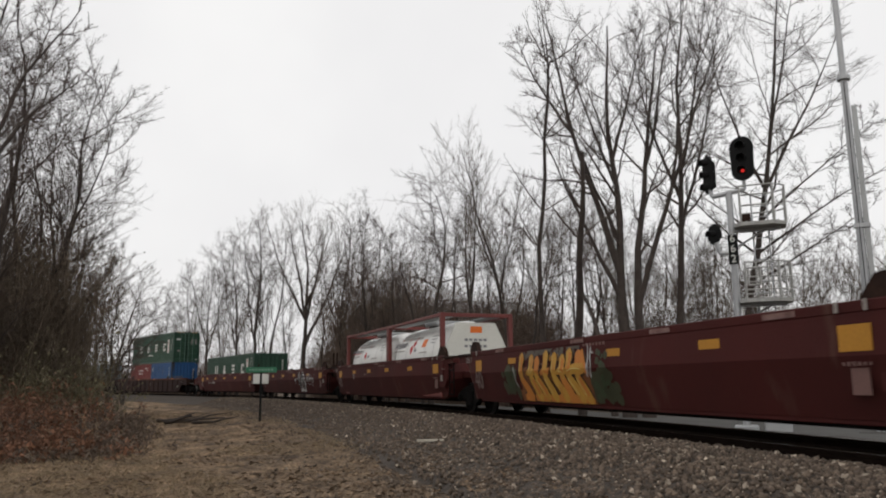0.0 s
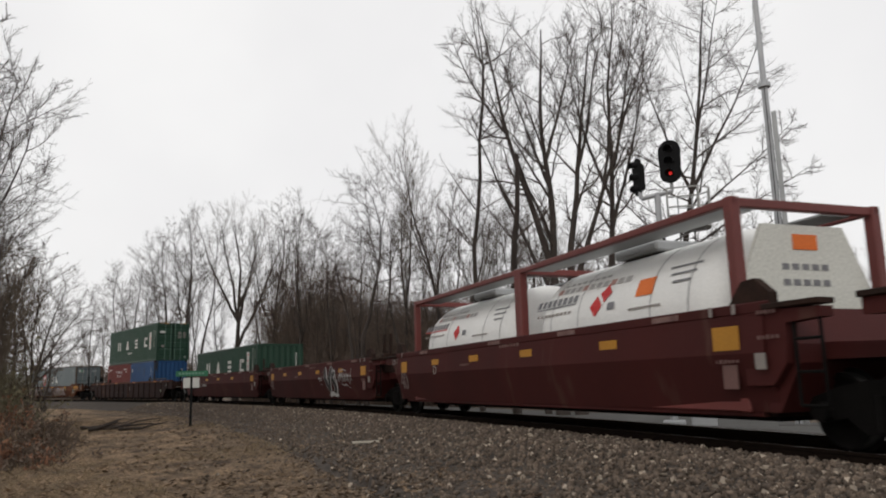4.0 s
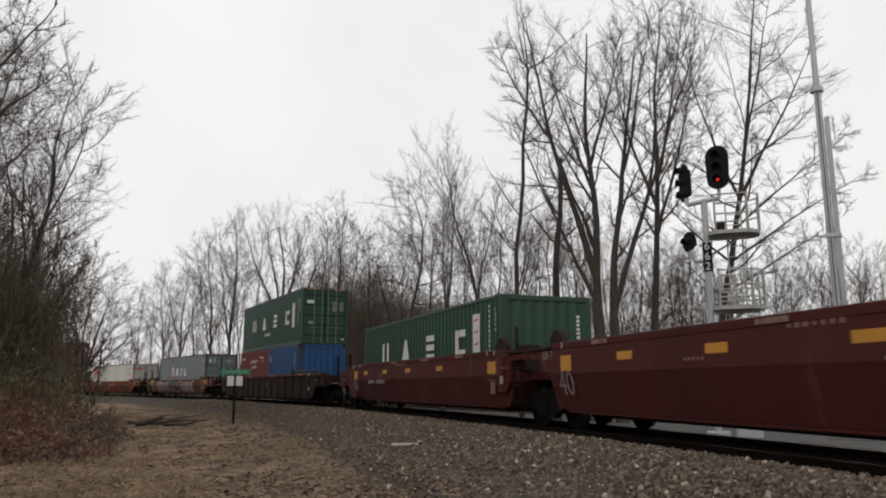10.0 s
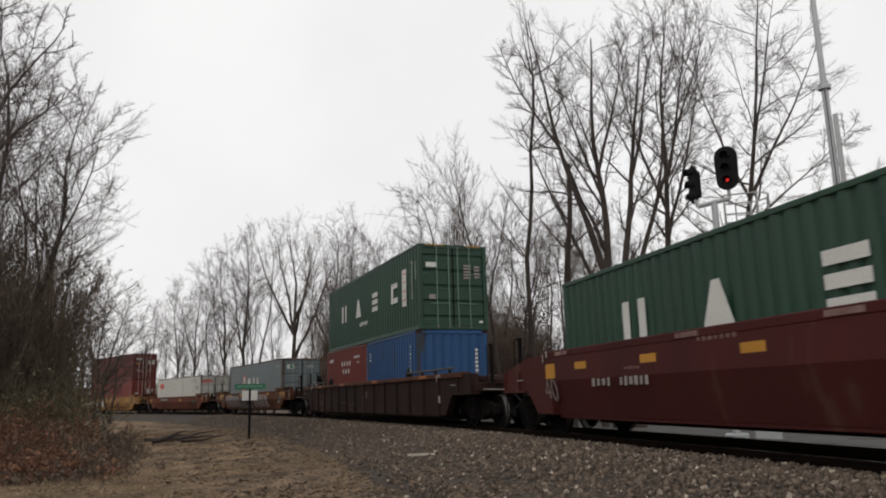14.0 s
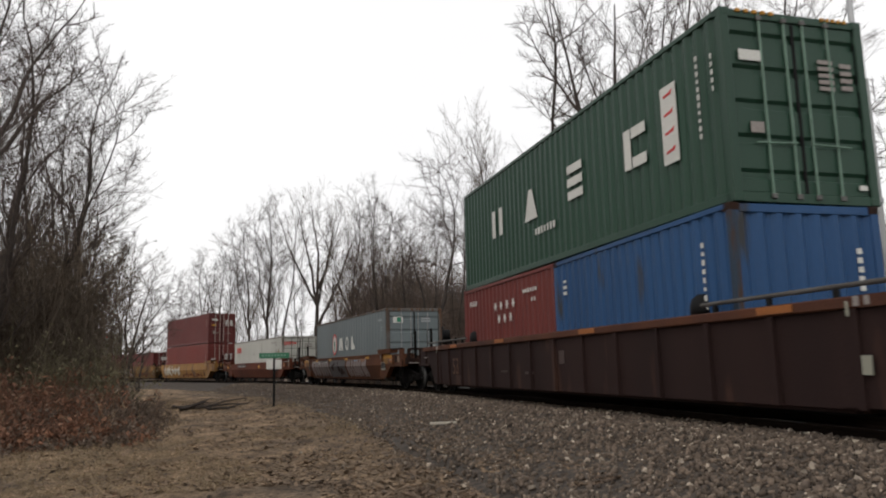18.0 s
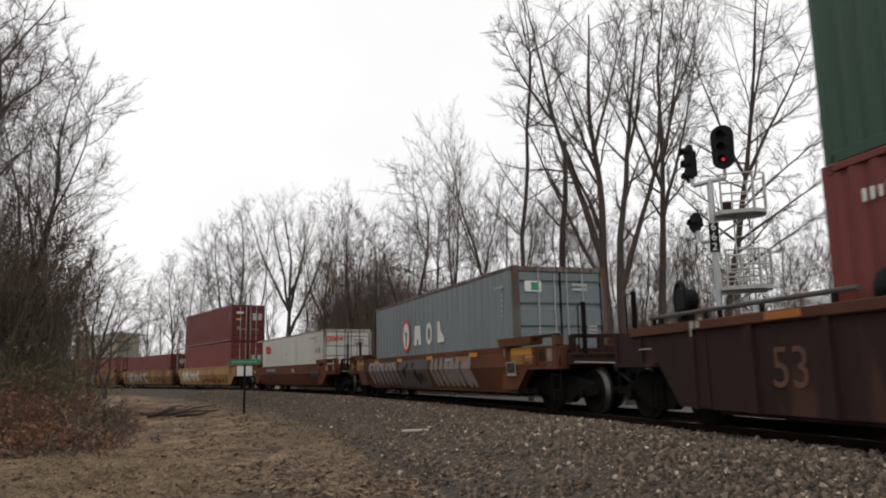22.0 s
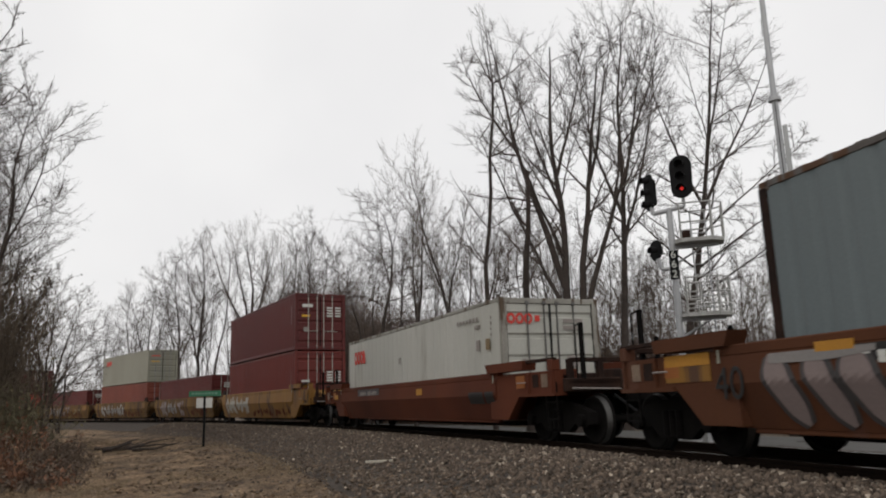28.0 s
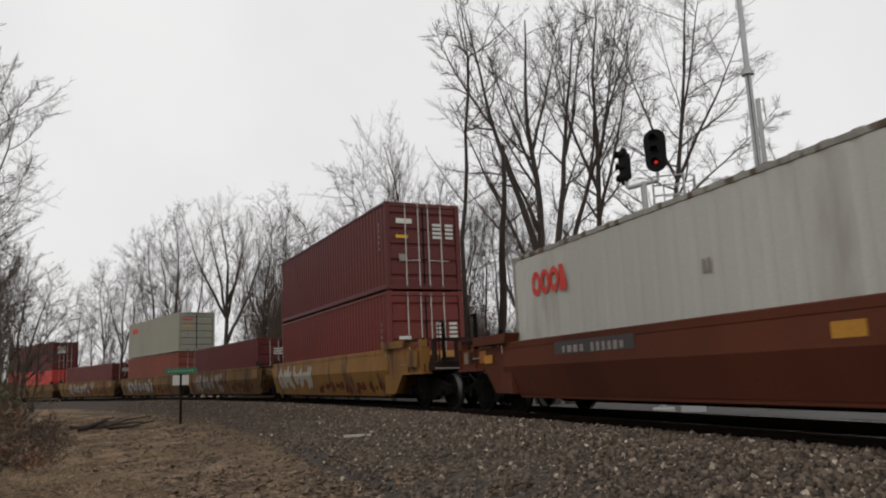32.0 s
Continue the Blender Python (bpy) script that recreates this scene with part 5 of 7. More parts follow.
for a_, b_ in ((-L / 2 + 2.4, -L / 2 + 6.6), (L / 2 - 6.2, L / 2 - 2.4)):
    pipe = part("hand_pipe", Shape().rod((a_, -1.43, zt + 0.15), (b_, -1.43, zt + 0.15), 0.03, sides=10), M_PIPE, car5, "grey pipe carried along the top rail")
    xd = b_ + 0.25 if a_ < 0 else a_ - 0.25
    part("valve_dome", Shape().loft([[(xd + r_ * math.cos(t), -1.22 + 0.7 * r_ * math.sin(t), zt + h_) for t in (2 * math.pi * i / 14 for i in range(14))] for r_, h_ in ((0.24, 0.03), (0.24, 0.16), (0.20, 0.27), (0.10, 0.33))]), M_BLACK, car5, "dark domed housing on the top rail", smooth=True)
    for k in range(4):
        q = a_ + (b_ - a_) * (0.08 + 0.28 * k)
        part("pipe_bracket", Shape().box(q - 0.03, q + 0.03, -1.46, -1.40, zt + 0.02, zt + 0.13, 0.006), M_BLACK, pipe)
G5 = container("dark green corrugated container with white block marks", 67.95, 2.94, M_GREEN, h=2.80, trim=None, half=10.4)
green_marks(G5, 2.86, 0.56)
end_bars(G5, 6.085, -0.78, 5.05, 0.36, 0.26, 1, M_WHITE, "door_label")
end_bars(G5, 6.085, -0.75, 4.0, 0.22, 0.26, 1, M_GREY, "door_label")
end_bars(G5, 6.085, 0.5, 4.85, 0.26, 0.5, 5, M_GREY)
end_bars(G5, 6.085, 0.85, 4.85, 0.2, 0.45, 4, M_GREY)
end_bars(G5, 6.085, 0.95, 3.2, 0.14, 0.12, 1, M_WHITE)
for k in range(5):
    part("hazard_stripe", Shape().box(6.07, 6.1, -0.95 + 0.14 * k, -0.88 + 0.14 * k, 5.685, 5.735, 0.001), M_REFL, G5, "yellow stripe on the top edge")
    part("hazard_stripe", Shape().box(6.07, 6.1, 0.5 + 0.1 * k, 0.55 + 0.1 * k, 5.685, 5.735, 0.001), M_REFL, G5, "yellow stripe on the top edge")
C20B = container("worn blue corrugated container with rusty corner posts", 67.95, 0.34, M_BLUE, length=6.058, doors=False, corner=M_RUSTY, half=10.4)
bars(C20B, 2.35, 1.75, 0.09, 1.5, 12, M_WHITE, vertical=True)
bars(C20B, -2.45, 2.35, 0.22, 0.36, 3, M_WHITE, vertical=True)
end_bars(C20B, 3.02, 0.82, 1.7, 0.09, 1.3, 10, M_WHITE)
part("corner_post_rust", Shape().box(2.93, 3.035, -1.224, -1.12, 0.45, 2.82, 0.01), material("blue_post_paint_eaten_by_rust", (0.020, 0.042, 0.075), (0.026, 0.030, 0.034), rough=0.8, blotch=2.2, streak=True, rust=(0.045, 0.024, 0.016), rust_at=0.47), C20B, "rusted front corner post")
C20R = container("worn red corrugated container with white stars", 74.08, 0.34, M_CRED, length=6.058, doors=False, half=10.4)
for k in range(7):
    x, z = (-0.45 + 0.40 * k, 2.29) if k < 4 else (-0.22 + 0.39 * (k - 4), 1.97)
    st = [(x + 0.115 * (1 if i % 2 else 0.42) * math.cos(i * math.pi / 6 + math.pi / 6), z + 0.125 * (1 if i % 2 else 0.42) * math.sin(i * math.pi / 6 + math.pi / 6)) for i in range(12)]
    part("star", Shape().prism(st, -1.240, -1.230), M_WHITE, C20R, "white painted star")
bars(C20R, -2.2, 2.5, 0.62, 0.16, 6, M_WHITE)
bars(C20R, 1.75, 2.5, 0.85, 0.10, 6, M_WHITE)
bars(C20R, 1.95, 2.28, 0.3, 0.10, 2, M_WHITE)

# ---- tan car with the blue-grey container ----
car6, *g6 = well_car("faded orange-brown well car covered with grey graffiti", 86.2, 106.2, M_TAN, zt=1.35, zb=0.41, ends="cc", chord=M_TAN)
L, zt, zb = g6
GR = flat("grey_spray_paint", (0.215, 0.20, 0.19))
GO2 = flat("dull_orange_spray_paint", (0.24, 0.10, 0.045))
GD = flat("dark_grey_spray_paint", (0.05, 0.045, 0.045))
GV = flat("thin_lilac_grey_spray_paint", (0.21, 0.165, 0.155))
strokes(car6, "painted_ground", [[(x, z, 0.30) for x in np.linspace(-1.85 + 0.05 * (k % 2), 1.05, 8)] for k, z in enumerate((0.52, 0.72, 0.92, 1.10))], GD, zt, zb, "dark sprayed ground")
strokes(car6, "painted_ground", puffs(-1.6, 0.8, 0.6, 1.1, 8, 0.3), M_BROWN, zt, zb, "brown blotch on the dark ground", lift=0.004)
tall_ = [[(x + 0.10 * math.sin(5 * x), 1.24, 0.04), (x, 1.12, w), (x - 0.04, 0.86, w * 1.1), (x + 0.10, 0.62, w), (x + 0.2, 0.47, 0.05)] for x, w in ((1.42, 0.16), (1.78, 0.22), (2.20, 0.20), (2.62, 0.26), (3.02, 0.30), (3.42, 0.26), (3.92, 0.34), (4.22, 0.20))]
strokes(car6, "graffiti_stroke", [[(x, z, w + 0.06) for x, z, w in r] for r in tall_], GR, zt, zb, "pale grey sprayed edges")
strokes(car6, "graffiti_stroke", tall_, GV, zt, zb, "lilac-grey sprayed shapes", lift=0.006)
strokes(car6, "graffiti_stroke", [[(3.50, 1.16, 0.04), (3.62, 1.20, 0.14), (3.82, 1.13, 0.16), (4.02, 1.20, 0.14), (4.16, 1.14, 0.05)]], GO2, zt, zb, "orange sprayed shape", lift=0.012)
strokes(car6, "graffiti_stroke", [[(2.50, 1.17, 0.03), (2.72, 1.16, 0.07), (2.95, 1.17, 0.03)]], GB, zt, zb, "small blue dash", lift=0.012)
back_ = [[(x, 1.22, 0.05), (x + 0.05, 1.08, w), (x + 0.16, 0.86, w), (x + 0.28, 0.62, w * 0.9), (x + 0.36, 0.46, 0.06)] for x, w in ((-5.55, 0.34), (-4.95, 0.30), (-4.45, 0.36), (-3.85, 0.28), (-3.35, 0.30), (-2.85, 0.26), (-2.35, 0.26))]
strokes(car6, "graffiti_stroke", [[(x, z, w + 0.14) for x, z, w in r] for r in back_], GD, zt, zb, "dark sprayed outline")
strokes(car6, "graffiti_stroke", back_, GV, zt, zb, "lilac-grey sprayed shapes", lift=0.006)
strokes(car6, "graffiti_stroke", [[(-5.55, 1.20, 0.16), (-4.7, 1.20, 0.18), (-4.1, 1.24, 0.14)]], GR, zt, zb, "pale grey sprayed band", lift=0.010)
strokes(car6, "top_band", [[(x, zt - 0.09, 0.09) for x in np.linspace(1.1, 4.2, 6)]], M_YELLOW, zt, zb, "yellow band under the top rail", lift=0.003)
plate(car6, "number_board", -3.35, zt - 0.24, 2.3, 0.26, GK, -1.44, "black board with white bars")
bars(car6, -3.95, zt - 0.24, 0.75, 0.15, 4, M_WHITE, -1.45)
bars(car6, -2.85, zt - 0.24, 1.0, 0.15, 6, M_WHITE, -1.45)
reflectors(car6, L, zt, zb, (-4.6, -1.75, 1.2, 4.5), w=0.5, h=0.10, z=zt - 0.10)
num = part("stencil", lettering("40", 0.55), GK, car6, "black stencilled 40")
num.location = (-L / 2 + 3.75, -1.47, zb + 0.5)
for e in (-1, 1):
    plate(car6, "yellow_panel", e * (L / 2 - 2.85), zt - 0.10, 1.0, 0.15, M_REFL, -1.427, "bright yellow painted end panel")
    plate(car6, "faded_panel", e * (L / 2 - 2.85), zt - 0.28, 1.0, 0.20, M_YELLOW, -1.425, "faded yellow painted end panel")
fm = plate(car6, "frame_mark", 6.70, 0.88, 0.46, 0.30, M_CBEIGE, -1.462, "white framed black panel", lean=-0.03)
plate(car6, "panel_face", 6.70, 0.90, 0.40, 0.22, GK, -1.468, lean=-0.02).parent = fm
M_RUST2 = material("orange_rust_stain", (0.095, 0.062, 0.045), (0.065, 0.05, 0.042), rough=0.9, blotch=3.0)
M_TRIM = material("grimy_container_frame", (0.13, 0.13, 0.125), (0.07, 0.055, 0.045), rough=0.8, blotch=2.0, streak=True, rust=(0.08, 0.04, 0.02), rust_at=0.5)
MOL = container("blue-grey high container with a round emblem", 89.7, 0.33, M_CGREY, h=2.896, depth=0.015, pitch=0.42, face=0.55, half=8.5, trim=M_TRIM)
M_CGREYL = flat("pale_marking_paint", (0.34, 0.36, 0.36))
emb = Shape().prism([(-2.1 + 0.36 * math.cos(a), 2.02 + 0.48 * math.sin(a)) for a in np.linspace(0, 2 * math.pi, 24, False)], -1.238, -1.230)
em = part("emblem", emb, M_WHITE, MOL, "white oval emblem with red edge and green centre")
part("emblem_edge", Shape().ring((0, 0, 0), (0, 1, 0), 0.36, 0.05, 28, 5).mesh("emblem_edge"), M_HAZ, em).location = (-2.1, -1.238, 2.02)
em.children[0].scale = (1.0, 0.12, 1.3)
M_EMG = flat("green_emblem_paint", (0.03, 0.22, 0.12))
part("emblem_centre", Shape().prism([(-2.3, 2.22), (-1.95, 2.1), (-2.05, 1.75), (-1.97, 1.66), (-2.2, 1.72), (-2.15, 1.95)], -1.244, -1.236), M_EMG, em)
for sh_, x_ in ((Shape().prism([(-0.36, -0.30), (-0.10, -0.30), (-0.07, -0.12), (0.07, -0.12), (0.10, -0.30), (0.36, -0.30), (0.26, 0.30), (-0.26, 0.30)], -0.004, 0.002), -0.92),
                (Shape().loft([[(q * math.cos(a), y_, 1.25 * q * math.sin(a)) for q, y_ in ((0.26, -0.004), (0.15, -0.004), (0.15, 0.002), (0.26, 0.002))] for a in np.linspace(0, 2 * math.pi, 25)], caps=False), 0.18),
                (Shape().prism([(-0.26, -0.30), (0.28, -0.30), (0.26, -0.14), (0.0, 0.02), (-0.08, 0.30), (-0.26, 0.30)], -0.004, 0.002), 1.20)):
    part("emblem", sh_, M_WHITE, MOL, "large white painted mark").location = (x_, -1.232, 1.99)
bars(MOL, 5.3, 2.78, 0.55, 0.09, 4, M_CGREYL)
bars(MOL, 5.45, 2.35, 0.09, 0.6, 5, M_CGREYL, vertical=True)
end_bars(MOL, 6.085, -0.72, 2.75, 0.42, 0.42, 1, M_WHITE, "door_emblem")
end_bars(MOL, 6.087, -0.68, 2.75, 0.18, 0.32, 1, M_EMG, "door_emblem")
end_bars(MOL, 6.085, 0.5, 2.75, 0.4, 0.22, 2, M_CGREYL)
end_bars(MOL, 6.085, 0.8, 1.75, 0.24, 0.24, 3, M_CGREYL)
part("front_post_rust", Shape().box(-6.10, -5.96, -1.224, -1.06, 0.42, 3.15, 0.01), M_RUSTY, MOL, "rust-stained corner post")
part("front_post_rust", Shape().box(5.98, 6.10, -1.224, -1.10, 2.35, 3.10, 0.01), M_RUST2, MOL, "rust stain on the corner post")

# ---- orange-brown car with the off-white container ----
car7, *g7 = well_car("weathered orange-brown well car carrying an off-white container", 106.2, 125.7, M_OXIDE, zt=1.34, zb=0.40, ends="cc")
L, zt, zb = g7
reflectors(car7, L, zt, zb, (-6.9, 1.7), w=0.4, h=0.16)
plate(car7, "number_board", -2.95, zt - 0.2, 2.3, 0.26, GD, -1.44, "dark board with faded bars")
bars(car7, -3.5, zt - 0.2, 0.75, 0.14, 4, M_GREY, -1.45)
bars(car7, -2.5, zt - 0.2, 0.95, 0.14, 6, M_GREY, -1.45)
strokes(car7, "faded_patch", [[(x, 0.87, 0.25) for x in np.linspace(4.85, 5.6, 3)], [(x, 0.87, 0.25) for x in np.linspace(5.68, 6.1, 3)]], GK, zt, zb, "dark overpainted patch")
M_TRIM3 = material("grimy_off_white_frame", (0.34, 0.335, 0.30), (0.20, 0.19, 0.165), rough=0.8, blotch=2.0, streak=True, rust=(0.085, 0.06, 0.04), rust_at=0.54)
OOC = container("off-white container with a small red name mark, streaked with dirt", 109.8, 0.385, M_CWHITE, depth=0.013, pitch=0.42, face=0.55, half=8.2, trim=M_TRIM3)
for c, top in ((OOC, 0.385 + 2.591), (MOL, 0.33 + 2.896)):
    for k in range(30):
        x = -5.8 + 0.4 * k
        part("roof_rib", Shape().box(x - 0.07, x + 0.07, -1.19, 1.19, top - 0.02, top + 0.014, 0.004), M_TRIM, c)
RM = flat("red_marking", (0.60, 0.045, 0.03))


def ring_mark(c, x, z, rx, rz, end=False):
    """A thick painted ring on the side, or on the doors."""
    rows = [[(q * rx * math.cos(a), y_, q * rz * math.sin(a)) for q, y_ in ((1.0, -0.004), (0.52, -0.004), (0.52, 0.002), (1.0, 0.002))] for a in np.linspace(0, 2 * math.pi, 21)]
    if end:
        rows = [[(6.085 - y_, x + u, z + v) for u, y_, v in row] for row in rows]
    else:
        rows = [[(x + u, -1.230 + y_, z + v) for u, y_, v in row] for row in rows]
    part("emblem", Shape().loft(rows, caps=False), RM, c, "red ring-shaped mark")


for k in range(3):
    ring_mark(OOC, -5.10 + 0.34 * k, 2.36, 0.17, 0.22)
part("emblem", Shape().prism([(-4.22, 2.14), (-4.00, 2.14), (-4.00, 2.28), (-4.10, 2.58), (-4.22, 2.58)], -1.236, -1.228), RM, OOC, "red angled mark")
bars(OOC, 4.35, 2.62, 1.3, 0.11, 7, M_GREY)
bars(OOC, 4.9, 2.44, 0.34, 0.12, 3, M_GREY)
plate(OOC, "notice", 4.92, 2.02, 0.18, 0.24, M_GREY, -1.230, "small grey notice")
plate(OOC, "notice", 5.42, 2.02, 0.20, 0.24, material("tan_notice", (0.26, 0.20, 0.11), (0.16, 0.11, 0.06)), -1.230, "small tan notice")
bars(OOC, 5.6, 2.4, 0.06, 0.5, 4, M_GREY, vertical=True)
bars(OOC, -0.5, 2.0, 0.2, 0.2, 2, M_GREY)
for k in range(3):
    ring_mark(OOC, -0.98 + 0.21 * k, 2.52, 0.10, 0.12, end=True)
end_bars(OOC, 6.085, -0.34, 2.52, 0.12, 0.22, 1, RM, "door_mark")
end_bars(OOC, 6.085, -0.6, 1.55, 0.3, 0.36, 1, M_GREY, "door_label")
end_bars(OOC, 6.085, 0.55, 2.4, 0.5, 0.3, 2, M_GREY)
end_bars(OOC, 6.085, 0.5, 1.6, 0.3, 0.3, 2, M_GREY)

# ---- yellow articulated cars ----
YEL = "faded yellow articulated well car"
k_ = [125.7, 144.1, 160.5, 176.7, 193.5, 210.5]
car8, *g8 = well_car(YEL + " with cream graffiti under two maroon containers", k_[0], k_[1], M_YELLOW, zt=1.55, zb=0.35, ends="ca")
car9, *g9 = well_car(YEL + " with faded patches under one maroon container", k_[1], k_[2], M_YELLOW2, zt=1.55, zb=0.35, ends="aa")
car10, *g10 = well_car(YEL + " with pale graffiti, stacked red and off-white", k_[2], k_[3], M_YELLOW2, zt=1.55, zb=0.35, ends="aa")
car11, *g11 = well_car(YEL + ", dull and dirty, under one maroon container", k_[3], k_[4], M_YELLOW2, zt=1.55, zb=0.35, ends="aa")
car12, *g12 = well_car(YEL + ", dull and dirty, under two containers", k_[4], k_[5], M_YELLOW2, zt=1.55, zb=0.35, ends="ac")
GP = flat("cream_spray_paint", (0.42, 0.40, 0.34))
GP2 = flat("dull_cream_spray_paint", (0.27, 0.26, 0.24))
L, zt, zb = g8
strokes(car8, "graffiti_stroke", tag_rows(-6.6, -2.2, 0.5, 1.48, 7, 0.38, 31), GP, zt, zb, "cream sprayed shapes")
for k, (car, g, a) in enumerate(((car9, g9, GV), (car10, g10, GP2), (car11, g11, GV))):
    L, zt, zb = g
    rnd_ = random.Random(60 + k)
    x = rnd_.uniform(-5.6, -4.2)
    strokes(car, "faded_patch", puffs(x, x + 1.6, 0.55, 1.3, 16, 0.36) + puffs(x + 4.4, x + 5.8 + 0.4 * k, 0.55, 1.3, 16, 0.36), a, zt, zb, "pale overpainted patch")
    strokes(car, "graffiti_stroke", tag_rows(x + 1.8, x + 4.2, 0.5, 1.4, 5, 0.26, 41 + k), GR, zt, zb, "grey sprayed shapes", lift=0.006)
    strokes(car, "rust_band", puffs(2.2 - k, 5.8, 0.45, 0.75, 22, 0.26), M_OXIDE, zt, zb, "brown rusted lower band", lift=0.002)
strokes(car8, "rust_band", puffs(-1.5, 5.6, 0.42, 0.66, 34, 0.24), M_OXIDE, g8[1], g8[2], "brown rusted lower band", lift=0.002)
for car, g in ((car8, g8), (car9, g9), (car10, g10), (car11, g11)):
    L, zt, zb = g
    plate(car, "yellow_panel", L / 2 - 1.9, 1.25, 0.9, 0.42, M_YELLOW, -1.48, "yellow painted end panel")

TEXL = container("dull red container with white door bars and yellow labels", 129.7, 0.36, M_MAROON2, h=2.896, half=8.3)
TEXU = container("maroon container with white door bars and yellow labels", 129.7, 3.31, M_MAROON, h=2.591, half=8.3)
M_YLAB = flat("yellow_label", (0.75, 0.42, 0.03))
for c, z in ((TEXU, 3.31), (TEXL, 0.36)):
    end_bars(c, 6.085, -0.70, z + 1.55, 0.38, 0.15, 1, M_YLAB if c is TEXU else M_WHITE, "door_label")
    end_bars(c, 6.085, -0.70, z + 0.95, 0.22, 0.28, 1, M_GREY if c is TEXU else M_YLAB, "door_label")
    end_bars(c, 6.085, 0.45, z + 1.75, 0.3, 0.5, 4, M_WHITE)
    end_bars(c, 6.085, 0.85, z + 1.75, 0.26, 0.5, 4, M_WHITE)
    bars(c, 5.6, z + 1.6, 0.08, 0.9, 5, M_GREY, vertical=True)
    bars(c, -5.9, z + 1.7, 0.10, 0.6, 4, M_WHITE, vertical=True)
for x in (-6.0, 6.0):
    for y in (-1.13, 1.13):
        part("twist_lock", Shape().box(x - 0.08, x + 0.08, y - 0.07, y + 0.07, 3.25, 3.315, 0.01), M_RUSTY, TEXU, "steel lock between the stacked containers")
end_bars(TEXU, 6.085, -0.62, 3.31 + 2.02, 0.5, 0.24, 1, M_WHITE, "door_mark")
C9 = container("maroon container standing low in the well", 146.3, 0.36, M_MAROON)
end_bars(C9, 6.085, 0.2, 2.3, 1.2, 0.35, 3, M_WHITE)
C10L = container("orange-red container under an off-white one", 162.4, 0.36, M_ORANGE, h=2.7)
C10U = container("beige container with a small red name mark", 162.4, 3.1, M_CBEIGE, depth=0.014)
for k in range(4):
    x = -4.75 + 0.36 * k
    part("emblem", Shape().prism([(x + 0.17 * math.cos(a), 5.1 + 0.22 * math.sin(a)) for a in np.linspace(0.3, 2 * math.pi + 0.3, 10, False)], -1.236, -1.228), RM, C10U, "red rounded mark")
end_bars(C10U, 6.085, -0.6, 5.2, 0.7, 0.16, 1, RM, "door_mark")
end_bars(C10U, 6.085, -0.6, 4.75, 0.7, 0.12, 1, M_YLAB, "door_label")
C11 = container("maroon container standing low in the well", 178.9, 0.36, M_MAROON)
end_bars(C11, 6.085, 0.2, 2.4, 1.2, 0.35, 3, M_WHITE)
C12L = container("bright red container under a maroon one", 195.2, 0.36, M_BRIGHT)
C12U = container("maroon container stacked on a bright red one", 195.2, 2.97, M_MAROON, h=2.7)
end_bars(C12U, 6.085, -0.4, 4.9, 0.8, 0.7, 5, M_WHITE)


# ======== trees ========
class Wood:
    """Branches gathered as tapering tubes."""

    def __init__(self):
        self.v, self.f, self.n = [], [], 0

    def tube(self, pts, radii, sides):
        pts = np.asarray(pts, float)
        d = np.gradient(pts, axis=0)
        d /= np.linalg.norm(d, axis=1, keepdims=True) + 1e-9
        ref = np.array((1.0, 0.0, 0.0)) if abs(d[0][0]) < 0.8 else np.array((0.0, 1.0, 0.0))
        u = np.cross(d, ref)
        u /= np.linalg.norm(u, axis=1, keepdims=True) + 1e-9
        w = np.cross(d, u)
        a = np.arange(sides) * 2 * np.pi / sides
        ring = pts[:, None] + np.asarray(radii)[:, None, None] * (np.cos(a)[None, :, None] * u[:, None] + np.sin(a)[None, :, None] * w[:, None])
        self.v.append(ring.reshape(-1, 3))
        n, i = len(pts), np.arange(sides)
        k = np.arange(n - 1)[:, None] * sides + self.n
        q = np.stack([k + i, k + (i + 1) % sides, k + sides + (i + 1) % sides, k + sides + i], -1)
        self.f.append(q.reshape(-1, 4))
        self.n += n * sides

    def mesh(self, name):
        me = bpy.data.meshes.new(name)
        v, f = np.concatenate(self.v), np.concatenate(self.f)
        me.vertices.add(len(v))
        me.vertices.foreach_set("co", v.ravel())
        me.loops.add(f.size)
        me.loops.foreach_set("vertex_index", f.ravel())
        me.polygons.add(len(f))
        me.polygons.foreach_set("loop_start", np.arange(len(f)) * 4)
        me.polygons.foreach_set("loop_total", np.full(len(f), 4))
        me.polygons.foreach_set("use_smooth", np.ones(len(f), bool))
        me.update(calc_edges=True)
        return me


def shoot(rng, start, way, length, n, wander, up):
    """A wandering line of n + 1 points."""
    pts, p, d = [np.array(start, float)], np.array(start, float), np.array(way, float)
    d /= np.linalg.norm(d)
    for k in range(n):
        d = d + rng.normal(0, wander, 3) + (up if isinstance(up, tuple) else (0, 0, up))
        d /= np.linalg.norm(d)
        p = p + d * length / n
        pts.append(p.copy())
    return np.array(pts)


def crooked(rng, start, way, length, n, wander, pull):
    """A line that bends to and fro but keeps its general course."""
    course = np.array(way, float) / np.linalg.norm(way)
    pts, p, d = [np.array(start, float)], np.array(start, float), course.copy()
    for k in range(n):
        course = course + pull
        course /= np.linalg.norm(course)
        d = d + rng.normal(0, wander, 3) + (course - d) * 0.45
        d /= np.linalg.norm(d)
        p = p + d * length / n
        pts.append(p.copy())
    return np.array(pts)


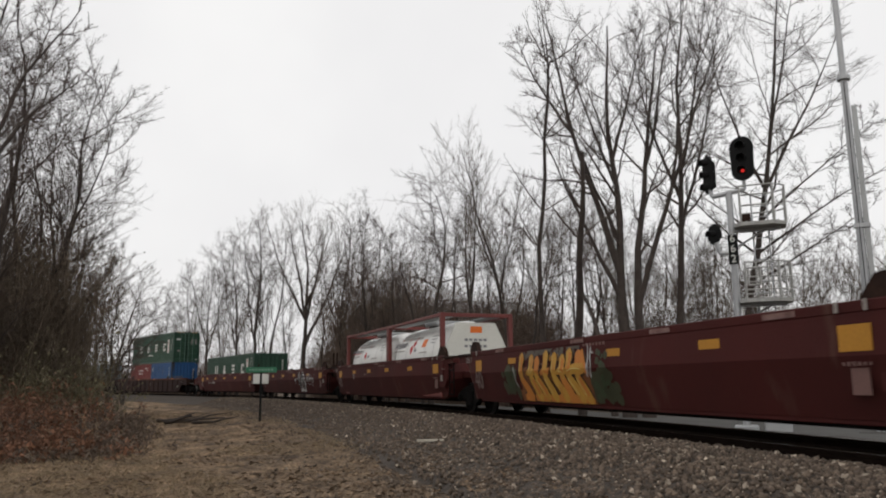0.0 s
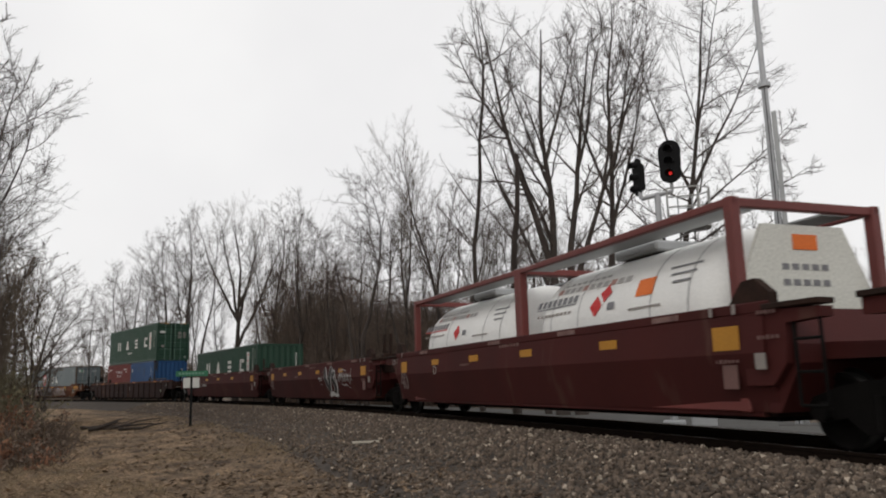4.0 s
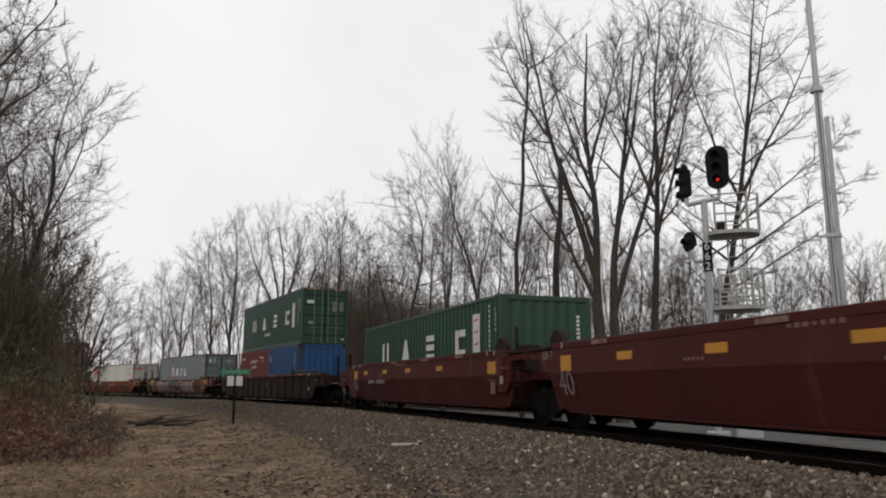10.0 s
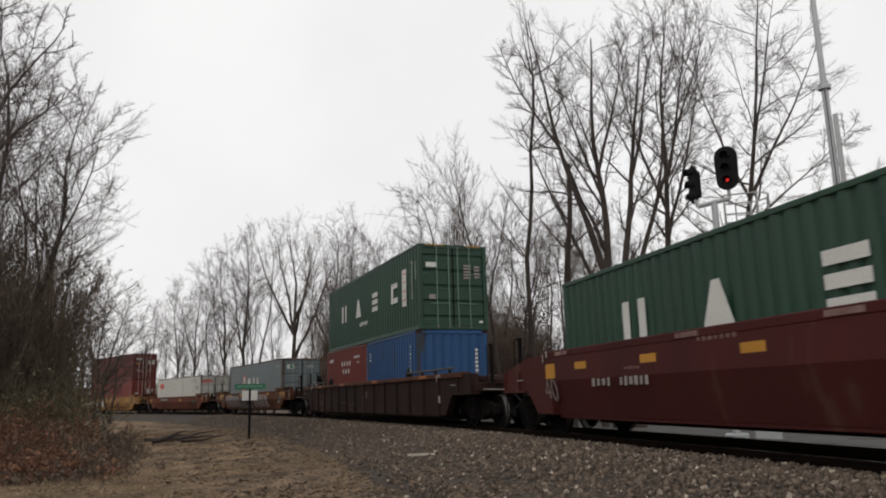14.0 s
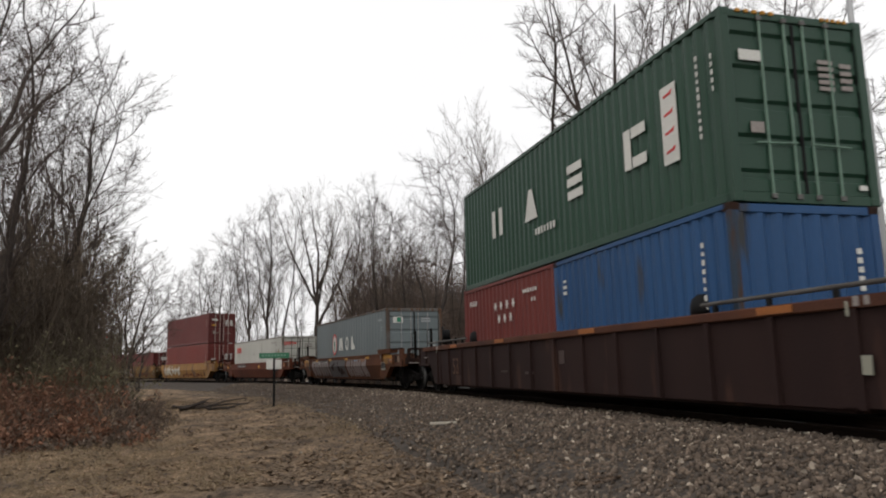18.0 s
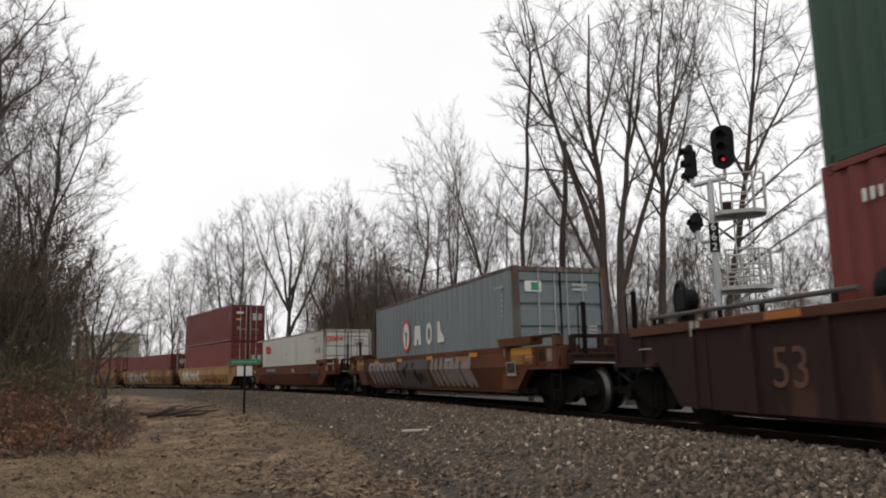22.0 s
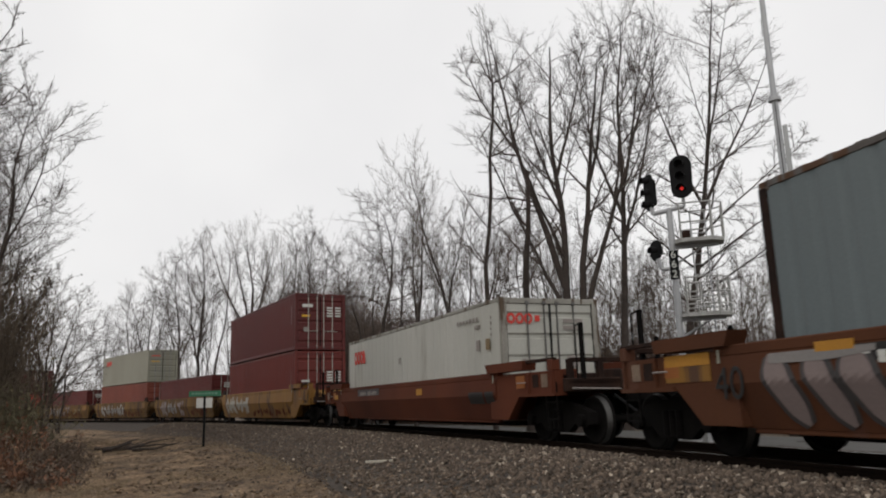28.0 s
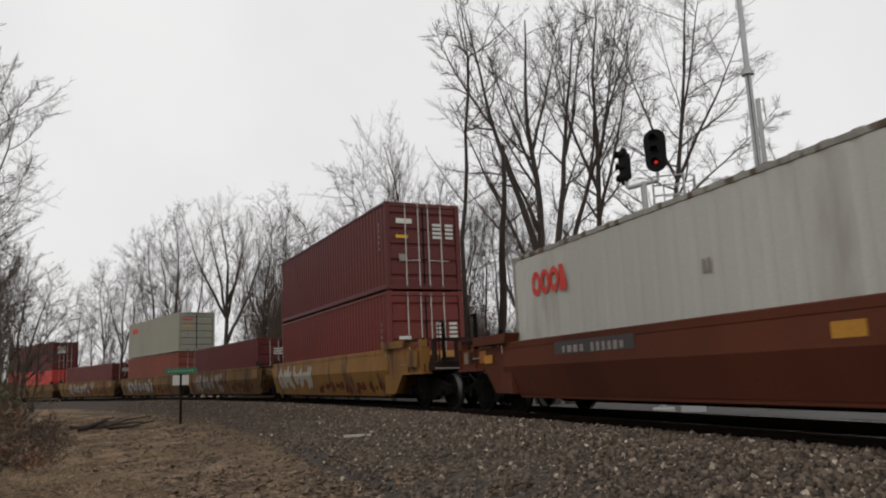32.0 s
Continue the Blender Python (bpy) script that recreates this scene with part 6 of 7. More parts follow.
def sprout(rng, pts, radii, count, lo, spread, turn0=None):
    """Places, directions and local radii of side shoots along a line."""
    n = len(pts) - 1
    q = lo + (1 - lo) * (np.arange(count) + rng.uniform(0.1, 0.9, count)) / count
    i = np.minimum((q * n).astype(int), n - 1)
    fr = (q * n - i)[:, None]
    at_ = pts[i] * (1 - fr) + pts[i + 1] * fr
    along = pts[i + 1] - pts[i]
    along /= np.linalg.norm(along, axis=1, keepdims=True)
    turn = rng.uniform(0, 6.28) + 2.4 * np.arange(count) + rng.normal(0, 0.6, count)
    side = np.stack([np.cos(turn), np.sin(turn), 0 * turn], 1)
    side -= along * (side * along).sum(1, keepdims=True)
    side /= np.linalg.norm(side, axis=1, keepdims=True) + 1e-9
    a = (spread * rng.uniform(0.65, 1.15, count))[:, None]
    return q, at_, along * np.cos(a) + side * np.sin(a), np.interp(q * n, np.arange(n + 1), radii)


def twigs(wood, rng, start, way, length, r0, r1, bend, up, pieces=2):
    """Many thin three-sided shoots at once, each of two bent pieces; gives their middle and end points."""
    n = len(start)
    way = way / (np.linalg.norm(way, axis=1, keepdims=True) + 1e-9)
    w2 = way + rng.normal(0, bend, (n, 3)) + np.array((0, 0, up))
    w2 /= np.linalg.norm(w2, axis=1, keepdims=True)
    L = length[:, None]
    p1 = start + way * L * 0.5
    p2 = p1 + w2 * L * 0.5
    u = np.cross(way, rng.normal(0, 1, (n, 3)))
    u /= np.linalg.norm(u, axis=1, keepdims=True) + 1e-9
    v = np.cross(way, u)
    rings = []
    for p, r in ((start, r0), (p1, (r0 + r1) / 2), (p2, r1)) if pieces == 2 else ((start, r0), (p2, r1)):
        for a in (0, 2.094, 4.189):
            rings.append(p + np.asarray(r).reshape(-1, 1) * (math.cos(a) * u + math.sin(a) * v))
    verts = np.stack(rings, 1).reshape(-1, 3)
    cell = np.array([(k * 3 + i, k * 3 + (i + 1) % 3, k * 3 + 3 + (i + 1) % 3, k * 3 + 3 + i) for k in range(pieces) for i in range(3)])
    wood.v.append(verts)
    wood.f.append((wood.n + np.arange(n)[:, None, None] * 3 * (pieces + 1) + cell[None]).reshape(-1, 4))
    wood.n += 3 * (pieces + 1) * n
    return p1, p2, way, w2


def haze(crown, rng, lines, up, density=1.0, fine=1.0):
    """Two generations of twigs on the given branch lines of (points, radii)."""
    S, W, LN, R = [], [], [], []
    for pts, radii, length in lines:
        m = max(3, int(round(7 * density)))
        q, at_, way, rr = sprout(rng, pts, radii, m, 0.12, 0.8)
        S.append(at_), W.append(way), LN.append(length * rng.uniform(0.22, 0.5, m) * (1.15 - 0.5 * q)), R.append(rr * 0.5)
        S.append(pts[-1:]), W.append(pts[-1:] - pts[-2:-1]), LN.append(np.array([length * 0.35])), R.append(np.array([radii[-1]]))
    S, W, LN, R = np.concatenate(S), np.concatenate(W), np.concatenate(LN), np.concatenate(R)
    R = np.clip(R, 0.007 * fine, 0.016 * fine)
    p1, p2, w1, w2 = twigs(crown, rng, S, W, LN, R, R * 0.5, 0.22, up)
    for k in range(max(2, int(round(5 * density)))):
        f = rng.uniform(0.05, 1.0, len(S))[:, None]
        a = np.where(f < 0.5, S + (p1 - S) * f * 2, p1 + (p2 - p1) * (f * 2 - 1))
        d = w2 + rng.normal(0, 0.55, (len(S), 3)) + np.array((0, 0, up))
        twigs(crown, rng, a, d, LN * rng.uniform(0.3, 0.7, len(S)), R * 0.55, R * 0.32, 0.25, up, 1)


def tree(label, seed, stems, limbs=13, arms=6, bark=None, twig=None, up=0.10, wander=0.07, sway=None, first=0.3, reach=0.42, spread=0.85, density=1.0, fine=1.0, group="bare trees along the railway"):
    """stems: (x, y, lean x, lean y, length, radius[, parent, fraction, pull x, pull z]) each, about the tree's foot; a stem with a parent forks from that stem, at that fraction of it; the pulls bend a stem on its way."""
    rng = np.random.default_rng(seed)
    wood, crown, lines, made = Wood(), Wood(), [], []
    for x, y, lx, ly, length, radius, *more in stems:
        mother, frac, px, pz = more or (-1, 0.0, 0.0, 0.015)
        fork = mother >= 0
        foot = made[mother][int(round(frac * 14))] if fork else (x, y, -0.15)
        st = crooked(rng, foot, (lx, ly, 1.0), length, 14, wander if sway is None else sway, (px, 0, pz))
        made.append(st)
        sr = radius * (1 - 0.9 * np.linspace(0, 1, 15) ** 0.85)
        sr[0] *= 1.0 if fork else 1.25
        low = first * (0.4 if fork else 1.0)
        wood.tube(st, sr, 9)
        q, at_, way, rr = sprout(rng, st, sr, limbs, low, spread)
        for k in range(limbs):
            L1 = length * reach * rng.uniform(0.72, 1.12) * (0.42 + 0.72 * math.sin(math.pi * (0.08 + 0.84 * (q[k] - low) / (1 - low))))
            l1 = shoot(rng, at_[k], way[k], L1, 8, wander * 1.35, up)
            r1 = max(0.02, rr[k] * rng.uniform(0.36, 0.6)) * (1 - 0.8 * np.linspace(0, 1, 9))
            crown.tube(l1, r1, 5)
            lines.append((l1, r1, L1 * 0.55))
            q2, at2, way2, rr2 = sprout(rng, l1, r1, arms, 0.2, 0.75)
            for m in range(arms):
                L2 = L1 * 0.5 * rng.uniform(0.6, 1.15) * (1.2 - 0.6 * q2[m])
                l2 = shoot(rng, at2[m], way2[m], L2, 5, wander * 1.2, up)
                r2 = max(0.011, rr2[m] * rng.uniform(0.4, 0.6)) * (1 - 0.7 * np.linspace(0, 1, 6))
                crown.tube(l2, r2, 4)
                lines.append((l2, r2, L2))
    haze(crown, rng, lines, up, density, fine)
    t = thing("bare_tree", label, "tree", group)
    part("trunk", wood.mesh("trunk"), bark or M_BARK, t)
    part("crown", crown.mesh("crown"), twig or M_TWIG, t)
    return t


def at(az, dist, turn=0.0, size=1.0, tall=None):
    """A spot by its bearing in degrees from straight ahead, to the right positive, and its distance from the camera."""
    x, y = dist * math.sin(radians(az)), dist * math.cos(radians(az))
    return Matrix.Translation((x, y, ground_height(x, y))) @ Matrix.Rotation(radians(turn), 4, "Z") @ Matrix.Diagonal((size, size, tall or size, 1))


# the tall trees beyond the signal, standing where they stand
big = tree("tall bare tree with two dark trunks dividing into upright stems", 11, [
    (-0.22, 0.0, 0.0, 0.0, 16.0, 0.25, -1, 0, 0.004, 0.0), (0, 0, -0.22, 0.05, 12.3, 0.15, 0, 0.36, 0.002, 0.0), (0, 0, -0.42, 0.1, 9.0, 0.10, 0, 0.30, -0.002, 0.01),
    (0.48, 0.1, -0.06, 0.0, 15.4, 0.23, -1, 0, 0.0135, 0.0), (0, 0, 0.36, -0.1, 11.0, 0.13, 3, 0.29, 0.001, 0.0), (0, 0, 0.30, 0.15, 6.5, 0.08, 0, 0.62, 0.0, 0.03),
    (0, 0, -0.60, -0.1, 5.0, 0.07, 1, 0.52, 0.0, 0.05), (0, 0, -0.30, 0.2, 6.5, 0.075, 0, 0.56, 0.0, 0.03), (0, 0, 0.30, -0.2, 6.0, 0.075, 3, 0.62, 0.0, 0.03), (0, 0, 0.15, 0.2, 6.0, 0.07, 4, 0.45, 0.0, 0.03), (0, 0, -0.36, -0.2, 8.0, 0.075, 0, 0.40, 0.0, 0.03)],
    limbs=12, arms=6, up=0.05, wander=0.085, sway=0.05, first=0.40, reach=0.215, spread=0.95, density=0.75, fine=0.72)
big.matrix_basis = at(14.3, 29, -14.3)
big2 = tree("tall straight bare tree with fine upswept twigs", 23, [(-0.15, 0, 0.05, 0, 18.2, 0.21, -1, 0, 0.004, 0.0), (0, 0, 0.38, 0.1, 8.0, 0.09, 0, 0.46, -0.008, 0.02), (0, 0, -0.34, 0.1, 7.5, 0.085, 0, 0.50, 0.008, 0.02), (0, 0, 0.26, -0.2, 7.0, 0.08, 0, 0.58, 0.0, 0.03)], limbs=15, arms=6, up=0.09, wander=0.07, sway=0.04, first=0.40, reach=0.225, spread=0.85, density=0.75, fine=0.72)
big2.matrix_basis = at(17.8, 32, -17.8)
big3 = tree("tall bare tree with a rounded crown of drooping side branches", 37, [(-0.55, 0, 0.20, 0, 20.4, 0.21, -1, 0, -0.007, 0.0), (0, 0, 0.55, 0.1, 8.5, 0.09, 0, 0.48, 0.0, 0.03), (0, 0, -0.35, 0.1, 8.0, 0.08, 0, 0.50, 0.0, 0.03), (0, 0, 0.25, -0.2, 8.0, 0.08, 0, 0.56, 0.0, 0.03), (0, 0, 1.7, 0.1, 6.2, 0.06, 0, 0.27, 0.0, 0.0), (0, 0, 1.5, -0.2, 6.6, 0.065, 0, 0.37, 0.0, 0.0), (0, 0, 1.1, 0.1, 6.8, 0.065, 0, 0.45, 0.0, 0.01), (0, 0, -1.2, 0.1, 5.0, 0.06, 0, 0.38, 0.0, 0.03)], limbs=16, arms=6, up=0.035, wander=0.08, sway=0.045, first=0.27, reach=0.20, spread=1.15, density=0.85, fine=0.72)
big3.matrix_basis = at(21.9, 36, -21.9)
mid1 = tree("slender bare tree with a crooked tangled crown", 41, [(0, 0, 0.0, 0, 11.6, 0.16)], limbs=13, arms=6, up=0.03, wander=0.15, first=0.48, reach=0.34, spread=1.05, density=0.9, fine=0.85)
mid1.matrix_basis = at(-0.55, 37)
mid2 = tree("leaning bare tree with pale upswept twigs", 43, [(0, 0, -0.10, 0, 16.2, 0.16, -1, 0, -0.010, 0.0), (0, 0, -0.30, 0, 8.0, 0.08, 0, 0.46, 0.0, 0.03), (0, 0, 0.22, 0, 7.0, 0.07, 0, 0.42, 0.0, 0.03)], limbs=11, arms=5, up=0.12, first=0.42, reach=0.25, spread=0.65, twig=M_TWIG2, density=0.85, fine=0.9)
mid2.matrix_basis = at(5.7, 41, -5.7, 0.90)
fan = tree("fan-shaped bare tree dividing into upswept branches", 53, [
    (0, 0, 0.0, 0, 18.0, 0.30), (0, 0, 0.40, 0.1, 12.5, 0.18, 0, 0.30, 0.0, 0.015), (0, 0, -0.45, 0, 10.5, 0.16, 0, 0.44, 0.0, 0.02), (0, 0, 0.16, 0.3, 10.5, 0.15, 0, 0.42, 0.0, 0.02), (0, 0, -0.2, -0.2, 10.5, 0.15, 0, 0.44, 0.0, 0.02), (0, 0, 0.3, -0.1, 8.5, 0.12, 0, 0.5, 0.0, 0.02)],
    limbs=8, arms=5, up=0.12, wander=0.06, first=0.46, reach=0.27, spread=0.62, twig=M_TWIG2, density=0.75, fine=0.95)
fan.matrix_basis = at(-10.3, 72, 0, 0.97)
slim = tree("slim bare forest tree", 59, [(0, 0, 0.03, 0, 12.5, 0.12), (0.1, 0, -0.10, 0.05, 10.5, 0.07)], limbs=10, arms=4, up=0.10, first=0.42, reach=0.24, spread=0.75, density=0.85)
slim.matrix_basis = at(-7.0, 66)
round_crown = tree("bare forest tree with a rounded twiggy crown", 83, [(0, 0, 0.0, 0, 14.6, 0.17), (0, 0, 0.24, 0.1, 9.5, 0.09, 0, 0.28, 0.0, 0.02), (0, 0, -0.28, -0.1, 8.5, 0.08, 0, 0.34, 0.0, 0.02)], limbs=14, arms=6, up=0.06, wander=0.11, first=0.3, reach=0.25, spread=0.85, density=0.75, fine=0.95)
round_crown.matrix_basis = at(-17.0, 95, 0, 1.14)
bushy = tree("bushy young bare tree", 61, [(0, 0, 0.1, 0, 8.5, 0.10), (0.2, 0.2, -0.2, 0.1, 7.5, 0.08), (-0.2, 0.1, 0.3, -0.1, 7.0, 0.08)], limbs=9, arms=5, up=0.08, wander=0.1, first=0.15, reach=0.36, spread=0.8, twig=M_TWIG2, density=0.8)
bushy.matrix_basis = at(-15.0, 78)
side1 = tree("bare roadside tree with a dense twiggy crown", 67, [(0, 0, 0.03, -0.05, 13.5, 0.14), (-0.3, 0.2, -0.1, 0.1, 12.5, 0.11)], limbs=18, arms=5, up=0.09, wander=0.10, first=0.15, reach=0.22, spread=0.9, density=1.0, fine=0.85)
side1.matrix_basis = at(-31.6, 26)
side2 = tree("bare roadside tree with crooked spreading limbs", 71, [(0, 0, 0.05, -0.1, 12.0, 0.12), (0.2, 0.1, 0.0, 0.1, 11.5, 0.10)], limbs=18, arms=5, up=0.08, wander=0.11, first=0.12, reach=0.22, spread=0.95, density=1.0, fine=0.85)
side2.matrix_basis = at(-27.0, 31, 27, 1.08)
leaner = tree("bare roadside tree with a long limb sweeping out and up", 73, [(0, 0, 0.05, 0.0, 11.5, 0.17), (0, 0, 0.62, 0.0, 6.6, 0.11, 0, 0.28, 0.0, 0.0), (0, 0, 0.38, 0.1, 8.4, 0.10, 0, 0.31, 0.0, 0.0)], limbs=11, arms=5, up=0.08, wander=0.10, first=0.35, reach=0.16, spread=0.85, density=0.7, fine=0.8)
leaner.matrix_basis = at(-38.0, 18, 38)

arching = tree("bare tree whose long branches arch out over the clearing", 91, [(0, 0, 0.12, 0, 9.6, 0.15, -1, 0, 0.012, 0.0), (0, 0, 0.55, 0.1, 6.4, 0.09, 0, 0.26, 0.015, 0.0), (0, 0, 0.95, -0.1, 5.4, 0.08, 0, 0.20, 0.0, 0.0), (0, 0, -0.4, 0.1, 6.5, 0.08, 0, 0.3, 0.0, 0.02)], limbs=15, arms=5, up=0.02, wander=0.07, sway=0.05, first=0.25, reach=0.30, spread=0.8, density=0.85, fine=1.0)
arching.matrix_basis = at(-23.5, 62, 23.5, 1.0)

rnd = random.Random(5)
COPIES = [
    # what, bearing, distance, turn, size
    (mid1, 1.9, 40, 200, 0.82), (mid1, -2.6, 43, 130, 0.86), (mid2, 2.2, 46, 90, 0.94), (mid2, 6.9, 43, 200, 0.8),
    (mid1, 7.9, 40, 300, 0.85), (mid1, 11.2, 42, 20, 0.9), (mid2, 12.6, 46, 50, 0.78), (slim, 5.6, 50, 30, 1.1), (slim, 10.3, 50, 100, 1.0), (slim, 0.6, 50, 60, 1.0),
    (slim, 20.2, 45, 60, 0.8), (mid1, 22.4, 48, 90, 0.8), (bushy, 23.6, 42, 140, 0.8), (bushy, 25.2, 45, 0, 0.95), (bushy, 26.8, 48, 80, 1.0), (bushy, 28.3, 44, 50, 0.95), (bushy, 29.8, 48, 260, 1.0), (bushy, 31.4, 46, 100, 1.0), (bushy, 33.5, 50, 200, 1.0), (bushy, 36.5, 52, 20, 0.8), (slim, 35.0, 60, 130, 0.6),
    (round_crown, -18.5, 106, 80, 0.99), (round_crown, -15.5, 88, 150, 1.10), (round_crown, -13.9, 82, 220, 1.15), (slim, -12.7, 77, 20, 1.34), (slim, -16.2, 90, 150, 1.1), (slim, -13.3, 92, 80, 1.15),
    (round_crown, -7.2, 66, 300, 0.98), (round_crown, -5.6, 58, 30, 0.9), (slim, -8.4, 78, 190, 1.1), (slim, -8.9, 70, 100, 0.8), (slim, -11.6, 80, 260, 1.0), (round_crown, -19.9, 116, 10, 0.86), (slim, -19.2, 104, 300, 0.95), (bushy, -20.8, 118, 90, 1.0), (bushy, -18.0, 98, 140, 1.0), (bushy, -16.6, 90, 30, 0.9),
    (slim, -6.3, 64, 140, 0.85), (slim, -4.6, 58, 210, 0.9), (slim, -3.4, 54, 260, 0.95), (bushy, -12.2, 80, 70, 0.8), (bushy, -6.4, 64, 10, 0.9), (bushy, -4.0, 57, 100, 1.05), (bushy, -2.0, 55, 100, 0.9), (bushy, 0.8, 52, 200, 0.85), (bushy, 3.4, 52, 300, 0.85), (bushy, 6.6, 52, 30, 0.8), (bushy, 15.6, 40, 60, 0.85), (bushy, 16.8, 43, 20, 0.95), (mid1, 17.2, 44, 70, 0.8), (bushy, 18.6, 42, 170, 0.9), (bushy, 20.2, 44, 250, 0.9), (mid1, 19.6, 46, 160, 0.8), (bushy, 13.2, 42, 130, 0.8), (bushy, 22.0, 43, 310, 0.85), (bushy, 23.4, 46, 220, 0.65),
    (slim, 7.4, 47, 10, 0.85), (slim, 9.2, 46, 75, 0.95), (slim, 11.9, 48, 200, 0.9), (slim, 13.4, 50, 260, 0.95), (slim, 14.9, 47, 140, 0.85), (slim, 16.3, 52, 320, 0.95), (slim, 19.0, 50, 20, 0.8), (slim, 21.3, 52, 110, 0.8), (slim, 2.9, 48, 160, 0.95), (slim, 4.2, 50, 230, 0.9), (slim, -1.4, 50, 300, 0.9),
    (side1, -34.5, 22, 110, 1.0), (side2, -31.6, 36, 60, 1.25), (side1, -28.6, 40, 310, 1.05), (side2, -26.6, 44, 210, 0.9), (side1, -28.0, 36, 60, 0.90), (side2, -23.7, 46, 30, 0.66), (side2, -22.6, 56, 120, 0.6), (side1, -29.0, 30, 200, 0.95), (side1, -24.4, 52, 150, 0.74), (side1, -38.5, 24, 20, 1.1), (side2, -35.0, 31, 160, 1.25), (side1, -42.0, 18, 70, 1.0),
]
for what, az, dist, turn, size in COPIES:
    copy_thing(what, at(az, dist, turn, size))


def snag(label, az, dist, length, radius, lean, seed, stub=3):
    rng = np.random.default_rng(seed)
    w, c = Wood(), Wood()
    pts, p, d = [np.zeros(3)], np.array((0, 0, -0.2)), np.array((lean, 0.0, 1.0))
    pts[0] = p
    for k in range(10):
        d = d + rng.normal(0, 0.10, 3)
        d[0] += (lean - d[0]) * 0.35
        d /= np.linalg.norm(d)
        p = p + d * length / 10
        pts.append(p)
    w.tube(pts, radius * np.linspace(1, 0.35, 11), 8)
    lines = []
    for k in range(stub):
        i = int(rng.integers(5, 11))
        ln = shoot(rng, pts[i], (rng.normal(0, 1), rng.normal(0, 1), 0.8), length * 0.16, 5, 0.1, 0.1)
        c.tube(ln, radius * 0.25 * np.linspace(1, 0.3, 6), 4)
        lines.append((ln, radius * 0.25 * np.linspace(1, 0.3, 6), length * 0.12))
    haze(c, rng, lines, 0.1, 0.7)
    t = thing("dead_tree", label, "tree", "dead trunks along the railway", at=at(az, dist))
    part("trunk", w.mesh("trunk"), M_BARK, t)
    if c.v:
        part("crown", c.mesh("crown"), M_TWIG, t)


snag("dead dark trunk broken off at the top", 10.4, 28, 9.9, 0.19, -0.09, 3, 5)
snag("tall thin dead trunk with a few broken branches", 8.0, 29, 13.6, 0.12, -0.035, 4, 14)
snag("short leaning dead trunk", 12.9, 30, 7.0, 0.16, -0.11, 6, 2)


# ======== undergrowth ========
def thicket(name, label, spots, mat, seed, height, stems, twigs_=4, lean=0.35, leaf=0.0, leaf_mat=None, thick=1.0, fuzz=2):
    """Thin shoots rising from many spots; leaf: size of dead leaves hung on them."""
    rng = np.random.default_rng(seed)
    w = Wood()
    foot = np.array([(x, y, ground_height(x, y) - 0.05) for x, y, _ in spots]).repeat(stems, 0)
    tall = np.array([h for *_, h in spots]).repeat(stems)
    n = len(foot)
    foot[:, :2] += rng.normal(0, 0.5, (n, 2))
    way = np.stack([np.clip(rng.normal(0, lean, n), -1.5 * lean, 1.5 * lean), np.clip(rng.normal(0, lean, n), -1.5 * lean, 1.5 * lean), np.ones(n)], 1)
    L = tall * height * rng.uniform(0.5, 1.1, n)
    r = (0.010 + 0.0016 * height) * thick
    p1, p2, w1, w2 = twigs(w, rng, foot, way, L, np.full(n, r), np.full(n, r * 0.35), 0.3, 0.0)
    tips = []
    for k in range(twigs_):
        f = rng.uniform(0.15, 0.95, n)[:, None]
        a = np.where(f < 0.5, foot + (p1 - foot) * f * 2, p1 + (p2 - p1) * (f * 2 - 1))
        d = w2 + rng.normal(0, 0.7, (n, 3))
        m1, m2, *_ = twigs(w, rng, a, d, L * rng.uniform(0.15, 0.4, n), np.full(n, r * 0.55), np.full(n, r * 0.3), 0.3, 0.05, 1)
        tips += [m1, m2]
    ob = tagged(part(name, w.mesh(name), mat, None), label, "undergrowth", kind="stuff")
    if leaf:
        c = np.concatenate(tips)
        c = np.concatenate([c + rng.normal(0, leaf * 1.5, c.shape) for _ in range(fuzz)])
        e1, e2 = rng.normal(0, leaf, c.shape), rng.normal(0, leaf * 0.6, c.shape)
        sh = Wood()
        sh.v.append(np.stack([c - e1, c + e2, c + e1, c - e2], 1).reshape(-1, 3))
        sh.f.append(np.arange(len(c) * 4).reshape(-1, 4))
        part("dead_leaves", sh.mesh("dead_leaves"), leaf_mat, ob)
    return ob


def belt(az0, az1, d0, d1, n, seed):
    r = random.Random(seed)
    out = []
    for _ in range(n):
        a, d = radians(r.uniform(az0, az1)), r.uniform(d0, d1)
        out.append((d * math.sin(a), d * math.cos(a), r.uniform(0.6, 1.15)))
    return out


def humped(spots):
    """Tallest about one bearing, with an uneven top."""
    out = []
    for x, y, h in spots:
        az = math.degrees(math.atan2(x, y))
        k = 0.92 + 0.36 * math.exp(-((az + 4.2) / 1.9) ** 2) - 0.45 * max(0.0, min(1.0, (-az - 6.6) / 1.6)) + 0.3 * noise.noise((x * 0.25, y * 0.25, 8))
        out.append((x, y, h * max(0.3, k) * math.hypot(x, y) / 54))
    return out


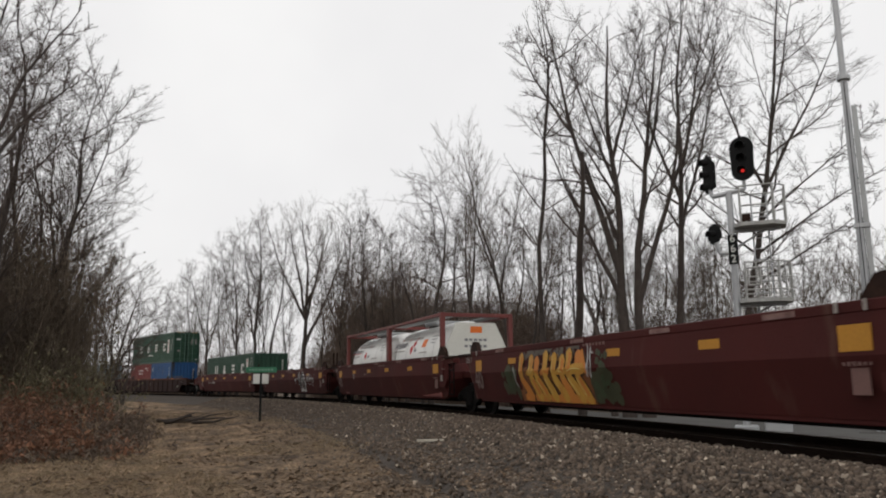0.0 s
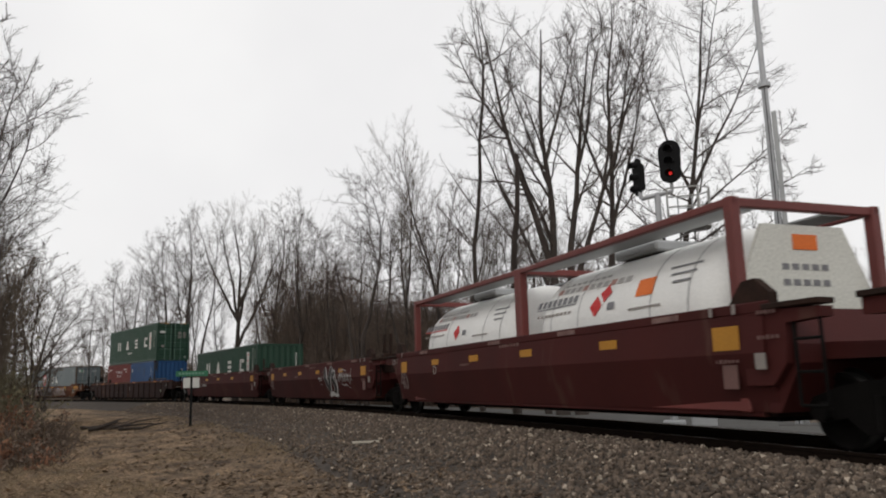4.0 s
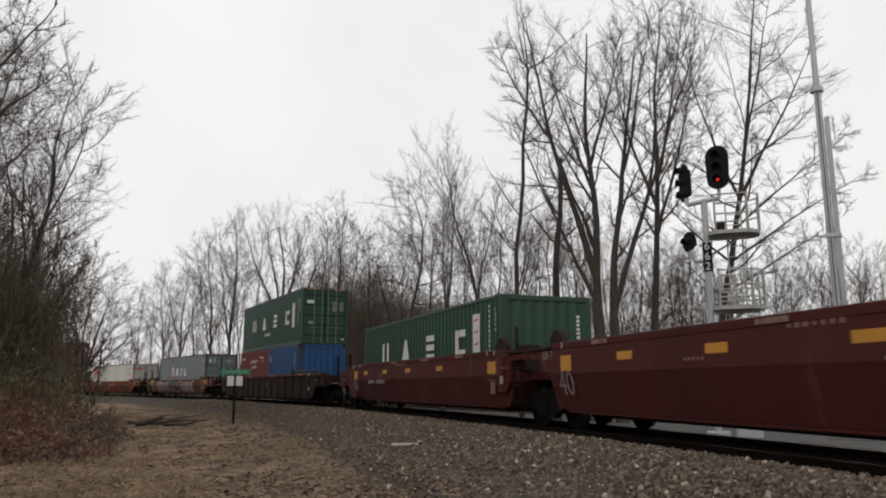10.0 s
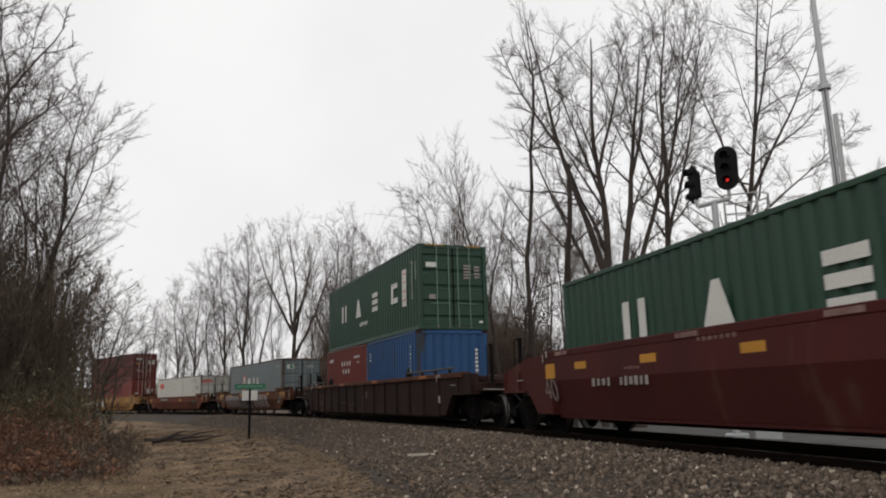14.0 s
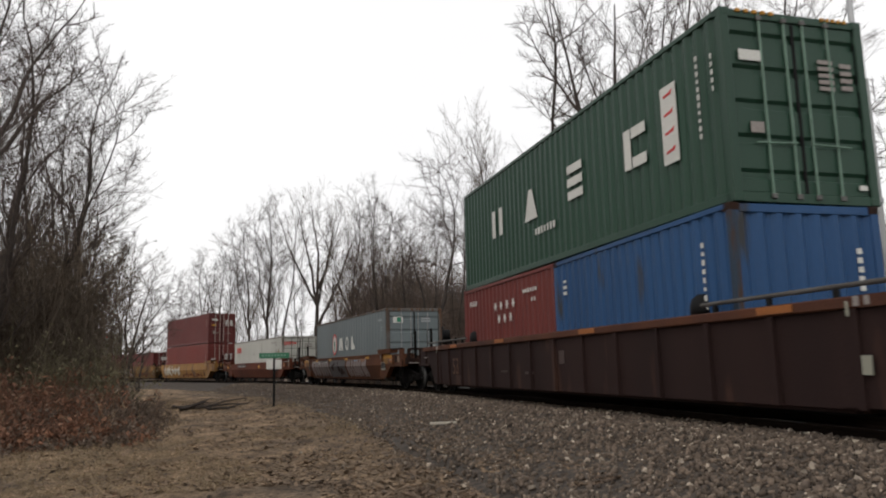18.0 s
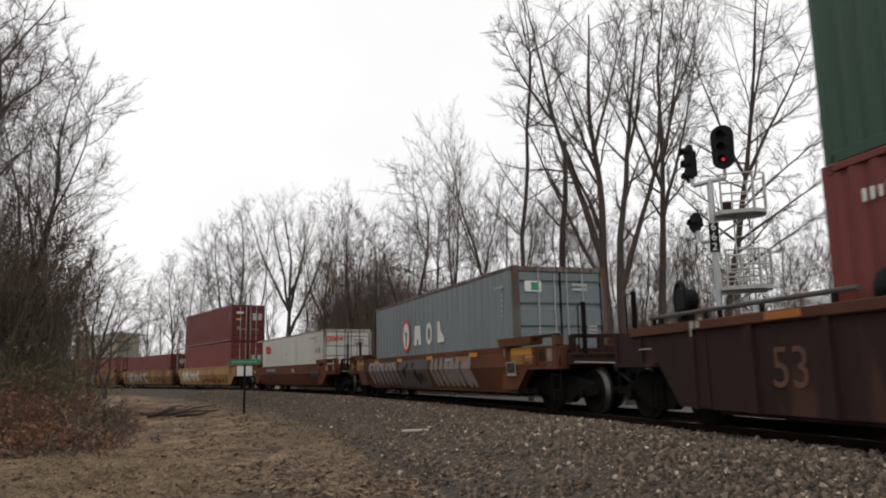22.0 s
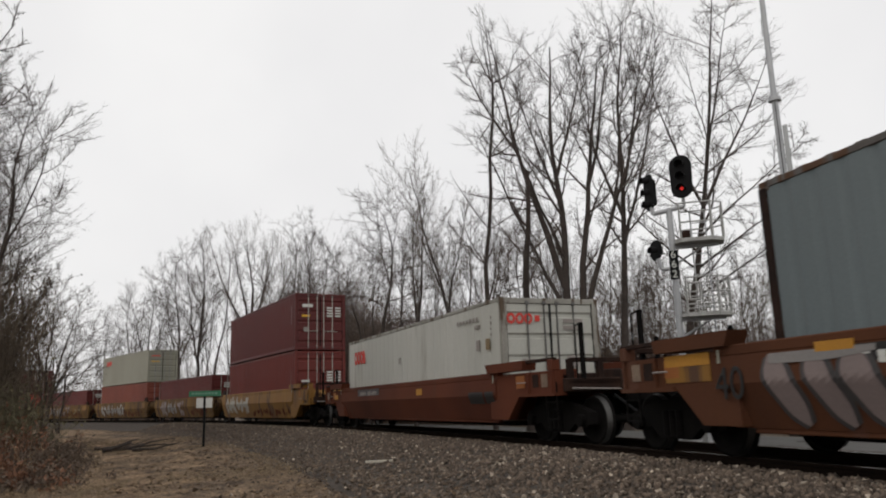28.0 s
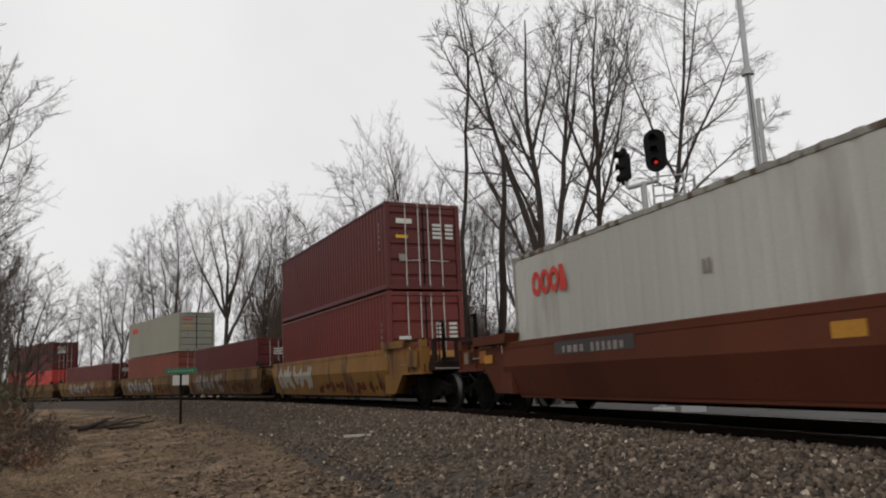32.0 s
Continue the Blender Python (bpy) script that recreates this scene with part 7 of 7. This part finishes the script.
thicket("far_thicket", "dense brown leafless brush under the trees beyond the track", humped([q for q in belt(-9.5, 8.0, 43, 86, 2400, 1) if -25 < off_track(q[0], q[1]) < -9]), M_BRUSH, 2, 7.3, 6, 6, thick=0.85, lean=0.20, leaf=0.045, leaf_mat=M_BRUSH, fuzz=2)
thicket("low_thicket", "brown brush along the far side of the track", [q for q in belt(-20, 12, 42, 74, 800, 21) if off_track(q[0], q[1]) < -9], M_BRUSH, 22, 4.2, 6, 4, thick=1.1, leaf=0.03, leaf_mat=M_BRUSH)
thicket("far_scrub", "low leafless scrub beyond the signal", [q for q in belt(6, 44, 34, 60, 1500, 3) if off_track(q[0], q[1]) < -11], M_BRUSH, 4, 5.2, 6, 5, lean=0.38, thick=0.85, leaf=0.03, leaf_mat=M_BRUSH, fuzz=1)
thicket("distant_thicket", "brown brush far along the line", [q for q in belt(-32, -13, 78, 130, 700, 5) if off_track(q[0], q[1]) < -8], M_BRUSH, 6, 6.0, 6, 4, thick=1.5, leaf=0.05, leaf_mat=M_BRUSH)
thicket("side_thicket", "dense leafless shrubs at the edge of the clearing", [q for q in belt(-46, -26.2, 27, 50, 1150, 7) if off_track(q[0], q[1]) > 7], M_SIDE, 8, 6.4, 7, 6, lean=0.15, leaf=0.024, leaf_mat=M_SIDE)
thicket("olive_shrubs", "olive-green mossy shrubs at the edge of the clearing", [q for q in belt(-30.5, -25.0, 25, 34, 90, 9) if off_track(q[0], q[1]) > 7], M_OLIVE, 10, 2.5, 7, 4, leaf=0.03, leaf_mat=M_OLIVE)


def ragged(az0, az1, d0, d1, n, seed):
    """Spots of a heap that runs out unevenly towards the clearing."""
    out = []
    for x, y, h in belt(az0, az1, d0, d1, n, seed):
        az, d = math.degrees(math.atan2(x, y)), math.hypot(x, y)
        inner = min(1.0, max(0.0, (az1 + 1.6 * noise.noise((d * 0.4, 2, 0)) - 1.0 - az) / 2.5)) * min(1.0, max(0.0, (d - d0 - 1.5 * noise.noise((az * 0.35, 5, 0)) - 1.0) / 4))
        if inner > 0.02:
            out.append((x, y, h * (0.25 + 0.75 * inner)))
    return out


thicket("russet_brush", "tangled russet brambles with dead leaves", ragged(-40, -23.2, 17.5, 27, 300, 11), M_RUSSET, 12, 1.75, 8, 5, lean=0.8, leaf=0.030, leaf_mat=M_RUSSET)
thicket("grey_brush_pile", "heap of grey-brown cut brush and dead stalks", ragged(-38, -21.0, 17.0, 30, 420, 13), M_PILE, 14, 1.25, 8, 4, lean=1.0, leaf=0.026, leaf_mat=M_PILE)
thicket("pale_stalks", "pale dead stalks standing in the brush", ragged(-38, -21.5, 17.0, 30, 60, 15), M_STRAW, 16, 1.5, 5, 2, lean=0.6)


# ======== the signal beyond the track ========
SX, SY = 22.0 * math.sin(radians(21.75)), 22.0 * math.cos(radians(21.75))
sig = thing("railway_signal", "silver signal mast with black colour-light heads and caged platforms", "railway signal", at=Matrix.Translation((SX, SY, 0)) @ Matrix.Rotation(radians(-22), 4, "Z"))
E0 = EYE[2]


def up(el, d=22.0):
    return E0 + d * math.tan(radians(el))


part("mast", Shape().rod((0, 0, 0), (0, 0, up(13.4)), 0.10, 0.09, 14), M_GALV, sig, "round galvanised mast")
part("mast_base", Shape().box(-0.3, 0.3, -0.3, 0.3, 0.0, 0.35, 0.03), M_GALV, sig)


def signal_head(x, z, y, turn, lamps, lit, h, w):
    hd = Shape()
    out = []
    for k in range(16):
        a = 2 * math.pi * k / 16
        out.append((w / 2 * math.cos(a), (h / 2 - w / 2) * (1 if math.sin(a) >= 0 else -1) + w / 2 * math.sin(a)))
    hd.prism(out, -0.04, 0.0)
    m = part("signal_head", hd, M_BLACK, sig, "black oval backing board with hooded lamps")
    m.matrix_basis = Matrix.Translation((x, y, z)) @ Matrix.Rotation(radians(turn), 4, "Z")
    part("lamp_housing", Shape().box(-0.12, 0.12, 0.0, 0.17, -h / 2 + 0.17, h / 2 - 0.17, 0.04), M_BLACK, m)
    for k in range(lamps):
        zz = (k - (lamps - 1) / 2) * -0.36
        hood = Shape()
        n = 12
        ring0 = [(0.12 * math.cos(t), -0.04, zz + 0.12 * math.sin(t)) for t in (math.pi * (-0.15 + 1.3 * i / n) for i in range(n + 1))]
        ring1 = [(0.12 * math.cos(t), -0.24, zz + 0.12 * math.sin(t) - 0.02) for t in (math.pi * (-0.15 + 1.3 * i / n) for i in range(n + 1))]
        hood.loft([ring0, ring1], closed=False)
        part("hood", hood, M_BLACK, m)
        lens = part("lens", Shape().rod((0, -0.055, zz), (0, -0.035, zz), 0.05, sides=16), M_LAMP if (lit and k == lamps - 1) else M_BLACK, m, "glowing red lens" if (lit and k == lamps - 1) else "dark lens")
    return m


signal_head(0.42, up(15.55), -0.1, -14, 3, True, 1.28, 0.64)
signal_head(-0.50, up(14.75), 0.1, -62, 3, False, 1.12, 0.56)
signal_head(-0.45, up(10.45), 0.1, -52, 1, False, 0.60, 0.56)
brk = Shape().rod((-0.45, 0, up(13.1)), (0.42, 0, up(13.45)), 0.07, sides=8).rod((0.42, 0, up(13.45)), (0.42, 0, up(14.2)), 0.05).rod((-0.45, 0, up(13.1)), (-0.47, 0, up(13.6)), 0.06)
part("bracket", brk, M_GALV, sig, "galvanised cross bracket")
part("bracket", Shape().rod((0, 0, up(9.0)), (-0.35, 0, up(9.0)), 0.06).rod((-0.35, 0, up(9.0)), (-0.42, 0, up(9.8)), 0.06), M_GALV, sig, "curved galvanised bracket")
M_BASK = material("weathered_white_steel", (0.40, 0.40, 0.385), (0.26, 0.255, 0.24), rough=0.7, blotch=4.0)
for el, rails in ((10.75, (0.5, 1.05)), (5.45, (0.28, 0.62, 1.02))):
    z = up(el)
    plan = [(0.08, -0.35), (0.26, -0.56), (1.10, -0.56), (1.40, -0.24), (1.40, 0.30), (1.12, 0.56), (0.26, 0.56), (0.08, 0.35)]
    deck = Shape().loft([[(x, y, z + q) for x, y in plan] for q in (-0.05, 0.05)])
    pf = part("platform", deck, M_BASK, sig, "grated white steel platform with clipped corners")
    part("brace", Shape().box(0.0, 1.25, -0.05, 0.05, z - 0.13, z - 0.052).rod((0.08, 0.0, z - 0.55), (0.85, 0.0, z - 0.12), 0.03, sides=6), M_GALV, pf)
    for k in range(7):
        part("grating_bar", Shape().box(0.22 + 0.16 * k, 0.25 + 0.16 * k, -0.52, 0.52, z + 0.052, z + 0.07), M_BASK, pf)
    for x, y in plan[1:7]:
        part("rail_post", Shape().rod((x, y, z + 0.05), (x, y, z + 1.06), 0.026, sides=6), M_BASK, pf)
    if len(rails) > 2:
        for x, y in ((0.54, -0.56), (0.82, -0.56), (1.25, -0.40), (1.40, 0.03), (0.70, 0.56)):
            part("rail_post", Shape().rod((x, y, z + 0.05), (x, y, z + 1.03), 0.022, sides=6), M_BASK, pf)
        part("gate_frame", Shape().rod((0.33, -0.58, z + 0.40), (0.33, -0.58, z + 0.86), 0.03, sides=6).rod((0.62, -0.58, z + 0.40), (0.62, -0.58, z + 0.86), 0.03, sides=6).rod((0.33, -0.58, z + 0.86), (0.62, -0.58, z + 0.86), 0.03, sides=6).rod((0.33, -0.58, z + 0.40), (0.62, -0.58, z + 0.40), 0.03, sides=6), M_BASK, pf, "small square gate in the guard rail")
    for h in rails:
        rail = Shape()
        for (xa, ya), (xb, yb) in zip(plan[1:6], plan[2:7]):
            rail.rod((xa, ya, z + h), (xb, yb, z + h), 0.022, sides=6)
        part("guard_rail", rail, M_BASK, pf)
part("junction_box", Shape().box(0.28, 0.52, -0.1, 0.14, up(10.75) + 0.07, up(10.75) + 0.36, 0.02), M_RUSTY, sig, "small brown junction box on the upper platform")
lad = Shape().rod((0.55, 0.1, 0.1), (0.55, 0.1, up(13)), 0.022, sides=6).rod((0.95, 0.1, 0.1), (0.95, 0.1, up(13)), 0.022, sides=6)
part("ladder_frame", lad, M_GALV, sig)
for k in range(22):
    z = 0.3 + 0.3 * k
    if z < up(13):
        part("rung", Shape().rod((0.55, 0.1, z), (0.95, 0.1, z), 0.013, sides=6), M_GALV, sig)
board = part("number_plate", Shape().box(-0.12, 0.13, -0.14, -0.12, up(8.15), up(10.25), 0.006), M_BLACK, sig, "black plate with the white number 662")
for k, ch in enumerate("662"):
    n_ = part("digit", lettering(ch, 0.30), M_WHITE, board)
    n_.location = (0.0, -0.147, up(9.95 - 0.72 * k))
part("equipment_case", Shape().box(0.45, 1.1, -0.3, 0.25, 0.05, 1.5, 0.02), M_GALV, sig, "silver equipment case")

# ======== the tall pole ========
PX, PY = 22.0 * math.sin(radians(29.88)), 22.0 * math.cos(radians(29.88))
pole = thing("antenna_pole", "tall grey steel pole in stepped sections", "pole", at=Matrix.Translation((PX, PY, 0)) @ Matrix.Rotation(radians(-29.9), 4, "Z"))
part("lower_section", Shape().rod((0, 0, 0), (0, 0, up(19.95)), 0.105, 0.085, 18), M_GALV, pole)
part("collar", Shape().rod((0, 0, up(19.9)), (0, 0, up(20.15)), 0.17, 0.17, 14), M_GALV, pole, "flanged collar between sections")
part("upper_section", Shape().rod((0, 0, up(20.1)), (0, 0, up(41)), 0.078, 0.058, 18), M_GALV, pole)
part("winch_mast", Shape().box(0.105, 0.235, -0.07, 0.07, 0.0, up(18.15), 0.015), M_ALU, pole, "square grey mast beside the pole")
part("clamp", Shape().box(-0.12, 0.26, -0.11, 0.11, up(10), up(10.3), 0.01), M_GALV, pole)
part("cable", Shape().rod((0.0, -0.11, 0.2), (0.0, -0.09, up(19.8)), 0.012, sides=6), M_BLACK, pole, "thin dark cable up the pole")
part("footing", Shape().box(-0.5, 0.6, -0.5, 0.5, 0.0, 0.25, 0.03), M_ROAD, pole, "concrete footing")

# ======== the little sign beside the track ========
GX, GY_ = 29.3 * math.sin(radians(-13.31)), 29.3 * math.cos(radians(-13.31))
sz = E0 + 29.3 * math.tan(radians(-2.66)) - 0.03
M_SIGN2 = flat("dim_sign_writing", (0.16, 0.30, 0.22))
M_SIGN = flat("green_sign_plate", (0.03, 0.16, 0.085))
sg_ = thing("track_sign", "small green plate over two white squares on a dark post", "sign", at=Matrix.Translation((GX, GY_, sz)) @ Matrix.Rotation(radians(13), 4, "Z"))
part("post", Shape().box(-0.045, 0.045, -0.03, 0.03, -0.1, 1.95, 0.008), M_BLACK, sg_)
gp = part("name_plate", Shape().box(-0.56, 0.56, -0.05, -0.032, 1.83, 2.03, 0.004), M_SIGN, sg_, "green plate with unreadable pale writing")
for k in range(8):
    part("writing", Shape().box(-0.46 + 0.115 * k, -0.38 + 0.115 * k, -0.056, -0.051, 1.90, 1.97, 0.001), M_SIGN2, gp)
for x in (-0.17, 0.15):
    part("white_square", Shape().box(x - 0.12, x + 0.12, -0.05, -0.034, 1.42, 1.78, 0.004), M_WHITE, sg_, "white square plate")


# ======== loose things on the ground ========
def fallen_branch(label, x, y, length, turn, seed, r=0.05):
    rng = np.random.default_rng(seed)
    w, c = Wood(), Wood()
    d = (math.cos(radians(turn)), math.sin(radians(turn)), 0.02)
    ln = shoot(rng, (x, y, ground_height(x, y) + r), d, length, 8, 0.09, 0.0)
    rr = r * np.linspace(1, 0.35, 9)
    w.tube(ln, rr, 6)
    haze(c, rng, [(ln, rr, length * 0.35)], 0.0, 0.6)
    t = thing("fallen_branch", label, "branch", "branches on the ground")
    part("stem", w.mesh("stem"), M_BARK, t)
    part("twig_spray", c.mesh("twig_spray"), M_TWIG, t)


heap = random.Random(8)
for k in range(11):
    az, d = heap.uniform(-20.5, -17.6), heap.uniform(28.6, 30.6)
    fallen_branch("dark crooked branch in a tangle on the ground", d * math.sin(radians(az)), d * math.cos(radians(az)), heap.uniform(0.9, 2.0), heap.uniform(-28, 28), 30 + k, heap.uniform(0.03, 0.07))
px, py = 16.7 * math.sin(radians(-0.7)), 16.7 * math.cos(radians(-0.7))
pl = Shape().box(-0.33, 0.33, -0.05, 0.05, -0.02, 0.03, 0.006)
ob = solid("broken_lath", pl, material("bleached_wood", (0.5, 0.46, 0.38), rough=0.9), "bleached broken strip of wood on the ballast", "wood")
ob.matrix_basis = Matrix.Translation((px, py, ballast_height(off_track(px, py)) + 0.06)) @ Matrix.Rotation(radians(4), 4, "Z")

# straw tufts in the clearing
rng = np.random.default_rng(77)
tuft = Wood()
made = 0
while made < 9000:
    a, d = radians(rng.uniform(-34, 16)), rng.uniform(9.5, 40)
    x, y = d * math.sin(a), d * math.cos(a)
    if off_track(x, y) < 4.6 or noise.noise((x * 0.22, y * 0.22, 9)) < -0.02:
        continue
    z = ground_height(x, y)
    p0 = np.array((x, y, z - 0.01))
    tip = rng.normal(0, 0.10, 3)
    tip[2] = abs(tip[2]) * 0.5 + 0.025
    tuft.tube([p0, p0 + tip * (0.5, 0.5, 0.8), p0 + tip], np.array((0.006, 0.005, 0.002)), 3)
    made += 1
tagged(part("dry_grass", tuft.mesh("dry_grass"), M_STRAW, None), "matted straw-coloured dead grass in the clearing", "grass", kind="stuff")

# stones of the ballast's near slope and of the gravel spilling from it
rng = np.random.default_rng(78)
base = np.array([(x, y, z) for x in (-0.75, 0.75) for y in (-0.75, 0.75) for z in (-0.7, 0.7)], float)
tri = np.array([(0, 1, 3), (0, 3, 2), (4, 6, 7), (4, 7, 5), (0, 4, 5), (0, 5, 1), (2, 3, 7), (2, 7, 6), (0, 2, 6), (0, 6, 4), (1, 5, 7), (1, 7, 3)])
vs, fs, made = [], [], 0
while made < 48000:
    s, d = -9 + 60 * rng.random() ** 2.0, 1.0 + abs(rng.normal(0, 2.2))
    x, y, _ = on_track(s, -d)
    if math.hypot(x, y) < 3.5 or (d > 3.8 and noise.noise((x * 0.5, y * 0.5, 4)) + 0.55 < (d - 3.8) * 0.27 * rng.random() * 2):
        continue
    z = max(ballast_height(d), ground_height(x, y)) if d < 4.9 else ground_height(x, y)
    r = 0.017 + 0.036 * rng.random() ** 2
    q = Euler(rng.uniform(0, 6.28, 3)).to_matrix()
    vs.append((base * rng.uniform(0.45, 1.35, (8, 3)) * r * (1, 0.8, 0.65)) @ np.array(q).T + (x, y, z + r * 0.25))
    fs.append(tri + 8 * made)
    made += 1
v, f = np.concatenate(vs), np.concatenate(fs)
me = bpy.data.meshes.new("ballast_stones")
me.vertices.add(len(v))
me.vertices.foreach_set("co", v.ravel())
me.loops.add(f.size)
me.loops.foreach_set("vertex_index", f.ravel())
me.polygons.add(len(f))
me.polygons.foreach_set("loop_start", np.arange(len(f)) * 3)
me.polygons.foreach_set("loop_total", np.full(len(f), 3))
me.update(calc_edges=True)
tagged(part("ballast_stones", me, M_STONE, None), "loose angular grey and tan ballast stones", "stones", kind="stuff")

pale = rng.choice(len(vs), 5200, replace=False)
v2, f2 = np.concatenate([vs[i].mean(0) + (vs[i] - vs[i].mean(0)) * rng.uniform(0.5, 1.05) + (0, 0, 0.012) for i in pale]), np.concatenate([tri + 8 * k for k in range(len(pale))])
me2 = bpy.data.meshes.new("pale_stones")
me2.from_pydata(v2.tolist(), [], f2.tolist())
tagged(part("pale_stones", me2, material("pale_quartz_stone", (0.47, 0.40, 0.32), (0.20, 0.16, 0.12), rough=0.9, blotch=9.0, random_tint=0.8), None), "scattered pale quartz stones in the ballast", "stones", kind="stuff")

# dead leaves and chips of wood strewn over the clearing
lit = Wood()
c_ = []
while len(c_) < 15000:
    a, d = radians(rng.uniform(-36, 22)), 9 + 30 * rng.random() ** 1.6
    x, y = d * math.sin(a), d * math.cos(a)
    if off_track(x, y) > 3.6 and noise.noise((x * 0.6, y * 0.6, 21)) > -0.15:
        c_.append((x, y, max(ground_height(x, y), ballast_height(off_track(x, y)) if off_track(x, y) < 4.6 else -1) + 0.015))
c_ = np.array(c_)
e1, e2 = rng.normal(0, 0.035, c_.shape), rng.normal(0, 0.024, c_.shape)
e1[:, 2] *= 0.35
e2[:, 2] *= 0.35
lit.v.append(np.stack([c_ - e1, c_ + e2, c_ + e1, c_ - e2], 1).reshape(-1, 3))
lit.f.append(np.arange(len(c_) * 4).reshape(-1, 4))
tagged(part("leaf_litter", lit.mesh("leaf_litter"), material("dry_leaf_litter", (0.27, 0.19, 0.12), (0.09, 0.06, 0.042), rough=0.95, blotch=0.9, bump=0, random_tint=0.85), None), "dry brown leaf litter and wood chips on the ground", "litter", kind="stuff")

# ties under the rails
tie = Shape().box(-1.3, 1.3, -0.11, 0.11, -0.36, -0.171, 0.012).mesh("tie")
tie.materials.append(M_TIE)
for k in range(230):
    x, y, a = on_track(-14 + 0.52 * k)
    t_ = part("tie", tie, M_TIE, track)
    t_.matrix_basis = pose(x, y, RZ, 0, 0, -math.degrees(a))


# ======== what moves ========
def train_pose(place, half, t):
    """The pose at t seconds of a rigid thing whose middle was at that place in the train at 0 s."""
    s = place - SPEED * t + SLOWING * t * t
    fx, fy, _ = on_track(s - half)
    bx, by, _ = on_track(s + half)
    return pose((fx + bx) / 2, (fy + by) / 2, RZ, 0, 0, math.degrees(math.atan2(fy - by, fx - bx)))


def motions():
    for ob, place, half in MOVERS:
        walk(ob, [(t, train_pose(place, half, t)) for t in range(0, 33)])
    steps = [k * 0.125 for k in range(257)]
    for ob, k in AXLES:
        walk(ob, [(t, pose(k, 0, 0.42) @ Matrix.Rotation((SPEED * t - SLOWING * t * t) / 0.42, 4, "Y")) for t in steps])


motions()
